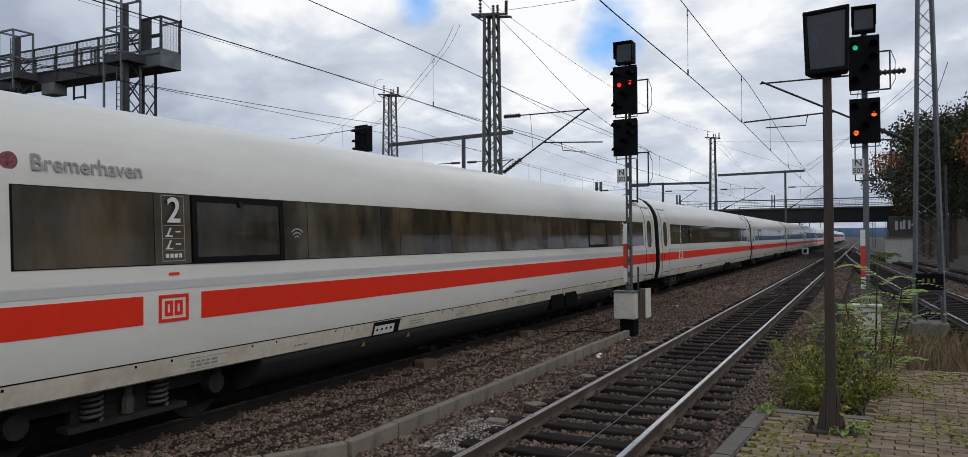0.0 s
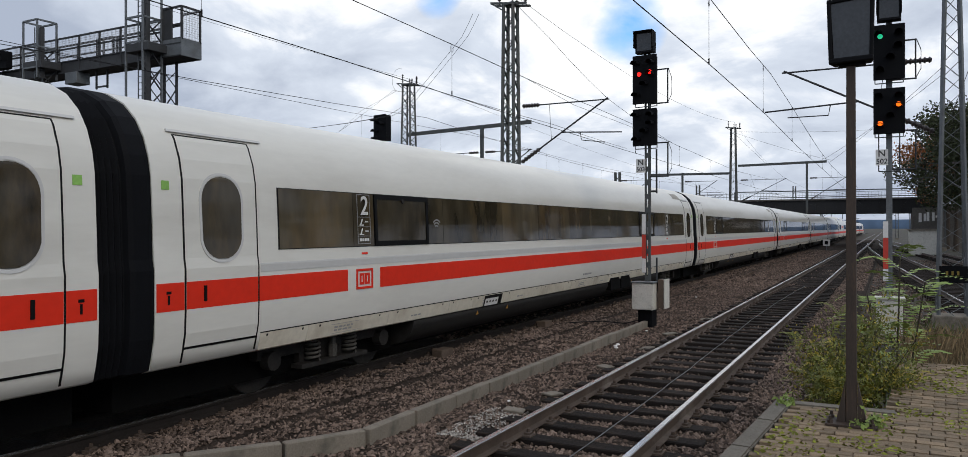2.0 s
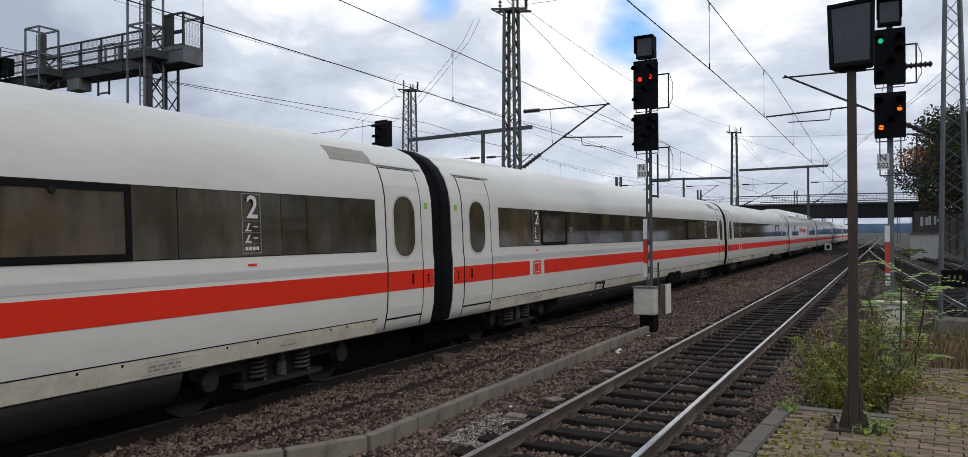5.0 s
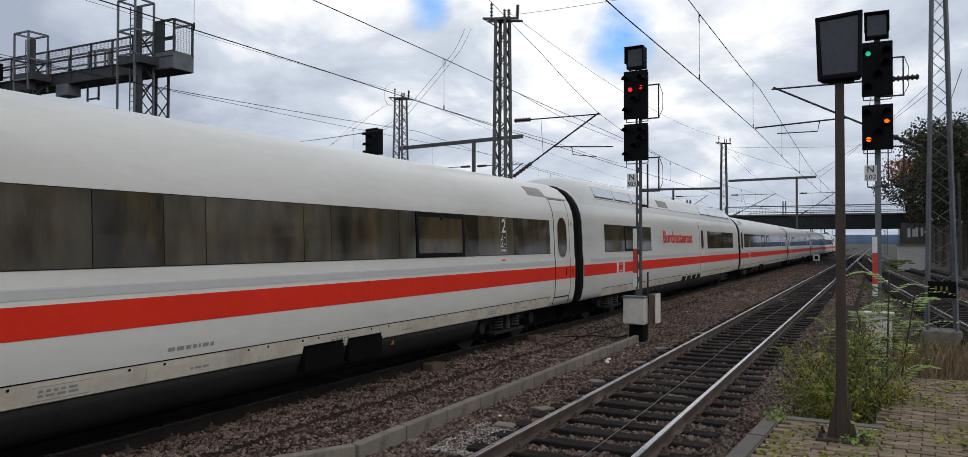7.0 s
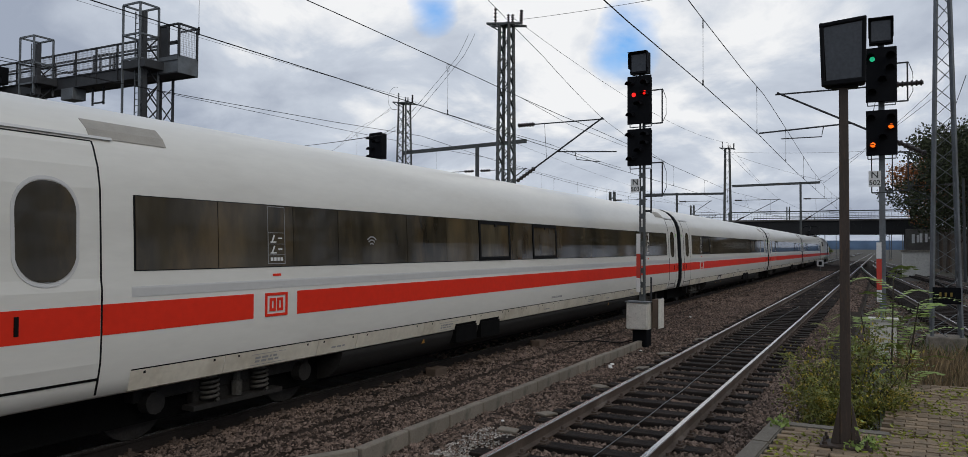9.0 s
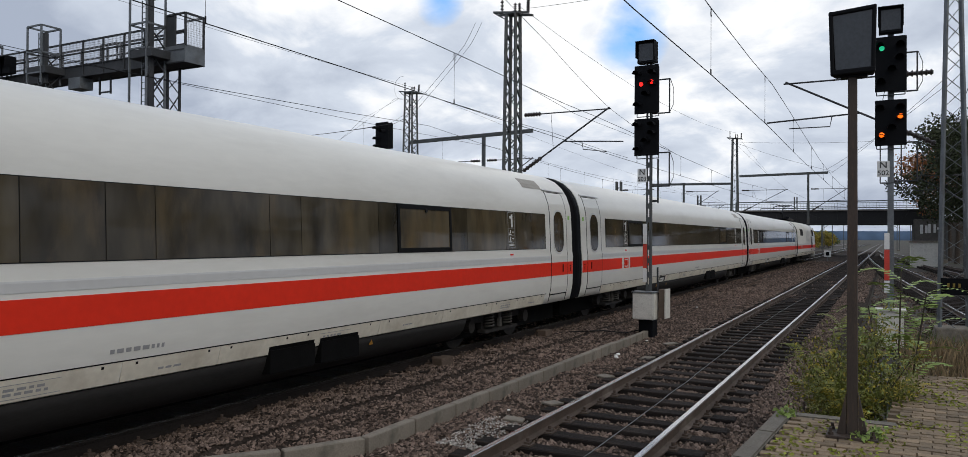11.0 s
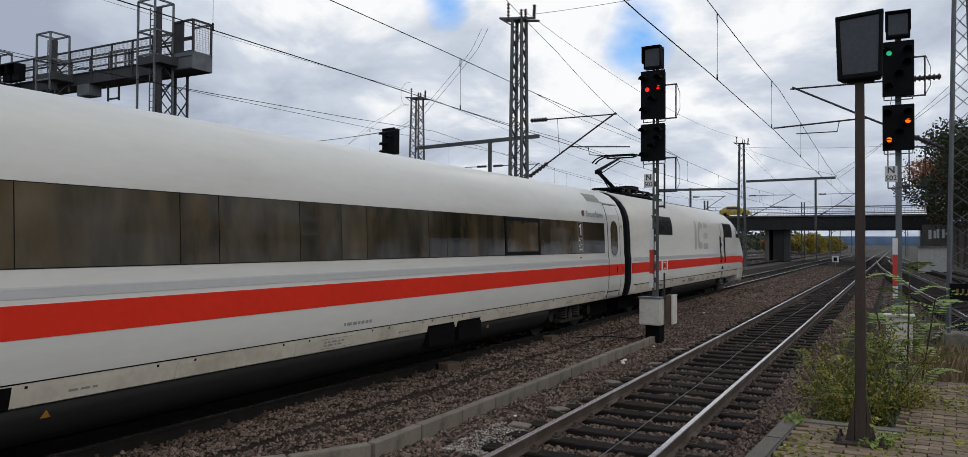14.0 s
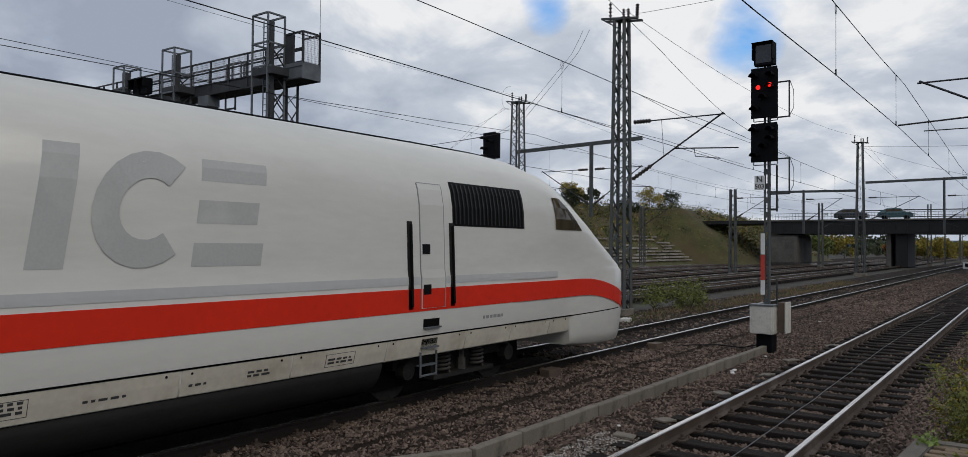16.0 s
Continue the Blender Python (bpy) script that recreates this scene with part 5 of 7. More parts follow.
bm = bmesh.new()
pts = [(0.02 + 0.10 * math.sin(y * 0.2) + 0.03 * noise.noise((y * 0.9, 0, 0)), y, -0.135 + 0.02 * noise.noise((y * 2, 3, 0))) for y in np.arange(5.5, 34, 0.5)]
tube(bm, pts, 0.006, 5)
solo("track_cable", bm, M_GALV, "thin grey cable lying along the sleepers", "cable", smooth=True)
bm = bmesh.new()
tube(bm, [(-4.4, 17.5, -0.18), (-3.9, 17.8, -0.12), (-3.3, 18.2, -0.10), (-2.8, 18.5, -0.16), (-2.4, 18.6, -0.05)], 0.014, 5)
solo("track_cable", bm, M_WIRE, "black cable from the rail to the signal", "cable", smooth=True)
for x, y in ((-4.35, 17.0), (-4.35, 12.2)):
    bm = bmesh.new()
    bx(bm, (x, y, -0.10), (0.22, 0.42, 0.16))
    bx(bm, (x - 0.15, y, -0.06), (0.12, 0.12, 0.06))
    solo("track_magnet", bm, M_BOXBROWN, "small rusty trackside magnet box", "track magnet", bevel=0.015)


# ---------------------------------------------------------------- signals
def lens_lamp(parent, x, y, z, mat, r=0.052, lit=True):
    bm = bmesh.new()
    rod(bm, (x, y, z), (x, y - 0.02, z), r, 16)
    return part("lamp", bm, mat, parent, "lit signal lamp" if lit else "")


def hood(parent, x, y, z, r=0.12):
    bm = bmesh.new()
    n = 9
    top, low = [], []
    for k in range(n):
        a = math.pi * k / (n - 1)
        for yy, lst, rr, dz in ((y, top, r, 0), (y - 0.24, low, r * 1.05, -0.02)):
            lst.append(bm.verts.new((x + rr * math.cos(a), yy, z + rr * math.sin(a) + dz)))
    for k in range(n - 1):
        bm.faces.new((top[k], top[k + 1], low[k + 1], low[k]))
    ob = part("lamp_hood", bm, M_BLACK, parent)
    so = ob.modifiers.new("thickness", "SOLIDIFY"); so.thickness = 0.008
    return ob


def head_box(parent, w, h, z0, y=-0.12, d=0.16):
    bm = bmesh.new()
    bx(bm, (0, y, z0 + h / 2), (w, 0.03, h))
    bmesh.ops.bevel(bm, geom=list(bm.edges), offset=0.01, segments=1, affect="EDGES")
    bx(bm, (0, y + d / 2 + 0.014, z0 + h / 2), (w * 0.86, d, h * 0.94))
    return part("signal_head", bm, M_BLACK, parent, "black signal screen")


def matrix_box(parent, w, h, z0, d=0.22):
    bm = bmesh.new()
    bx(bm, (0, -0.05, z0 + h / 2), (w, d, h))
    hd = part("indicator_box", bm, M_BLACK, parent, "black number indicator box", bevel=0.012)
    bm = bmesh.new()
    bx(bm, (0, -0.05 - d / 2 - 0.004, z0 + h / 2), (w * 0.80, 0.008, h * 0.80))
    part("indicator_glass", bm, M_LAMPGLASS, hd)
    bm = bmesh.new()
    bx(bm, (0, -0.22, z0 + h - 0.01), (w + 0.02, 0.16, 0.015))
    for sx in (-1, 1):
        bx(bm, (sx * (w / 2 + 0.005), -0.20, z0 + h * 0.62), (0.015, 0.12, h * 0.76))
    part("indicator_hood", bm, M_BLACK, hd)
    return hd


def cage(parent, w, z, side=1):
    bm = bmesh.new()
    for dz in (0.0, 0.83):
        rod(bm, (side * 0.05, 0.1, z + dz), (side * (w / 2 + 0.22), 0.1, z + dz), 0.018, 6)
    rod(bm, (side * (w / 2 + 0.20), 0.1, z), (side * (w / 2 + 0.20), 0.1, z + 0.83), 0.018, 6)
    tube(bm, [(side * (w / 2 + 0.22), 0.1, z + 0.83), (side * (w / 2 + 0.30), 0.1, z + 0.6), (side * (w / 2 + 0.30), 0.1, z + 0.2), (side * (w / 2 + 0.20), 0.1, z)], 0.008, 5)
    part("service_bracket", bm, M_GANTRY, parent)


def light_signal(x, y, turn, plate_z, text, zs, lamps, post_top, post_mat, label, marker, double_post):
    s = empty("light_signal", label, "railway signal", "main signals", m=pose(x, y, 0, 0, 0, turn))
    (a0, a1), (b0, b1), (c0, c1), w, wi = zs
    matrix_box(s, wi, a1 - a0, a0)
    h1 = head_box(s, w, b1 - b0, b0)
    h2 = head_box(s, w, c1 - c0, c0)
    for lx, lz, mat in lamps:
        lens_lamp(s, lx, -0.145, lz, mat)
    for hz, h in ((b0, b1 - b0), (c0, c1 - c0)):
        for lx, f in ((-0.2, 0.85), (-0.18, 0.2), (0.17, 0.62), (0.18, 0.85), (0.02, 0.42)):
            hood(s, lx, -0.135, hz + h * f - 0.04, 0.085)
    for z in (b0 - 0.06, c0 - 0.06):
        bm = bmesh.new()
        rod(bm, (-w * 0.45, -0.02, z), (w * 0.45, -0.02, z), 0.012, 6)
        rod(bm, (-w * 0.45, -0.02, z), (-w * 0.45, -0.02, z + 0.08), 0.012, 6)
        rod(bm, (w * 0.45, -0.02, z), (w * 0.45, -0.02, z + 0.08), 0.012, 6)
        part("screen_bracket", bm, M_GALV, s)
    if double_post:
        for sx in (-0.055, 0.055):
            bm = bmesh.new()
            bx(bm, (sx, 0.10, (post_top - 0.25) / 2), (0.018, 0.11, post_top + 0.25))
            bx(bm, (sx * 0.72, 0.05, (post_top - 0.25) / 2), (0.035, 0.012, post_top + 0.25))
            part("post_channel", bm, post_mat, s, "grey steel channel of the post")
        z = 0.3
        while z < post_top - 0.2:
            bm = bmesh.new()
            bx(bm, (0, 0.05, z), (0.115, 0.014, 0.13))
            part("post_batten", bm, post_mat, s)
            z += 0.34
        bm = bmesh.new()
        for z0, z1 in ((3.1, 4.2), (0.9, 1.5)):
            bar(bm, (0.19, 0.2, z0), (0.19, 0.2, z1), 0.035, 0.035)
        bar(bm, (0.05, 0.2, 3.15), (0.2, 0.2, 3.15), 0.04, 0.05)
        part("step_irons", bm, M_GANTRY, s, "short steel step irons")
    else:
        bm = bmesh.new()
        bar(bm, (0, 0.10, -0.25), (0, 0.10, post_top), 0.12, 0.12)
        part("post", bm, post_mat, s, "grey steel signal post")
    cage(s, w, b0 + 0.02)
    cage(s, w, c0 - 0.75)
    bm = bmesh.new()
    bx(bm, (-0.14, -0.02, plate_z), (0.24, 0.012, 0.34))
    pl = part("sign_plate", bm, M_SIGNWHITE, s, "white signal name plate")
    lettering("plate_letter", text[0], 0.20, M_LETTER_DARK, pl, facing_cam(-0.14, -0.028, plate_z + 0.08))
    lettering("plate_number", text[1], 0.15, M_LETTER_DARK, pl, facing_cam(-0.14, -0.028, plate_z - 0.09))
    for z0, z1, mat in marker:
        bm = bmesh.new()
        bx(bm, (-0.07, 0.0, (z0 + z1) / 2), (0.10, 0.012, z1 - z0))
        part("marker_board", bm, mat, s, "red and white marker strip")
    return s


SIG_M = light_signal(-2.25, 18.5, -4, 3.78, ("N", "503"), ((6.55, 7.08), (5.30, 6.50), (4.26, 5.18), 0.62, 0.46),
                     [(-0.13, 6.03, M_LIGHTRED), (0.14, 6.07, M_LIGHTRED)], 6.6, M_GREENGREY,
                     "black light signal with two red lamps on grey post", [(2.08, 2.58, M_SIGNWHITE), (1.48, 2.07, M_REDPAINT), (1.13, 1.47, M_SIGNWHITE)], True)
bm = bmesh.new(); bx(bm, (-0.01, -0.12, 0.56), (0.54, 0.34, 0.66)); bmesh.ops.bevel(bm, geom=list(bm.edges), offset=0.02, segments=2, affect="EDGES")
part("cable_box", bm, M_BOXWHITE, SIG_M, "dirty white cable box on the post")
bm = bmesh.new(); bx(bm, (-0.01, -0.12, 0.90), (0.58, 0.38, 0.03))
part("cable_box_lid", bm, M_GALV, SIG_M)
bm = bmesh.new(); bx(bm, (0.38, 0.10, 0.62), (0.16, 0.30, 0.70)); part("side_box", bm, M_BOXBROWN, SIG_M, "brown side of a second cable box", bevel=0.015)
bm = bmesh.new(); bx(bm, (0.475, 0.10, 0.62), (0.03, 0.34, 0.72)); part("side_box_door", bm, M_BOXWHITE, SIG_M)
bm = bmesh.new(); bx(bm, (0.0, 0.05, -0.02), (0.36, 0.36, 0.46)); part("signal_foot", bm, M_BLACK, SIG_M, "black signal foot", bevel=0.02)

SIG_R = light_signal(3.06, 18.5, 0, 3.75, ("N", "502"), ((6.66, 7.20), (5.40, 6.58), (4.24, 5.22), 0.60, 0.46),
                     [(-0.17, 6.33, M_LIGHTGREEN), (0.18, 4.86, M_LIGHTORANGE), (-0.17, 4.47, M_LIGHTORANGE)], 6.7, M_GALV,
                     "black light signal with green and orange lamps", [(2.02, 2.37, M_SIGNWHITE), (1.35, 2.01, M_REDPAINT), (1.08, 1.34, M_SIGNWHITE)], False)
bm = bmesh.new()
for sx in (-0.20, 0.20):
    rod(bm, (sx, 0.05, 3.45), (sx, 0.05, 4.28), 0.014, 6)
rod(bm, (-0.20, 0.05, 3.45), (0.20, 0.05, 3.45), 0.016, 6)
part("hand_frame", bm, M_GANTRY, SIG_R)
bm = bmesh.new(); bx(bm, (0, 0.0, 0.72), (0.6, 0.42, 0.05)); bx(bm, (0, 0.0, 0.32), (0.5, 0.34, 0.76)); part("cable_box", bm, M_BOXWHITE, SIG_R, "white cable box half hidden by the shrub", bevel=0.012)

# far signal beyond the train
SIG_F = empty("light_signal", "black light signal with hoods seen beyond the train", "railway signal", "main signals", m=pose(-14.9, 25.0, 0, 0, 0, -12))
head_box(SIG_F, 0.74, 1.08, 5.72, d=0.30)
for lx, f in ((-0.2, 0.85), (-0.18, 0.45), (-0.18, 0.15), (0.17, 0.7)):
    hood(SIG_F, lx, -0.135, 5.72 + 1.05 * f - 0.06, 0.10)
bm = bmesh.new(); bar(bm, (0, 0.1, -0.3), (0, 0.1, 6.6), 0.12, 0.12); part("post", bm, M_GREENGREY, SIG_F)

# floodlight-like box on brown post
lamp = empty("lamp_post", "black box lamp on a rusty brown steel post", "lamp post", m=pose(2.728, 7.62, PZ))
bm = bmesh.new()
bx(bm, (0, 0, 1.62), (0.074, 0.085, 3.26))
for v in bm.verts:
    if v.co.z < 1:
        v.co.x *= 1.25
part("post", bm, M_BROWNPOST, lamp, "brown steel post", bevel=0.006)
for sx in (-1, 1):
    bm = bmesh.new()
    vs = [bm.verts.new(p) for p in ((sx * 0.05, -0.045, 0.40), (sx * 0.05, 0.045, 0.40), (sx * 0.125, 0.045, 0.026), (sx * 0.125, -0.045, 0.026), (sx * 0.05, -0.045, 0.026), (sx * 0.05, 0.045, 0.026))]
    for f in ((0, 1, 2, 3), (0, 3, 4), (1, 5, 2), (3, 2, 5, 4), (0, 4, 5, 1)):
        bm.faces.new([vs[i] for i in f])
    part("foot_gusset", bm, M_BROWNPOST, lamp, "flared foot plate")
bm = bmesh.new(); bx(bm, (0, 0, 0.012), (0.42, 0.30, 0.024)); part("base_plate", bm, M_BROWNPOST, lamp, bevel=0.004)
for sx in (-0.17, 0.17):
    for sy in (-0.11, 0.11):
        bm = bmesh.new(); rod(bm, (sx, sy, 0.02), (sx, sy, 0.085), 0.014, 6); rod(bm, (sx, sy, 0.025), (sx, sy, 0.05), 0.026, 6); part("anchor_bolt", bm, M_BROWNPOST, lamp)
bm = bmesh.new(); bx(bm, (0.01, 0, 3.255), (0.22, 0.12, 0.03)); rod(bm, (-0.03, 0, 3.25), (-0.03, 0, 3.32), 0.02); rod(bm, (0.06, 0, 3.25), (0.06, 0, 3.32), 0.02); part("mounting_bracket", bm, M_BLACK, lamp)
def tapered(corners, name, mat, parent, label="", bevel=0.0):
    bm = bmesh.new()
    vs = [bm.verts.new(p) for p in corners]
    for f in ((0, 1, 5, 4), (1, 2, 6, 5), (2, 3, 7, 6), (3, 0, 4, 7), (4, 5, 6, 7), (3, 2, 1, 0)):
        bm.faces.new([vs[i] for i in f])
    return part(name, bm, mat, parent, label, bevel=bevel)


head = tapered(((-0.178, -0.07, 3.255), (0.185, -0.07, 3.265), (0.175, 0.12, 3.275), (-0.150, 0.12, 3.265),
                (-0.195, -0.08, 3.835), (0.195, -0.08, 3.865), (0.185, 0.14, 3.865), (-0.180, 0.14, 3.835)), "lamp_housing", M_BLACK, lamp, "black lamp housing", 0.02)
# projecting rim round the glass
for c0, c1, w0, w1 in (((-0.178, 3.255), (0.185, 3.265), 0.0, 0.05), ((-0.195, 3.795), (0.195, 3.825), 0.0, 0.04)):
    (xa, za), (xb, zb) = c0, c1
    tapered(((xa, -0.115, za), (xb, -0.115, zb), (xb, -0.06, zb), (xa, -0.06, za), (xa, -0.115, za + w1), (xb, -0.115, zb + w1), (xb, -0.06, zb + w1), (xa, -0.06, za + w1)),
            "lamp_rim", M_BLACK, head, "", 0.012)
for xl, xt, w in ((-0.178, -0.195, 0.036), (0.149, 0.159, 0.036)):
    tapered(((xl, -0.112, 3.27), (xl + w, -0.112, 3.27), (xl + w, -0.06, 3.27), (xl, -0.06, 3.27), (xt, -0.112, 3.84), (xt + w, -0.112, 3.84), (xt + w, -0.06, 3.84), (xt, -0.06, 3.84)),
            "lamp_rim", M_BLACK, head, "", 0.012)
tapered(((-0.135, -0.088, 3.30), (0.15, -0.088, 3.31), (0.15, -0.07, 3.31), (-0.135, -0.07, 3.30),
         (-0.160, -0.096, 3.80), (0.16, -0.096, 3.83), (0.16, -0.08, 3.83), (-0.160, -0.08, 3.80)), "lamp_glass", M_LAMPGLASS, head, "dull grey front glass")


# ---------------------------------------------------------------- overhead line
def lattice(parent, x, y, z0, z1, w0, w1, mat, step=0.5, leg=0.085, d=None):
    """Four tapering legs with crossed lacing."""
    def corner(sx, sy, z):
        w = w0 + (w1 - w0) * (z - z0) / (z1 - z0)
        return Vector((x + sx * w, y + sy * (w if d is None else d * w / w0), z))
    for sx in (-1, 1):
        for sy in (-1, 1):
            bm = bmesh.new()
            bar(bm, corner(sx, sy, z0), corner(sx, sy, z1), leg, leg)
            part("mast_leg", bm, mat, parent)
    for face in range(4):
        bm = bmesh.new()
        z, k = z0 + 0.1, 0
        while z + step < z1:
            a, b = [((-1, -1), (1, -1)), ((1, -1), (1, 1)), ((1, 1), (-1, 1)), ((-1, 1), (-1, -1))][face]
            lo, hi = (a, b) if k % 2 else (b, a)
            bar(bm, corner(*lo, z), corner(*hi, z + step), leg * 0.75, 0.014)
            z += step
            k += 1
        part("mast_lacing", bm, mat, parent, kind="stuff")


def insulator(parent, a, b, r=0.085):
    bm = bmesh.new()
    lathe(bm, a, b, sheds(6, r, r * 0.6))
    part("insulator", bm, M_INSUL, parent)


def cantilever(parent, mx, wx, y, zt, zl, zc):
    """Bracket arm from a mast at mx to the wires over wx."""
    s = 1 if wx > mx else -1
    bm = bmesh.new()
    tube(bm, [(mx + s * 0.9, y, zt), (wx + s * 0.05, y, zt)], 0.024, 6)
    part("top_tube", bm, M_GANTRY, parent)
    insulator(parent, (mx + s * 0.25, y, zt), (mx + s * 0.9, y, zt))
    e = Vector((wx, y, zt + 0.05)); a = Vector((mx + s * 0.2, y, zl))
    b = a.lerp(e, 0.22)
    insulator(parent, a, b)
    bm = bmesh.new(); tube(bm, [b, e], 0.030, 6); part("bracket_tube", bm, M_GANTRY, parent)
    p = a.lerp(e, 0.48)
    bm = bmesh.new(); tube(bm, [p, (wx + s * 0.5, y, p.z - 0.12)], 0.024, 6); part("registration_tube", bm, M_GANTRY, parent)
    bm = bmesh.new(); tube(bm, [(p.x + s * 0.7, y, p.z - 0.05), (p.x + s * 0.75, y, p.z - 0.32), (wx - s * 0.1, y, zc + 0.03)], 0.016, 6); part("steady_arm", bm, M_GANTRY, parent)
    bm = bmesh.new(); tube(bm, [a.lerp(e, 0.36), (mx + s * 1.3, y, zt)], 0.008, 5); part("stay_wire", bm, M_WIRE, parent)


def mast(x, y, h, w, label, mat=None, cap=True, base=True, w1=None, leg=0.1):
    m_ = empty("catenary_mast", label, "catenary mast", "overhead line masts")
    lattice(m_, x, y, -0.3, h, w, w1 if w1 else w * 0.62, mat or M_GREENGREY, 0.42 if y < 45 else 0.6, leg)
    if base:
        bm = bmesh.new(); bx(bm, (x, y, -0.25), (w * 2.6, w * 2.6, 0.5)); part("foundation", bm, M_CONCRETE, m_, "concrete mast foundation", bevel=0.03)
    if cap:
        tw = w1 if w1 else w * 0.62
        bm = bmesh.new(); bx(bm, (x, y, h + 0.02), (tw * 2.5, tw * 2.5, 0.10)); part("mast_cap", bm, M_GREENGREY, m_, bevel=0.015)
        for dy in (-tw, tw):
            bm = bmesh.new()
            bar(bm, (x - 0.72, y + dy, h + 0.12), (x + 0.72, y + dy, h - 0.06), 0.10, 0.07)
            bar(bm, (x - 0.70, y + dy, h + 0.10), (x - tw, y + dy, h - 0.22), 0.05, 0.04)
            part("cross_arm", bm, M_GREENGREY, m_)
        for dx, z0, l in ((-0.46, 0.12, 0.62), (0.08, 0.08, 0.34), (0.26, 0.06, 0.34)):
            bm = bmesh.new()
            lathe(bm, (x + dx, y, h + z0 - 0.06), (x + dx, y, h + z0 + l), sheds(5, 0.068, 0.024))
            part("pin_insulator", bm, M_INSUL, m_)
        insulator(m_, (x + 0.62, y, h + 0.5), (x + 0.60, y, h - 0.02), 0.075)
    return m_


mR = mast(4.50, 22.86, 10.4, 0.33, "tall grey lattice mast beside the branch track", mat=M_GALV, w1=0.12, leg=0.065)
cantilever(mR, 4.30, 0.45, 22.86, 6.60, 4.72, 5.30)
bm = bmesh.new(); bx(bm, (4.50, 22.50, 1.05), (0.62, 0.02, 0.42)); part("number_board", bm, M_BLACK, mR, "dark mast board")
for dx in (-0.14, -0.02, 0.10):
    bm = bmesh.new()
    bx(bm, (4.5 + dx, 22.48, 1.08), (0.05, 0.01, 0.10))
    part("board_mark", bm, M_YELLOW, mR, "yellow illegible figure")
mM = mast(-9.30, 25.3, 10.5, 0.28, "tall grey lattice catenary mast beyond the train", w1=0.19)
cantilever(mM, -9.05, TX - 0.12, 25.3, 6.72, 4.66, 5.20)
mF = mast(-10.25, 77.0, 12.0, 0.38, "far lattice mast carrying crossbeams over the tracks", w1=0.2)
for x0, x1, z, drops in ((-9.8, -1.9, 8.30, (-3.6,)), (-10.6, -18.6, 7.60, (-15.2,))):
    bm = bmesh.new(); bar(bm, (x0, 77.0, z), (x1, 77.0, z + 0.1), 0.16, 0.22); part("crossbeam", bm, M_GREENGREY, mF)
    for d in drops:
        bm = bmesh.new(); bar(bm, (d, 77.0, z + 0.2), (d, 77.0, 3.6), 0.18, 0.18); part("drop_post", bm, M_GREENGREY, mF)
        cantilever(mF, d, d + 3.4, 77.0, 6.9, 4.8, 5.3)
cantilever(mF, -9.8, TX, 77.0, 6.9, 4.8, 5.3)
mL = mast(-24.27, 41.0, 11.5, 0.46, "lattice mast with crossbeam beyond the far tracks", w1=0.27)
bm = bmesh.new(); bar(bm, (-24.4, 41.0, 8.3), (-15.6, 41.0, 8.55), 0.16, 0.22); part("crossbeam", bm, M_GREENGREY, mL)
bm = bmesh.new(); bar(bm, (-18.9, 41.0, 8.5), (-18.9, 41.0, 4.0), 0.18, 0.18); part("drop_post", bm, M_GREENGREY, mL)
cantilever(mL, -18.9, -22.4, 41.0, 6.9, 4.8, 5.3)
cantilever(mL, -18.9, -15.6, 41.0, 6.9, 4.8, 5.3)
for x, y, h in ((-18.9, 67.5, 7.4), (-35.0, 62.0, 7.0), (-35.0, 84.0, 7.0), (-19.5, 104.0, 8.0), (-10.2, 132.0, 9.0), (7.8, 60.0, 7.0), (8.6, 100.0, 8.0), (-10.2, 190.0, 9.0), (5.0, 190.0, 9.0)):
    mm = mast(x, y, h, 0.26, "slim far lattice mast", cap=False, w1=0.2)
    cantilever(mm, x, x + (3.2 if x < 0 else -3.2), y, 6.6, 4.8, 5.3)
for y in (132.0, 160.0, 190.0, 240.0):
    pm = empty("portal_frame", "far overhead line portal across the tracks", "portal frame", "far portals")
    bm = bmesh.new(); bar(bm, (-19.5, y, 8.2), (8.5, y, 8.2), 0.12, 0.16); part("portal_beam", bm, M_GREENGREY, pm)
    for x in (-19.5, -8.2, 8.5):
        bm = bmesh.new(); bar(bm, (x, y, -0.3), (x, y, 8.2), 0.16, 0.16); part("portal_post", bm, M_GREENGREY, pm)


def catenary(x, contact, messenger, droppers, label):
    """Contact wire and messenger as (y, z) paths over x, with droppers between them."""
    w = empty("overhead_wire", label, "overhead wire", "overhead wires")

    def height(path, y):
        for (a, za), (b, zb) in zip(path, path[1:]):
            if a <= y <= b:
                return za + (zb - za) * (y - a) / (b - a)
        return path[-1][1]
    for name, path in (("contact_wire", contact), ("messenger_wire", messenger)):
        bm = bmesh.new()
        tube(bm, [(x, y, z) for y, z in path], 0.0085, 5)
        part(name, bm, M_WIRE, w)
    for y in droppers:
        zc, zm = height(contact, y), height(messenger, y)
        bm = bmesh.new()
        tube(bm, [(x, y, zc), (x, y, zm)], 0.004, 4)
        tube(bm, [(x, y + 0.06 * math.sin(a), zm - 0.09 - 0.09 * math.cos(a)) for a in np.linspace(0, math.tau, 9)], 0.004, 4)
        rod(bm, (x, y, zc - 0.01), (x, y, zc + 0.10), 0.014, 5)
        part("dropper", bm, M_WIRE, w)


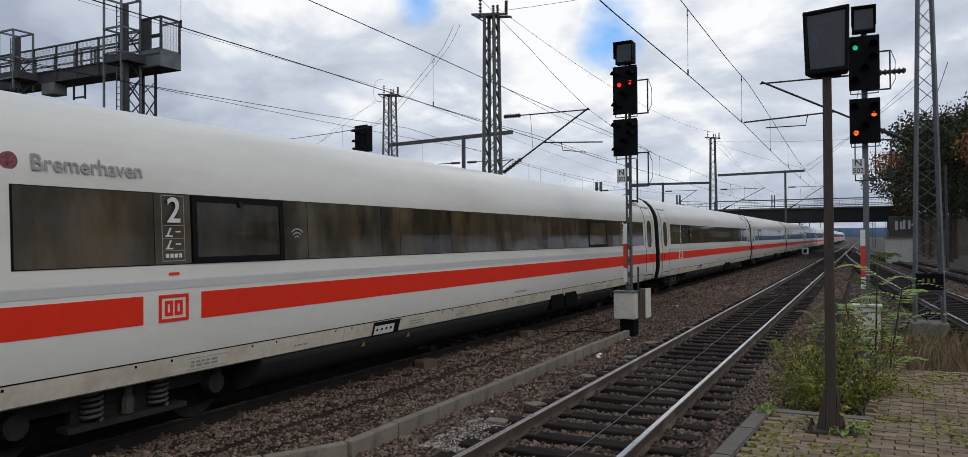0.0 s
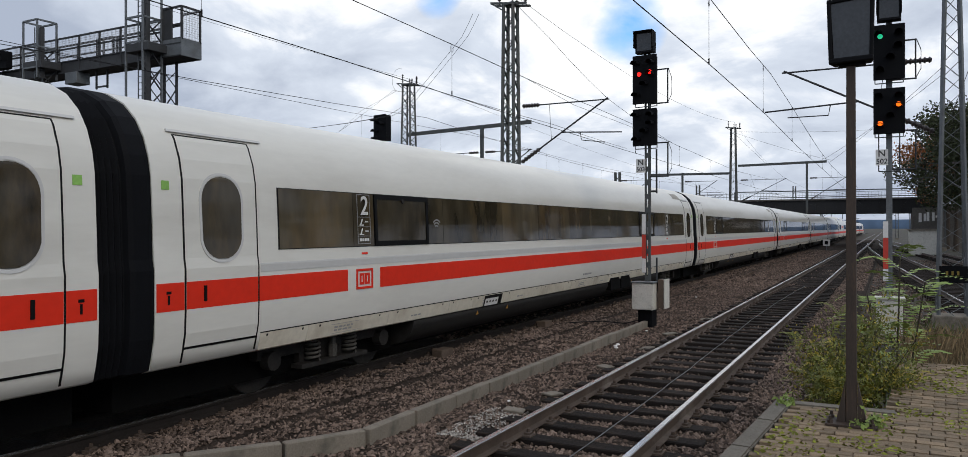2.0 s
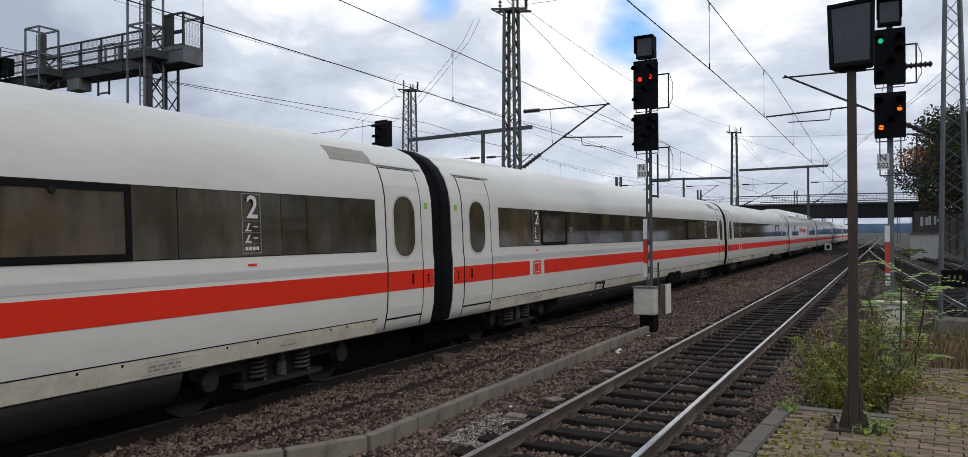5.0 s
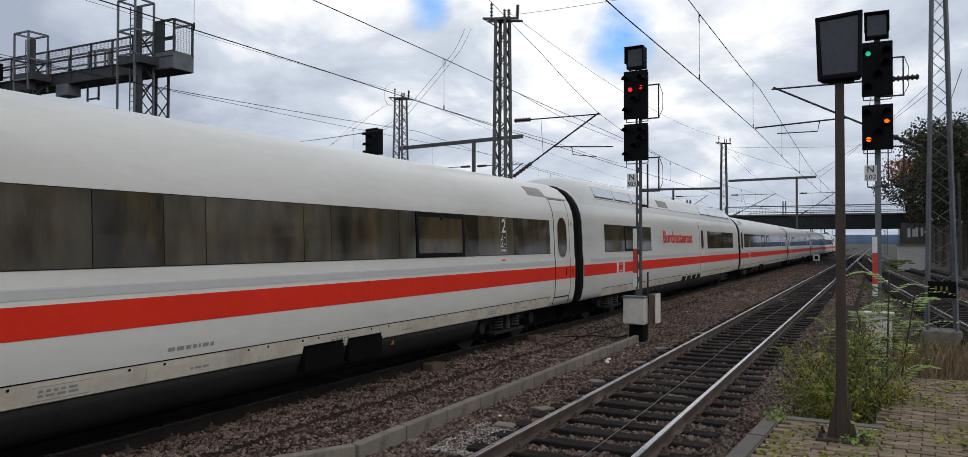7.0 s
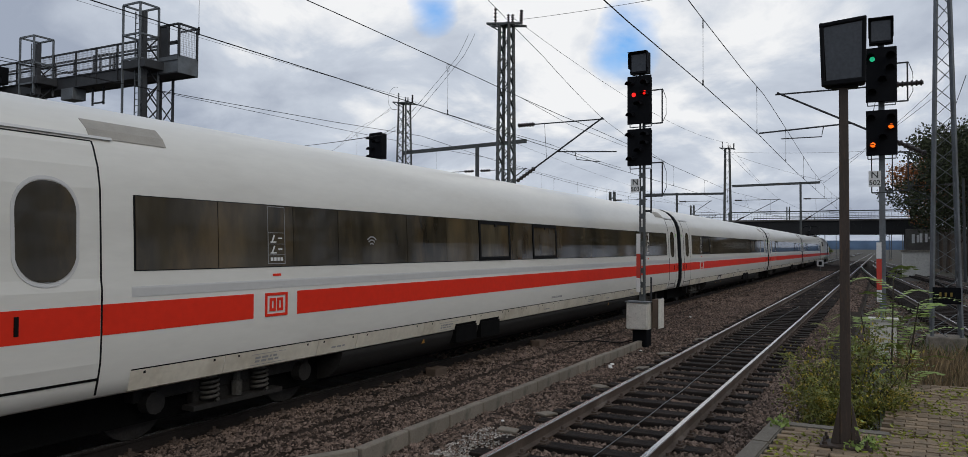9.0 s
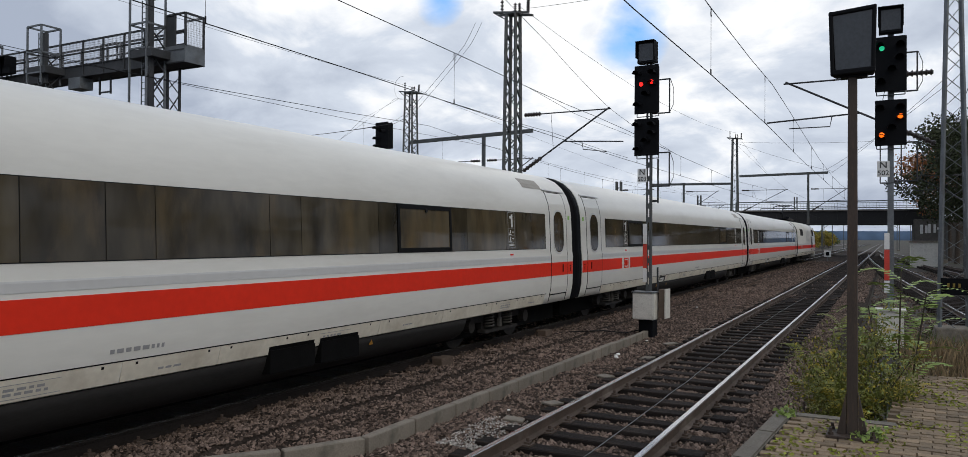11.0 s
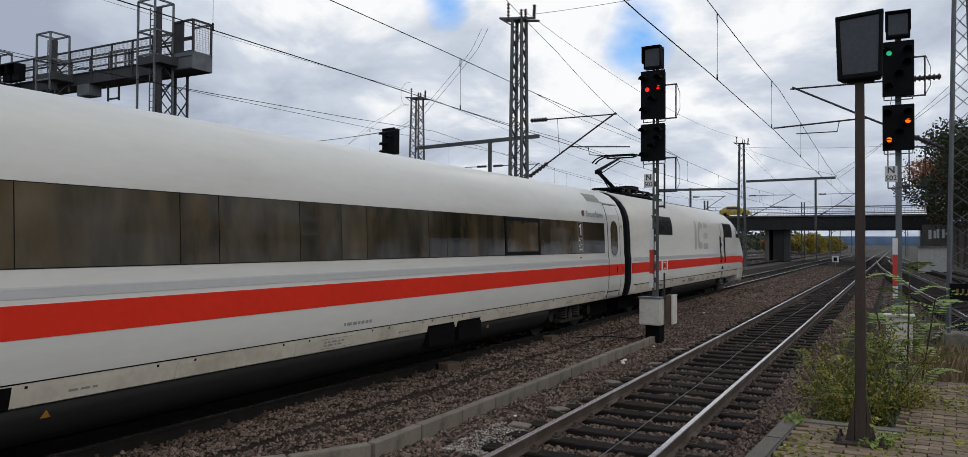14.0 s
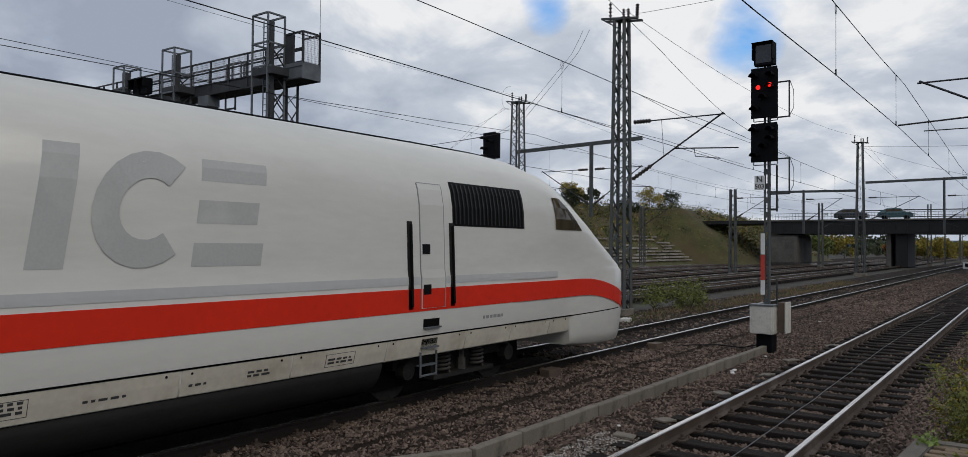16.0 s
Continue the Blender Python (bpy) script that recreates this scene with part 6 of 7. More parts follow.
def sagging(supports, top, sag):
    out = []
    for a, b in zip(supports, supports[1:]):
        out += [(a + (b - a) * k / 10, top - sag * 4 * (k / 10) * (1 - k / 10)) for k in range(10)]
    return out + [(supports[-1], top)]


catenary(0.1, [(-36, 5.2), (9.6, 5.2), (14.5, 5.28), (22, 5.33), (30.4, 5.24), (77, 5.3), (250, 5.3)],
         [(-36, 6.8), (0, 6.58), (14.4, 6.52), (19, 6.54), (22.86, 6.62), (27, 6.50), (32, 6.32), (40, 6.05), (50, 5.95), (60, 6.05), (70, 6.4), (77, 6.75)] + sagging([132, 190, 250], 6.75, 0.9),
         [0.4, 7.4, 14.4, 21.4, 28.4, 35.4, 42.4, 49.4, 56.4, 63.4, 70.4], "thin contact and messenger wires over the track")
catenary(TX, [(-30, 5.25), (10.5, 5.19), (16.6, 5.13), (26.7, 5.08), (77, 5.2), (250, 5.2)],
         [(-30, 6.7), (0, 6.4), (10.4, 6.33), (14.4, 6.28), (18.3, 6.21), (21.0, 6.18), (23.7, 6.19), (27, 6.16), (35, 6.0), (50, 5.85), (65, 6.2), (77, 6.9)] + sagging([132, 190, 250], 6.9, 0.9),
         [0.6, 7.5, 14.4, 28.2, 35.1, 42.0, 49.0, 56.0, 63.0, 70.0], "thin contact and messenger wires over the main line")
catenary(-13.0, [(-30, 5.3), (190, 5.3)], sagging([-30, 25.3, 77, 132, 190], 6.6, 0.7), [32, 39, 46, 53, 60, 67], "thin overhead wires over a far track")
catenary(-17.6, [(-16, 5.3), (190, 5.3)], sagging([-16, 41, 77, 132, 190], 7.55, 0.35), [27.2, 34, 48, 55, 62, 69], "thin overhead wires over a far siding")
catenary(5.0, [(22.86, 5.3), (160, 5.3)], sagging([22.86, 60, 100, 160], 6.7, 0.8), [30, 37, 44, 51], "thin overhead wires over the branch track")


def span_wire(pts, r=0.008, label="thin feeder wire between masts", sag=0.4):
    bm = bmesh.new()
    out = []
    for a, b in zip(pts, pts[1:]):
        a, b = Vector(a), Vector(b)
        for k in range(10):
            f = k / 10
            p = a.lerp(b, f); p.z -= sag * 4 * f * (1 - f)
            out.append(p)
    out.append(Vector(pts[-1]))
    tube(bm, out, r, 5)
    solo("feeder_wire", bm, M_WIRE, label, "overhead wire", "feeder wires", smooth=True)


# feeders on the mast heads, stitch wires, anchor wires
span_wire([(-9.2, 25.3, 10.9), (-10.2, 77, 12.6), (-10.2, 132, 9.5)], sag=0.9)
span_wire([(-8.70, 25.3, 10.65), (4.40, 22.9, 10.30)], sag=0.18)
span_wire([(TX - 0.1, 25.3, 6.72), (TX, 19.8, 7.64), (TX + 0.1, 9.0, 9.6)], 0.007, "anchor wire rising from the bracket", 0.05)
span_wire([(TX - 0.1, 25.3, 6.72), (TX, 34, 6.02)], 0.007, "messenger wire leaving the bracket", 0.05)
span_wire([(TX, 18.3, 6.21), (TX, 21.8, 6.00), (TX, 26.7, 6.02), (TX, 32.0, 6.05)], 0.006, "stitch wire under the messenger", 0.0)
span_wire([(TX, 13.0, 5.16), (TX + 0.03, 20.0, 5.20), (TX + 0.02, 27.0, 5.16)], 0.006, "parallel jumper beside the contact wire", 0.02)
for dx, dz in ((0.0, 0.0), (0.27, -0.03)):
    span_wire([(-10.9 + dx, 25.3, 10.4 + dz), (-11.39 + dx, 25.3, 9.57), (-13.0 + dx, 24.0, 7.0 + dz), (-13.0 + dx, 22.6, 6.3), (-13.0, 18.0, 5.3)], 0.007, "anchor wire running down to a far track", 0.03)
    span_wire([(-23.9 + dx, 40.6, 11.0), (-22.4, 36.6 + dx, 10.3), (-22.4, 33.5, 8.42 + dx), (-22.4, 31.6, 7.32), (-22.4, 26.0, 5.3)], 0.006, "anchor wire of the far mast", 0.02)
bm = bmesh.new()
tube(bm, [(-24.9 + 0.55 * math.cos(a) - 0.1, 41.0, 11.9 + 0.75 * math.sin(a)) for a in np.linspace(1.2, 4.9, 14)], 0.008, 5)
solo("jumper_loop", bm, M_WIRE, "thin looped jumper wire at a mast head", "overhead wire", smooth=True)
span_wire([(-24.2, -30, 12.4), (-24.27, 41, 11.9), (-20, 104, 8.3)], sag=0.5)
span_wire([(-9.96, 77, 11.65), (1.83, 77, 11.1), (14, 77, 10.6)], 0.011, sag=0.12)
span_wire([(-9.96, 77, 11.5), (-1.53, 77, 8.5)], 0.010, sag=0.15)
span_wire([(-9.96, 77, 11.3), (-7.2, 77, 8.4)], 0.010, sag=0.02)
span_wire([(4.3, 22.86, 6.4), (0.6, 40, 5.4)], 0.006, sag=0.1)
span_wire([(4.3, 22.86, 6.2), (0.5, 38, 5.4)], 0.006, sag=0.1)

# ---------------------------------------------------------------- signal gantry over the far tracks
GY, GD, GL, GR = 23.0, 1.0, -58.0, -24.10      # near face, depth, ends of the walkway beam
GB, GT, GH = 9.78, 10.38, 11.50                # underside, top of the girder, handrail
g = empty("signal_gantry", "grey steel signal gantry with railed walkway and ladder cages", "signal gantry")
M_MESH = material("gantry_mesh_panel", (0.36, 0.37, 0.39), 0.6, var=0.1)


def gbars(name, bars, mat=None, w=0.06, label=""):
    for a, b in bars:
        bm = bmesh.new(); bar(bm, a, b, w, w); part(name, bm, mat or M_GANTRY, g, label)


def wire_mesh(p0, u, v, nu, nv):
    """Welded wire panel from corner p0 along u and v."""
    bm = bmesh.new()
    p0, u, v = Vector(p0), Vector(u), Vector(v)
    for k in range(nu + 1):
        bar(bm, p0 + u * k / nu, p0 + u * k / nu + v, 0.010, 0.010)
    for k in range(nv + 1):
        bar(bm, p0 + v * k / nv, p0 + v * k / nv + u, 0.010, 0.010)
    part("mesh_panel", bm, M_MESH, g, "pale welded wire mesh")


for y in (GY, GY + GD):
    bm = bmesh.new()
    bx(bm, ((GL + GR) / 2, y, (GB + GT) / 2), (GR - GL, 0.05, GT - GB))
    for z in (GB + 0.03, GT - 0.03):
        bx(bm, ((GL + GR) / 2, y, z), (GR - GL, 0.16, 0.05))
    part("girder", bm, M_GANTRY, g, "grey steel girder")
bm = bmesh.new(); bx(bm, ((GL + GR) / 2, GY + GD / 2, GB + 0.06), (GR - GL, GD - 0.1, 0.05)); part("walkway", bm, M_GANTRY, g)
xs = [-25.30, -26.7, -28.1, -29.6, -31.1, -32.8] + [-32.8 - 1.5 * k for k in range(1, 17)]
for y in (GY - 0.03, GY + GD + 0.03):
    gbars("handrail", [((GL, y, GH), (-25.3, y, GH)), ((GL, y, 10.95), (-25.3, y, 10.95))], w=0.07)
    for x in xs:
        bm = bmesh.new(); bar(bm, (x, y, GB), (x, y, GH), 0.09, 0.07); part("rail_post", bm, M_GANTRY, g)
for a, b in zip(xs[:9], xs[1:10]):
    wire_mesh((b + 0.08, GY - 0.03, GT + 0.05), (a - b - 0.16, 0, 0), (0, 0, GH - GT - 0.1), 14, 10)
# closed end of the walkway
bm = bmesh.new(); bx(bm, (GR + 0.02, GY + GD / 2, 10.18), (0.04, GD + 0.1, 0.78)); part("end_plate", bm, M_GALV, g, "pale steel end plate", bevel=0.008)
bm = bmesh.new(); bx(bm, (-24.68, GY - 0.045, 10.18), (1.16, 0.03, 0.74)); part("end_plate", bm, M_GALV, g)
gbars("end_frame", [((GR, y, 10.5), (GR, y, 11.95)) for y in (GY, GY + GD)] + [((-25.28, GY, 10.4), (-25.28, GY, 11.95)), ((-25.28, GY, 11.95), (GR, GY, 11.95)), ((GR, GY, 11.95), (GR, GY + GD, 11.95)),
      ((-25.28, GY + GD, 11.95), (GR, GY + GD, 11.95)), ((-24.75, GY, 10.5), (-24.75, GY, 11.95)), ((GR, GY + 0.06, 11.2), (-24.75, GY + 0.06, 11.2))], M_GANTRY, 0.08)
wire_mesh((GR + 0.01, GY + 0.08, 10.6), (0, GD - 0.16, 0), (0, 0, 1.3), 10, 13)
bm = bmesh.new(); bx(bm, (-25.02, GY + 0.02, 11.15), (0.46, 0.06, 1.5)); part("end_door", bm, M_GANTRY, g, "dark steel door panel", bevel=0.01)
# ladder cages in front of the beam: near corner, top, rings, foot
for cx_, zt, rings, zf in ((-25.31, 12.78, (11.44, 10.36), -0.3), (-32.82, 12.27, (10.99, 10.0), 9.5), (-37.72, 11.98, (10.76, 10.0), 9.5)):
    x0, x1, y0, y1 = cx_ - 1.1, cx_, GY - 1.02, GY - 0.06
    gbars("cage_post", [((x, y, zf), (x, y, zt)) for x in (x0, x1) for y in (y0, y1)], M_GALV, 0.075)
    for z in (zt,) + rings:
        gbars("cage_rail", [((x0, y0, z), (x1, y0, z)), ((x1, y0, z), (x1, y1, z)), ((x1, y1, z), (x0, y1, z)), ((x0, y1, z), (x0, y0, z))], M_GALV, 0.075)
    bm = bmesh.new()
    for lx in (x0 + 0.42, x0 + 0.72):
        bar(bm, (lx, y0 + 0.3, zf), (lx, y0 + 0.3, zt - 0.25), 0.04, 0.04)
    z = max(zf, 5.0)
    while z < zt - 0.3:
        rod(bm, (x0 + 0.42, y0 + 0.3, z), (x0 + 0.72, y0 + 0.3, z), 0.018, 5)
        z += 0.28
    part("ladder", bm, M_GALV, g, "steel ladder inside the cage")
    bm = bmesh.new(); bar(bm, (x1 - 0.05, y0 + 0.25, zf), (x1 - 0.05, y0 + 0.25, zt - 0.35), 0.16, 0.20); part("cage_column", bm, M_GANTRY, g, "dark steel column")
    bm = bmesh.new(); bx(bm, ((x0 + x1) / 2 + 0.15, (y0 + y1) / 2, 10.12), (1.5, 1.0, 0.36)); part("cage_bracket", bm, M_GANTRY, g, "heavy bracket under the cage", bevel=0.02)
    z = rings[0]
    while z > max(zf, 4.0):
        gbars("cage_brace", [((x1, y0, z), (x1, y1, z - 1.0)), ((x1, y1, z), (x1, y0, z - 1.0))], M_GANTRY, 0.05)
        z -= 1.06
lattice(g, -56.0, GY + 0.5, -0.3, GB, 0.42, 0.42, M_GANTRY, 0.8, 0.07)
lattice(g, -25.9, GY + 0.5, -0.3, GB, 0.40, 0.40, M_GANTRY, 0.8, 0.09)
# signal heads and small frames between the cages
for x in (-36.3, -37.1):
    bm = bmesh.new()
    bx(bm, (x, GY - 0.5, 10.75), (0.62, 0.34, 0.85), Matrix.Identity(4))
    bx(bm, (x, GY - 0.80, 11.10), (0.66, 0.40, 0.05))
    for sx in (-0.32, 0.32):
        bx(bm, (x + sx, GY - 0.76, 10.9), (0.03, 0.34, 0.5))
    part("signal_back", bm, M_BLACK, g, "black hooded signal head on the gantry", bevel=0.012)
gbars("service_frame", [((-30.4, GY + 0.4, GT), (-30.4, GY + 0.4, 11.3)), ((-29.2, GY + 0.4, GT), (-29.2, GY + 0.4, 11.3)), ((-30.4, GY + 0.4, 11.3), (-29.2, GY + 0.4, 11.3)),
      ((-29.9, GY + 0.4, GT), (-29.9, GY + 0.4, 11.2)), ((-28.8, GY + 0.3, GT), (-28.8, GY + 0.3, 11.25))], M_GANTRY, 0.08)
gbars("hanging_frame", [((-30.3, GY + 0.3, 8.9), (-30.3, GY + 0.3, GB)), ((-29.5, GY + 0.3, 8.9), (-29.5, GY + 0.3, GB)), ((-30.3, GY + 0.3, 9.0), (-29.5, GY + 0.3, 9.0))], M_GANTRY, 0.07)
bm = bmesh.new(); bx(bm, (-31.6, GY + 0.2, 9.5), (0.9, 0.7, 0.55)); part("junction_box", bm, M_GALV, g, "grey box hanging under the walkway", bevel=0.02)

# ---------------------------------------------------------------- bridge
BY = 117.0
bridge = empty("road_bridge", "dark steel road bridge on concrete supports across the tracks", "bridge")
bm = bmesh.new()
bx(bm, (-60, BY + 4, 6.05), (190, 9.5, 0.5))
part("deck", bm, M_BRIDGE, bridge, "bridge deck")
for y in (BY - 0.6, BY + 3, BY + 8.4):
    bm = bmesh.new(); bx(bm, (-10, y, 5.05), (38, 0.35, 1.5)); part("main_girder", bm, M_BRIDGE, bridge, "deep dark steel girder")
for k in range(28):
    bm = bmesh.new(); bx(bm, (-28.5 + k * 1.33, BY - 0.82, 5.0), (0.05, 0.10, 1.4)); part("stiffener", bm, M_BRIDGE, bridge)
bm = bmesh.new(); bx(bm, (1.0, BY - 0.75, 6.22), (62, 0.5, 0.22)); part("parapet_beam", bm, M_BRCONC, bridge, "pale parapet beam")
bm = bmesh.new()
for z in (6.8, 7.25):
    rod(bm, (-30, BY - 0.7, z), (32, BY - 0.7, z), 0.03, 6)
part("railing_bar", bm, M_GALV, bridge)
bm = bmesh.new(); bx(bm, (0, 0, 0.48), (0.03, 0.03, 0.96)); ME_BAL = mesh_of("baluster", bm, M_GALV)
for k in range(155):
    piece("baluster", ME_BAL, bridge, pose(-30 + k * 0.4, BY - 0.7, 6.32))
for x, w in ((-12.0, 1.5), (-13.6, 0.6)):
    bm = bmesh.new(); bx(bm, (x, BY + 4, 2.1), (w, 8.0, 4.9)); part("pier", bm, M_BRCONC if w < 1 else M_BRIDGE, bridge, "bridge pier", bevel=0.1)
bm = bmesh.new(); bx(bm, (-27.6, BY + 4, 1.9), (4.6, 9.0, 4.7)); part("abutment", bm, M_BRCONC, bridge, "round-edged concrete abutment", bevel=0.6)
bm = bmesh.new(); bx(bm, (12.5, BY + 3, 2.2), (13.0, 9.0, 5.4)); part("abutment", bm, M_BRCONC, bridge, "dark concrete abutment with faded graffiti", bevel=0.1)
bm = bmesh.new()
for k, (dx, dz, w, h) in enumerate(((0.0, 0, 0.35, 1.2), (0.55, 0, 0.30, 1.0), (0.9, 0.1, 0.30, 1.2), (1.5, 0.1, 0.28, 1.1), (2.0, 0.1, 0.5, 0.3), (2.2, 0.7, 0.5, 0.3))):
    bx(bm, (6.9 + dx, BY - 1.55, 3.6 + dz), (w, 0.03, h), Matrix.Identity(4))
part("graffiti", bm, M_SIGNWHITE, bridge, "white illegible graffiti strokes")
CARS = []
for x, mat, lab in ((-12.9, material("car_teal", (0.05, 0.12, 0.13), 0.3, coat=0.5), "dark teal van driving on the bridge"), (-18.5, material("car_dark", (0.04, 0.045, 0.05), 0.3, coat=0.5), "dark car on the bridge"), (-2.3, material("car_yellow", (0.55, 0.40, 0.05), 0.3, coat=0.5), "yellow car on the bridge")):
    car = empty("car", lab, "car", "cars on the bridge", m=pose(x, BY + 1.6, 6.30))
    CARS.append((x, car))
    bm = bmesh.new()
    secs = [(-2.2, 0.35, 0.75), (-2.1, 0.3, 0.95), (-1.5, 0.3, 1.35), (-1.0, 0.3, 1.55), (0.6, 0.3, 1.55), (1.2, 0.3, 1.05), (2.1, 0.3, 0.9), (2.2, 0.4, 0.65)]
    rings = []
    for px, z0, z1 in secs:
        t = 0.85 - 0.18 * max(0, z1 - 0.95) / 0.6
        rings.append([bm.verts.new(p) for p in ((px, -0.85, z0), (px, -0.88, min(z1, 0.9)), (px, -t, z1), (px, t, z1), (px, 0.88, min(z1, 0.9)), (px, 0.85, z0))])
    for a, b in zip(rings, rings[1:]):
        for i in range(6):
            bm.faces.new((a[i], a[(i + 1) % 6], b[(i + 1) % 6], b[i]))
    bm.faces.new(rings[0]); bm.faces.new(rings[-1])
    part("car_body", bm, mat, car, smooth=False)
    bm = bmesh.new(); bx(bm, (-0.2, -0.80, 1.25), (1.9, 0.06, 0.32)); part("side_window", bm, M_GLASS, car)
    for wx_ in (-1.35, 1.35):
        for wy in (-0.8, 0.8):
            bm = bmesh.new(); rod(bm, (wx_, wy - 0.1, 0.32), (wx_, wy + 0.1, 0.32), 0.32, 14); part("wheel", bm, M_RUBBER, car)

# ---------------------------------------------------------------- slope on the far side
def slope_z(x, y):
    k = max(0.0, min(1.0, (y - 107.5) / 5.0))
    foot = -37.5 + 7.0 * k * k * (3 - 2 * k)
    f = max(0.0, min(1.0, (foot - x) / 11.0))
    z = -0.3 + (8.4 - 0.03 * max(0.0, y - 112)) * f ** 1.05
    z += 0.7 * f * noise.noise((x * 0.35, y * 0.25, 7)) * max(0.0, min(1.0, (f - 0.35) * 4))
    return z


tagged(new("slope", grid_mesh("slope", [-120, -80, -60, -52] + [-50 + k * 0.7 for k in range(30)], [52 + k * 1.6 for k in range(72)], slope_z, M_SLOPE)),
       "overgrown embankment slope with scrub and dry grass", "slope", kind="structure")
terr = empty("terrace_wall", "stepped rows of weathered slabs on the embankment", "terrace wall", kind="structure")
bm = bmesh.new(); bx(bm, (0, 0, 0), (0.35, 2.3, 0.22)); bmesh.ops.bevel(bm, geom=list(bm.edges), offset=0.02, segments=1, affect="EDGES"); ME_SLAB = mesh_of("terrace_slab", bm, M_GABION)
rt_ = random.Random(12)
for r in range(9):
    for k in range(21):
        if rt_.random() < 0.10 + 0.06 * r:
            continue
        y = 58 + k * 2.45 + rt_.uniform(-0.2, 0.2)
        x = -38.2 - r * 0.55
        piece("terrace_slab", ME_SLAB, terr, pose(x, y, slope_z(x, y) + 0.22, rt_.uniform(-2, 2), 0, rt_.uniform(-2, 2)))


def tree(x, y, z, h, spread, mat, label, n=1500, leaf=0.26, seed=1, trunk=0.35, kind_name="tree"):
    r = random.Random(seed)
    t = empty(kind_name, label, "tree", m=pose(x, y, z))
    bm = bmesh.new()
    rod(bm, (0, 0, -0.3), (0.1, 0.05, h * trunk), 0.02 * h, 8, 0.013 * h)
    rod(bm, (0.1, 0.05, h * trunk), (0.0, 0.1, h * 0.8), 0.013 * h, 7, 0.004 * h)
    tips = []
    for k in range(9):
        a = k * 2.4 + r.uniform(-0.4, 0.4)
        z0 = h * r.uniform(trunk * 0.8, 0.62)
        q = Vector((math.cos(a) * spread * r.uniform(0.5, 0.85), math.sin(a) * spread * r.uniform(0.5, 0.85), min(h * 0.95, z0 + h * r.uniform(0.12, 0.32))))
        rod(bm, (0.06, 0.05, z0), q, 0.007 * h, 5, 0.002 * h)
        tips.append(q)
    part("trunk", bm, M_BARK, t, "brown trunk and limbs")
    tips += [Vector((0, 0.1, h * 0.86)), Vector((0.1, 0, h * 0.7))]
    pr = np.random.RandomState(seed)
    pts = []
    for k in range(n):
        c = tips[pr.randint(len(tips))]
        v = pr.normal(size=3)
        v /= np.linalg.norm(v)
        rad = spread * 0.42 * pr.uniform(0.25, 1.0) ** 0.5 * (0.8 + 0.4 * pr.rand())
        pts.append((c.x + v[0] * rad, c.y + v[1] * rad, max(h * 0.10, c.z + v[2] * rad * 0.75)))
    ob = new("crown", leaves("crown", pts, leaf, mat, seed))
    ob.parent = t
    return t


def scrub(name, n, mat, size, seed, label, zlift=0.5):
    r = np.random.RandomState(seed)
    pts = []
    while len(pts) < n:
        x, y = r.uniform(-50, -32), r.uniform(53, 160)
        if noise.noise((x * 0.5, y * 0.35, seed)) < -0.05 or slope_z(x, y) < 0.1 or (x > -41.5 and y < 117 and r.rand() < 0.9):
            continue
        pts.append((x, y, slope_z(x, y) + abs(r.normal()) * zlift))
    tagged(new(name, leaves(name, pts, size, mat, seed)), label, "scrub", kind="stuff")


M_SCRUB = material("scrub_leaf_olive", (0.075, 0.085, 0.022), 0.85, var=0.3, scale=0.5, fine=4, island=0.5)
scrub("scrub", 16000, M_SCRUB, 0.20, 31, "olive green scrub covering the embankment")
scrub("scrub", 8000, M_DRY, 0.18, 32, "brown withered scrub on the embankment", 0.35)
scrub("scrub", 4500, M_TREEYEL, 0.19, 33, "yellowing scrub on the embankment", 0.6)

# trees along the branch tracks
LINE = [(11.5, 111, 12.0), (9.5, 108, 12.5), (9.6, 97, 11.5), (12.0, 98, 13), (10.5, 86, 11.0), (13.6, 84, 12.5), (12.2, 74, 10.5), (15.8, 72, 12), (14.0, 62, 9.8), (17.5, 60, 12),
        # from here on out of view, added for dark reflections in the train windows
        (16.5, 50, 9.5), (20.0, 47, 12), (20.0, 36, 10.5), (23.0, 28, 12), (21.0, 18, 11), (24, 8, 12), (22, -3, 11), (25, -14, 12), (21, -24, 11), (24, -36, 12)]
for k, (x, y, h) in enumerate(LINE):
    h *= 1.35 if y > 40 else 1.1
    tree(x, y, -0.3, h, h * 0.36, M_TREERUST if k in (1, 8) else M_TREE, "dense dark green tree beside the tracks" if k not in (1, 8) else "tree with rusty autumn foliage beside the tracks", 9000 if y > 40 else 2500, 0.22, 20 + k, 0.2)
for k, (x, y, h, mat) in enumerate(((-47, 88, 3.0, M_TREE), (-48, 90, 3.2, M_TREEYEL), (-46.5, 104, 3.4, M_TREE), (-47, 113, 4.2, M_TREEYEL), (-46, 118, 3.8, M_TREE), (-49, 97, 2.6, M_TREE))):
    tree(x, y, slope_z(x, y) - 0.2, h, h * 0.5, mat, "small leafy tree on top of the embankment", 1800, 0.17, 60 + k, 0.15)
M_TREEMID = material("tree_leaf_mid_green", (0.13, 0.16, 0.040), 0.8, var=0.3, scale=0.5, fine=4, island=0.5)
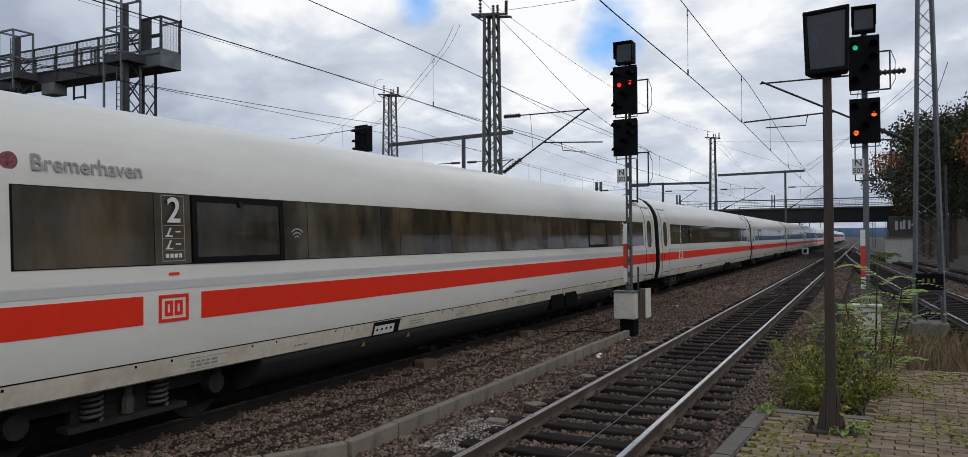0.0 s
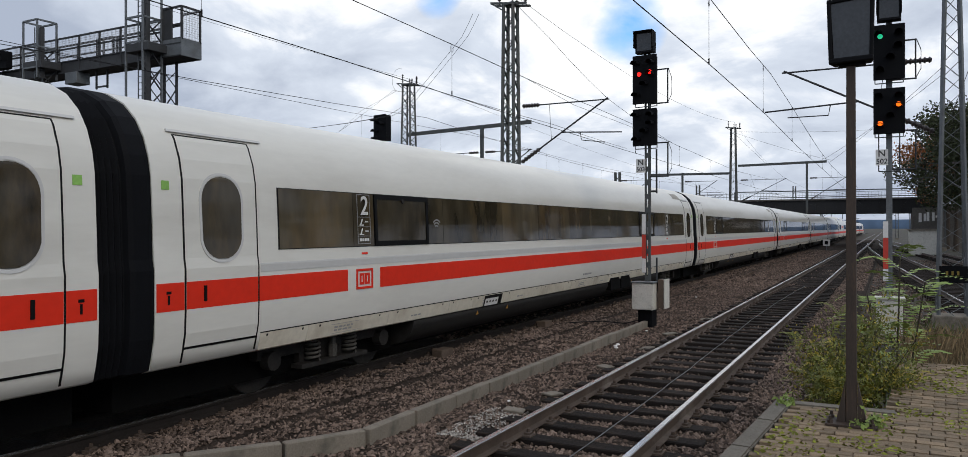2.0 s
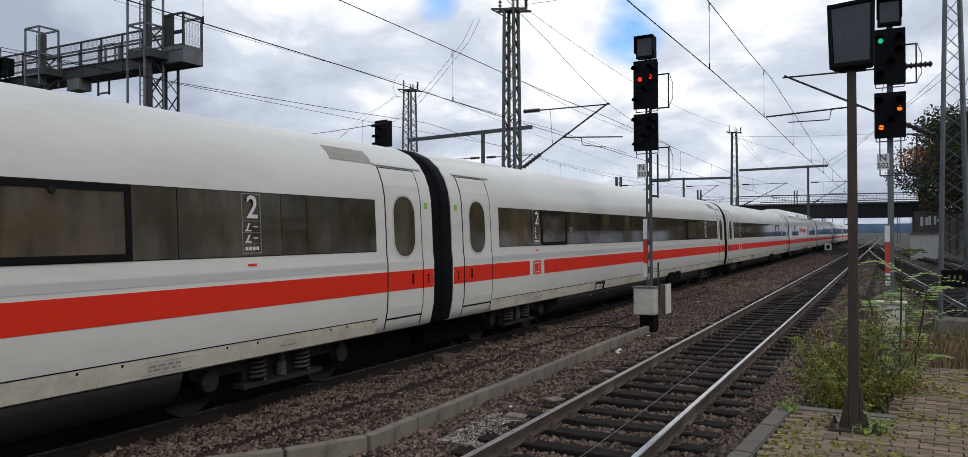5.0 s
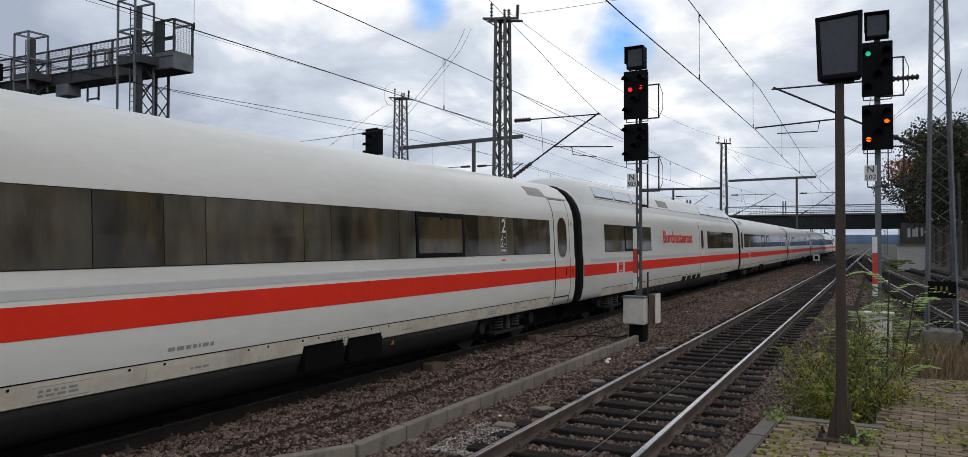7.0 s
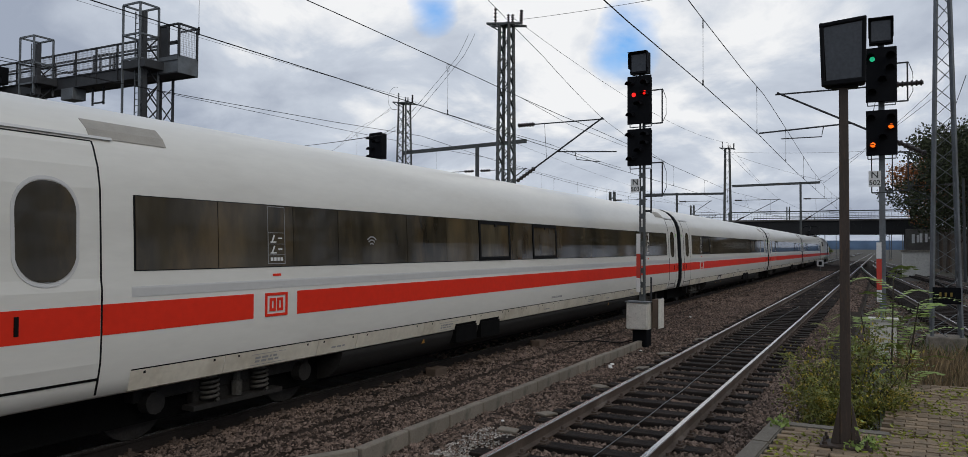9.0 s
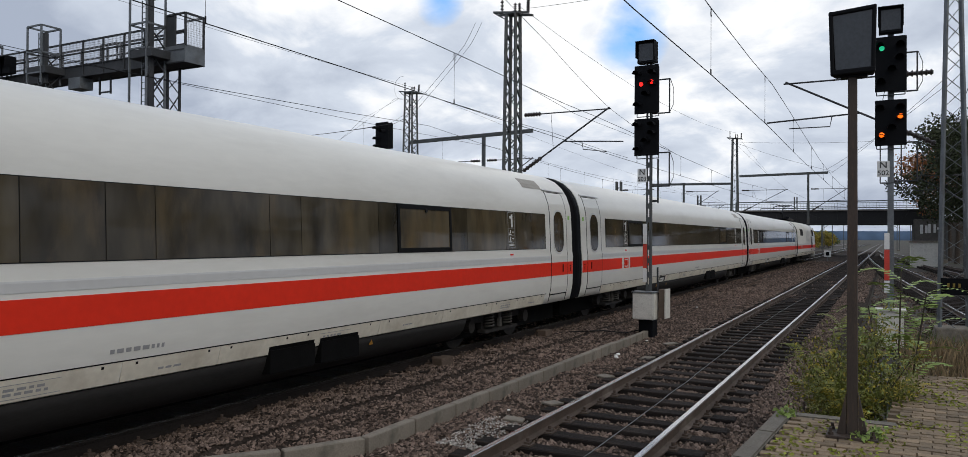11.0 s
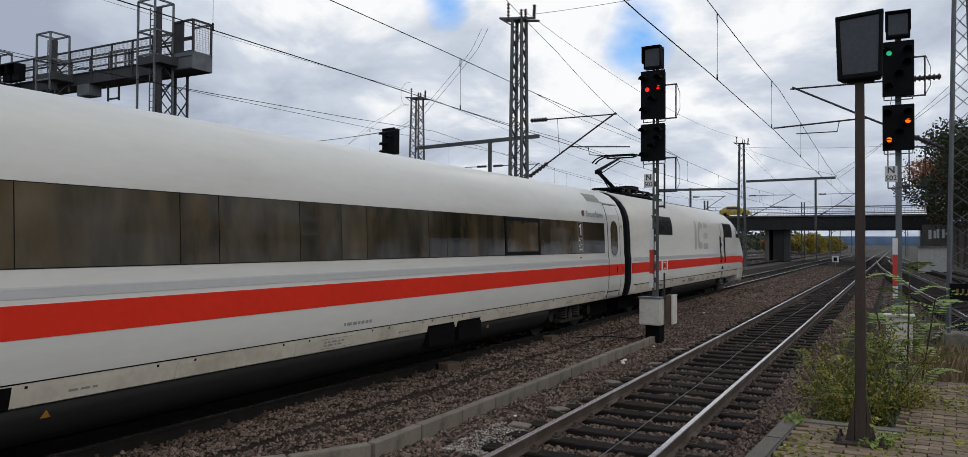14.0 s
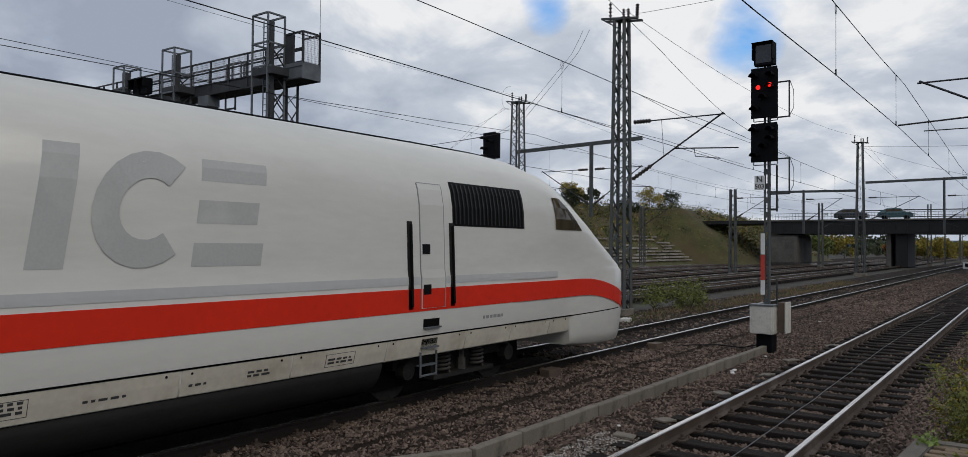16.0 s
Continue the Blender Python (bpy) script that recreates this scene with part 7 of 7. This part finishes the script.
for k in range(60):
    r = random.Random(200 + k)
    if k < 30:
        x, y = r.uniform(-75, -30), r.uniform(142, 215)
        h = r.uniform(5.0, 8.5)
    else:
        x, y = r.uniform(-30, -11), r.uniform(190, 260)
        h = r.uniform(3.2, 5.4)
    mat = (M_TREEMID, M_TREEYEL, M_TREEMID, M_TREERUST, M_TREEYEL, M_TREEMID)[k % 6]
    tree(x, y, -0.3, h, h * 0.48, mat, "autumn tree behind the bridge" if mat is not M_TREEMID else "green tree behind the bridge", 1300, 0.30, 300 + k, 0.05)

# ---------------------------------------------------------------- shrubs and weeds
bush = empty("shrub", "yellow-green shrub with feathery leaves growing beside the platform", "shrub", m=pose(2.60, 9.75, -0.25) @ Matrix.Diagonal((0.84, 0.85, 1.16, 1)))
rb = random.Random(41)
bm = bmesh.new()
tips = []
for k in range(34):
    a, l = rb.uniform(0, math.tau), rb.uniform(0.5, 1.0)
    p0 = Vector((rb.uniform(-0.2, 0.2), rb.uniform(-0.2, 0.2), 0))
    p1 = p0 + Vector((math.cos(a) * 0.25 * l, math.sin(a) * 0.25 * l, 0.55 * l))
    p2 = p1 + Vector((math.cos(a) * 0.48 * l, math.sin(a) * 0.55 * l, rb.uniform(0.05, 0.95) * l))
    rod(bm, p0, p1, 0.012, 5, 0.008); rod(bm, p1, p2, 0.008, 5, 0.004)
    tips += [p1.lerp(p2, 0.35), p1.lerp(p2, 0.7), p2]
for k in range(16):
    a, l = rb.uniform(0, math.tau), rb.uniform(0.3, 0.75)
    tips.append(Vector((math.cos(a) * l, math.sin(a) * l * 0.8 - 0.1, rb.uniform(0.30, 0.75))))
part("branchwork", bm, M_BARK, bush)
pr = np.random.RandomState(5)


def cluster(tips, n, rad):
    return [(t.x + d[0], t.y + d[1], max(0.05, t.z + d[2] * 0.8)) for t, d in ((tips[pr.randint(len(tips))], pr.normal(scale=rad, size=3)) for _ in range(n))]


ob = new("leaves", leaves("leaves", cluster(tips, 7200, 0.12), 0.028, M_LEAF, 2)); ob.parent = bush
ob = new("yellow_leaves", leaves("yellow_leaves", cluster(tips[::2], 2000, 0.12), 0.028, M_LEAFYEL, 3)); ob.parent = bush


def frond_mesh(seed, length=0.62, pairs=11, mat=None):
    r = random.Random(seed)
    V, F = [], []
    def at(f):
        return Vector((f * length, 0, 0.10 * math.sin(f * 2.2) - 0.22 * f * f))
    for k in range(pairs + 1):
        p = at(k / pairs)
        V += [(p.x, 0.004, p.z), (p.x, -0.004, p.z + 0.003)]
        if k:
            F.append((2 * k - 2, 2 * k - 1, 2 * k + 1, 2 * k))
    for k in range(1, pairs + 1):
        f = k / pairs
        for s, root in ((1, 2 * k), (-1, 2 * k + 1)):
            d = Vector((0.35, s, -0.15 + r.uniform(-0.1, 0.1))).normalized()
            n_ = d.cross(Vector((0, 0, 1))).normalized()
            l, p, b = 0.15 * (1.1 - 0.5 * f), Vector(V[root]), len(V)
            V += [tuple(q) for q in (p + d * l * 0.45 + n_ * 0.021, p + d * l, p + d * l * 0.45 - n_ * 0.021)]
            F.append((root, b, b + 1, b + 2))
    return raw("frond", V, F, mat or M_LEAFLIGHT)


fr = [frond_mesh(k, 0.5 + 0.05 * k) for k in range(4)]
sprays = [frond_mesh(10 + k, 0.55, 10, (M_LEAF, M_LEAF, M_LEAFYEL, M_LEAF)[k]) for k in range(4)]
for k in range(280):
    t = tips[k % len(tips)]
    out = math.degrees(math.atan2(t.y, t.x)) + rb.uniform(-70, 70)
    piece("leaf_spray", sprays[k % 4], bush, Matrix.Translation(t + Vector((rb.uniform(-0.1, 0.1), rb.uniform(-0.1, 0.1), rb.uniform(-0.12, 0.1)))) @ pose(0, 0, 0, 0, rb.uniform(-45, 15), out) @ Matrix.Scale(rb.uniform(0.35, 0.6), 4))
sap = empty("sapling", "young tree with light green feathery leaves behind the shrub", "sapling", m=pose(3.12, 11.75, -0.25))
bm = bmesh.new()
stems = [((0, 0, 0), (0.05, 0, 2.05)), ((0.1, 0.1, 0), (0.35, 0.1, 1.75)), ((-0.1, 0, 0), (-0.35, 0.1, 1.55))]
for a, b in stems:
    rod(bm, a, b, 0.018, 6, 0.008)
part("trunk", bm, M_BARK, sap)
for j, (a, b) in enumerate(stems):
    a, b = Vector(a), Vector(b)
    for k in range(11):
        f = 0.35 + 0.65 * k / 10
        piece("frond", fr[(j + k) % 4], sap, Matrix.Translation(a.lerp(b, f)) @ pose(0, 0, 0, 0, -38 + 20 * f + rb.uniform(-12, 12), k * 137 + j * 40))

for x, y, s_, z in ((2.86, 7.55, 0.12, PZ), (2.9, 7.6, 0.10, PZ), (4.3, 11.3, 0.12, PZ), (2.12, 8.2, 0.09, PZ)):
    w = empty("weed", "small bright green weed growing between pavers", "weed", "weeds", m=pose(x, y, z))
    pts = [(pr.normal() * s_ * 0.5, pr.normal() * s_ * 0.5, abs(pr.normal()) * s_ * 0.6) for _ in range(70)]
    ob = new("weed_leaves", leaves("weed_leaves", pts, 0.035, M_LEAFLIGHT, int(x * 100))); ob.parent = w

M_MOSS = material("moss_yellow_green", (0.20, 0.22, 0.03), 0.9, var=0.2, island=0.4)
moss = [(pr.uniform(2.05, 6.5), pr.uniform(4.6, 11.4)) for _ in range(9000)]
mp_ = [(x, y, PZ + 0.010) for x, y in moss if x > edge_x(y) + 0.22 and (y < 8.2 or x > 3.1) and noise.noise((x * 1.6, y * 1.6, 9)) > -0.05]
tagged(new("moss", leaves("moss", mp_, 0.030, M_MOSS, 8, 0.8)), "moss and tiny weeds in the paver joints", "moss", kind="stuff")


def blades(name, n, region, zf, h, mat, seed, label, cat):
    r = np.random.RandomState(seed)
    V, F = [], []
    x0, x1, y0, y1 = region
    for k in range(n):
        x, y = r.uniform(x0, x1), r.uniform(y0, y1)
        if noise.noise((x * 0.9, y * 0.6, seed)) < -0.12:
            continue
        a, l = r.uniform(0, 6.28), h * r.uniform(0.4, 1.15)
        dx, dy = math.cos(a) * 0.006, math.sin(a) * 0.006
        bx_, by = r.normal(scale=0.22) * l, r.normal(scale=0.22) * l
        z = zf(x, y)
        b = len(V)
        V += [(x - dx, y - dy, z), (x + dx, y + dy, z), (x + bx_ * 0.5 + dx, y + by * 0.5 + dy, z + l * 0.65), (x + bx_, y + by, z + l)]
        F += [(b, b + 1, b + 2), (b, b + 2, b + 3)]
    tagged(new(name, raw(name, V, F, mat)), label, cat, kind="stuff")


blades("dry_grass", 5600, (3.3, 8.0, 11.65, 18.5), lambda x, y: -0.30, 0.62, M_DRY, 3, "tall dry brown grass behind the platform", "grass")
blades("grass", 2600, (3.4, 8.0, 11.5, 24.0), lambda x, y: -0.30, 0.30, M_GRASS, 4, "green weeds among dry grass", "grass")
blades("dry_grass", 5200, (-8.8, -6.9, 24, 60), lambda x, y: -0.24, 0.22, M_DRY, 6, "dry grass strip beyond the main line", "grass")
blades("grass", 3000, (-8.8, -6.9, 20, 60), lambda x, y: -0.24, 0.16, M_GRASS, 7, "green grass strip beyond the main line", "grass")
for x, y, s_ in ((-8.2, 29.2, 0.75), (-8.9, 30.4, 0.9), (-9.6, 29.0, 0.8)):
    b_ = empty("shrub", "low green bramble bush beside the far track", "shrub", "bushes", m=pose(x, y, -0.28))
    bm = bmesh.new()
    tt = []
    for k in range(12):
        a = k * 2.4
        q = Vector((math.cos(a) * s_ * rb.uniform(0.2, 1.0), math.sin(a) * s_ * rb.uniform(0.2, 1.0), s_ * rb.uniform(0.4, 1.1)))
        rod(bm, (0, 0, 0), q, 0.012, 4, 0.005); tt.append(q)
    part("branchwork", bm, M_BARK, b_)
    pts = cluster(tt, 1100, 0.24 * s_)
    ob = new("leaves", leaves("leaves", pts, 0.065, M_LEAF, int(y * 10))); ob.parent = b_

# small things along the tracks
for x, y, w, h in ((5.9, 80.0, 2.2, 2.3),):
    hut = empty("relay_hut", "pale concrete relay hut between the branch tracks", "relay hut", m=pose(x, y, -0.3))
    bm = bmesh.new(); bx(bm, (0, 0, h / 2), (w, 2.4, h)); part("wall_shell", bm, M_BOXWHITE, hut)
    bm = bmesh.new(); bx(bm, (0, 0, h + 0.06), (w + 0.3, 2.7, 0.14)); part("roof", bm, M_CONCRETE, hut)
    bm = bmesh.new(); bx(bm, (0.4, -1.215, 1.0), (0.9, 0.04, 1.9)); part("door", bm, M_BOXWHITE, hut)
for x, y in ((-8.35, 22.6), (-7.95, 22.9)):
    bm = bmesh.new(); bx(bm, (0, 0, 0), (0.30, 0.55, 0.14))
    ob = solo("marker_block", bm, M_BOXWHITE, "pale concrete marker block beside the track", "concrete block", "marker blocks", bevel=0.02)
    ob.matrix_world = pose(x, y, -0.17, 0, 0, 15)
sg = empty("track_sign", "small white track sign on a short post", "track sign", m=pose(-2.9, 92, -0.25))
bm = bmesh.new(); bar(bm, (0, 0, 0), (0, 0, 0.9), 0.06, 0.06); part("post", bm, M_GALV, sg)
bm = bmesh.new(); bx(bm, (0, -0.05, 0.85), (0.7, 0.03, 0.7)); part("sign_plate", bm, M_SIGNWHITE, sg)
bm = bmesh.new(); bx(bm, (0, -0.07, 0.85), (0.34, 0.01, 0.4)); part("sign_mark", bm, M_BLACK, sg)

# hills on the horizon
hv, hf = [], []
for k in range(61):
    x = -2400 + k * 60
    z = 14 + 26 * (0.5 + 0.5 * noise.noise((x * 0.0022, 3, 0))) + 22 * max(0, -x / 1500)
    hv += [(x, 2600, -5), (x, 2600, z), (x, 3400, z * 0.6)]
for k in range(60):
    b = k * 3
    hf += [(b, b + 3, b + 4, b + 1), (b + 1, b + 4, b + 5, b + 2)]
tagged(new("hills", raw("hills", hv, hf, M_HILL, True)), "hills on the horizon with blue haze in their colour", "hills", kind="structure")
tagged(new("far_woods", leaves("far_woods", [(random.Random(k).uniform(-160, -30), random.Random(k + 9999).uniform(260, 420), random.Random(k + 5555).uniform(0, 7)) for k in range(6000)], 1.3, M_TREE, 77)), "distant band of woods beyond the tracks", "woods", kind="stuff")


def motions():
    for n, ob in train:
        walk(ob, [(t, pose(TX, s - COACH * n, 0)) for t, s in TRAVEL])
    walk(TAIL, [(t, pose(TX, s, 0)) for t, s in TRAVEL])
    for x, car in CARS:
        walk(car, [(t, pose(x + 8 * (t - 16), BY + 1.6, 6.30)) for t in (0, 4, 8, 12, 16)])


motions()
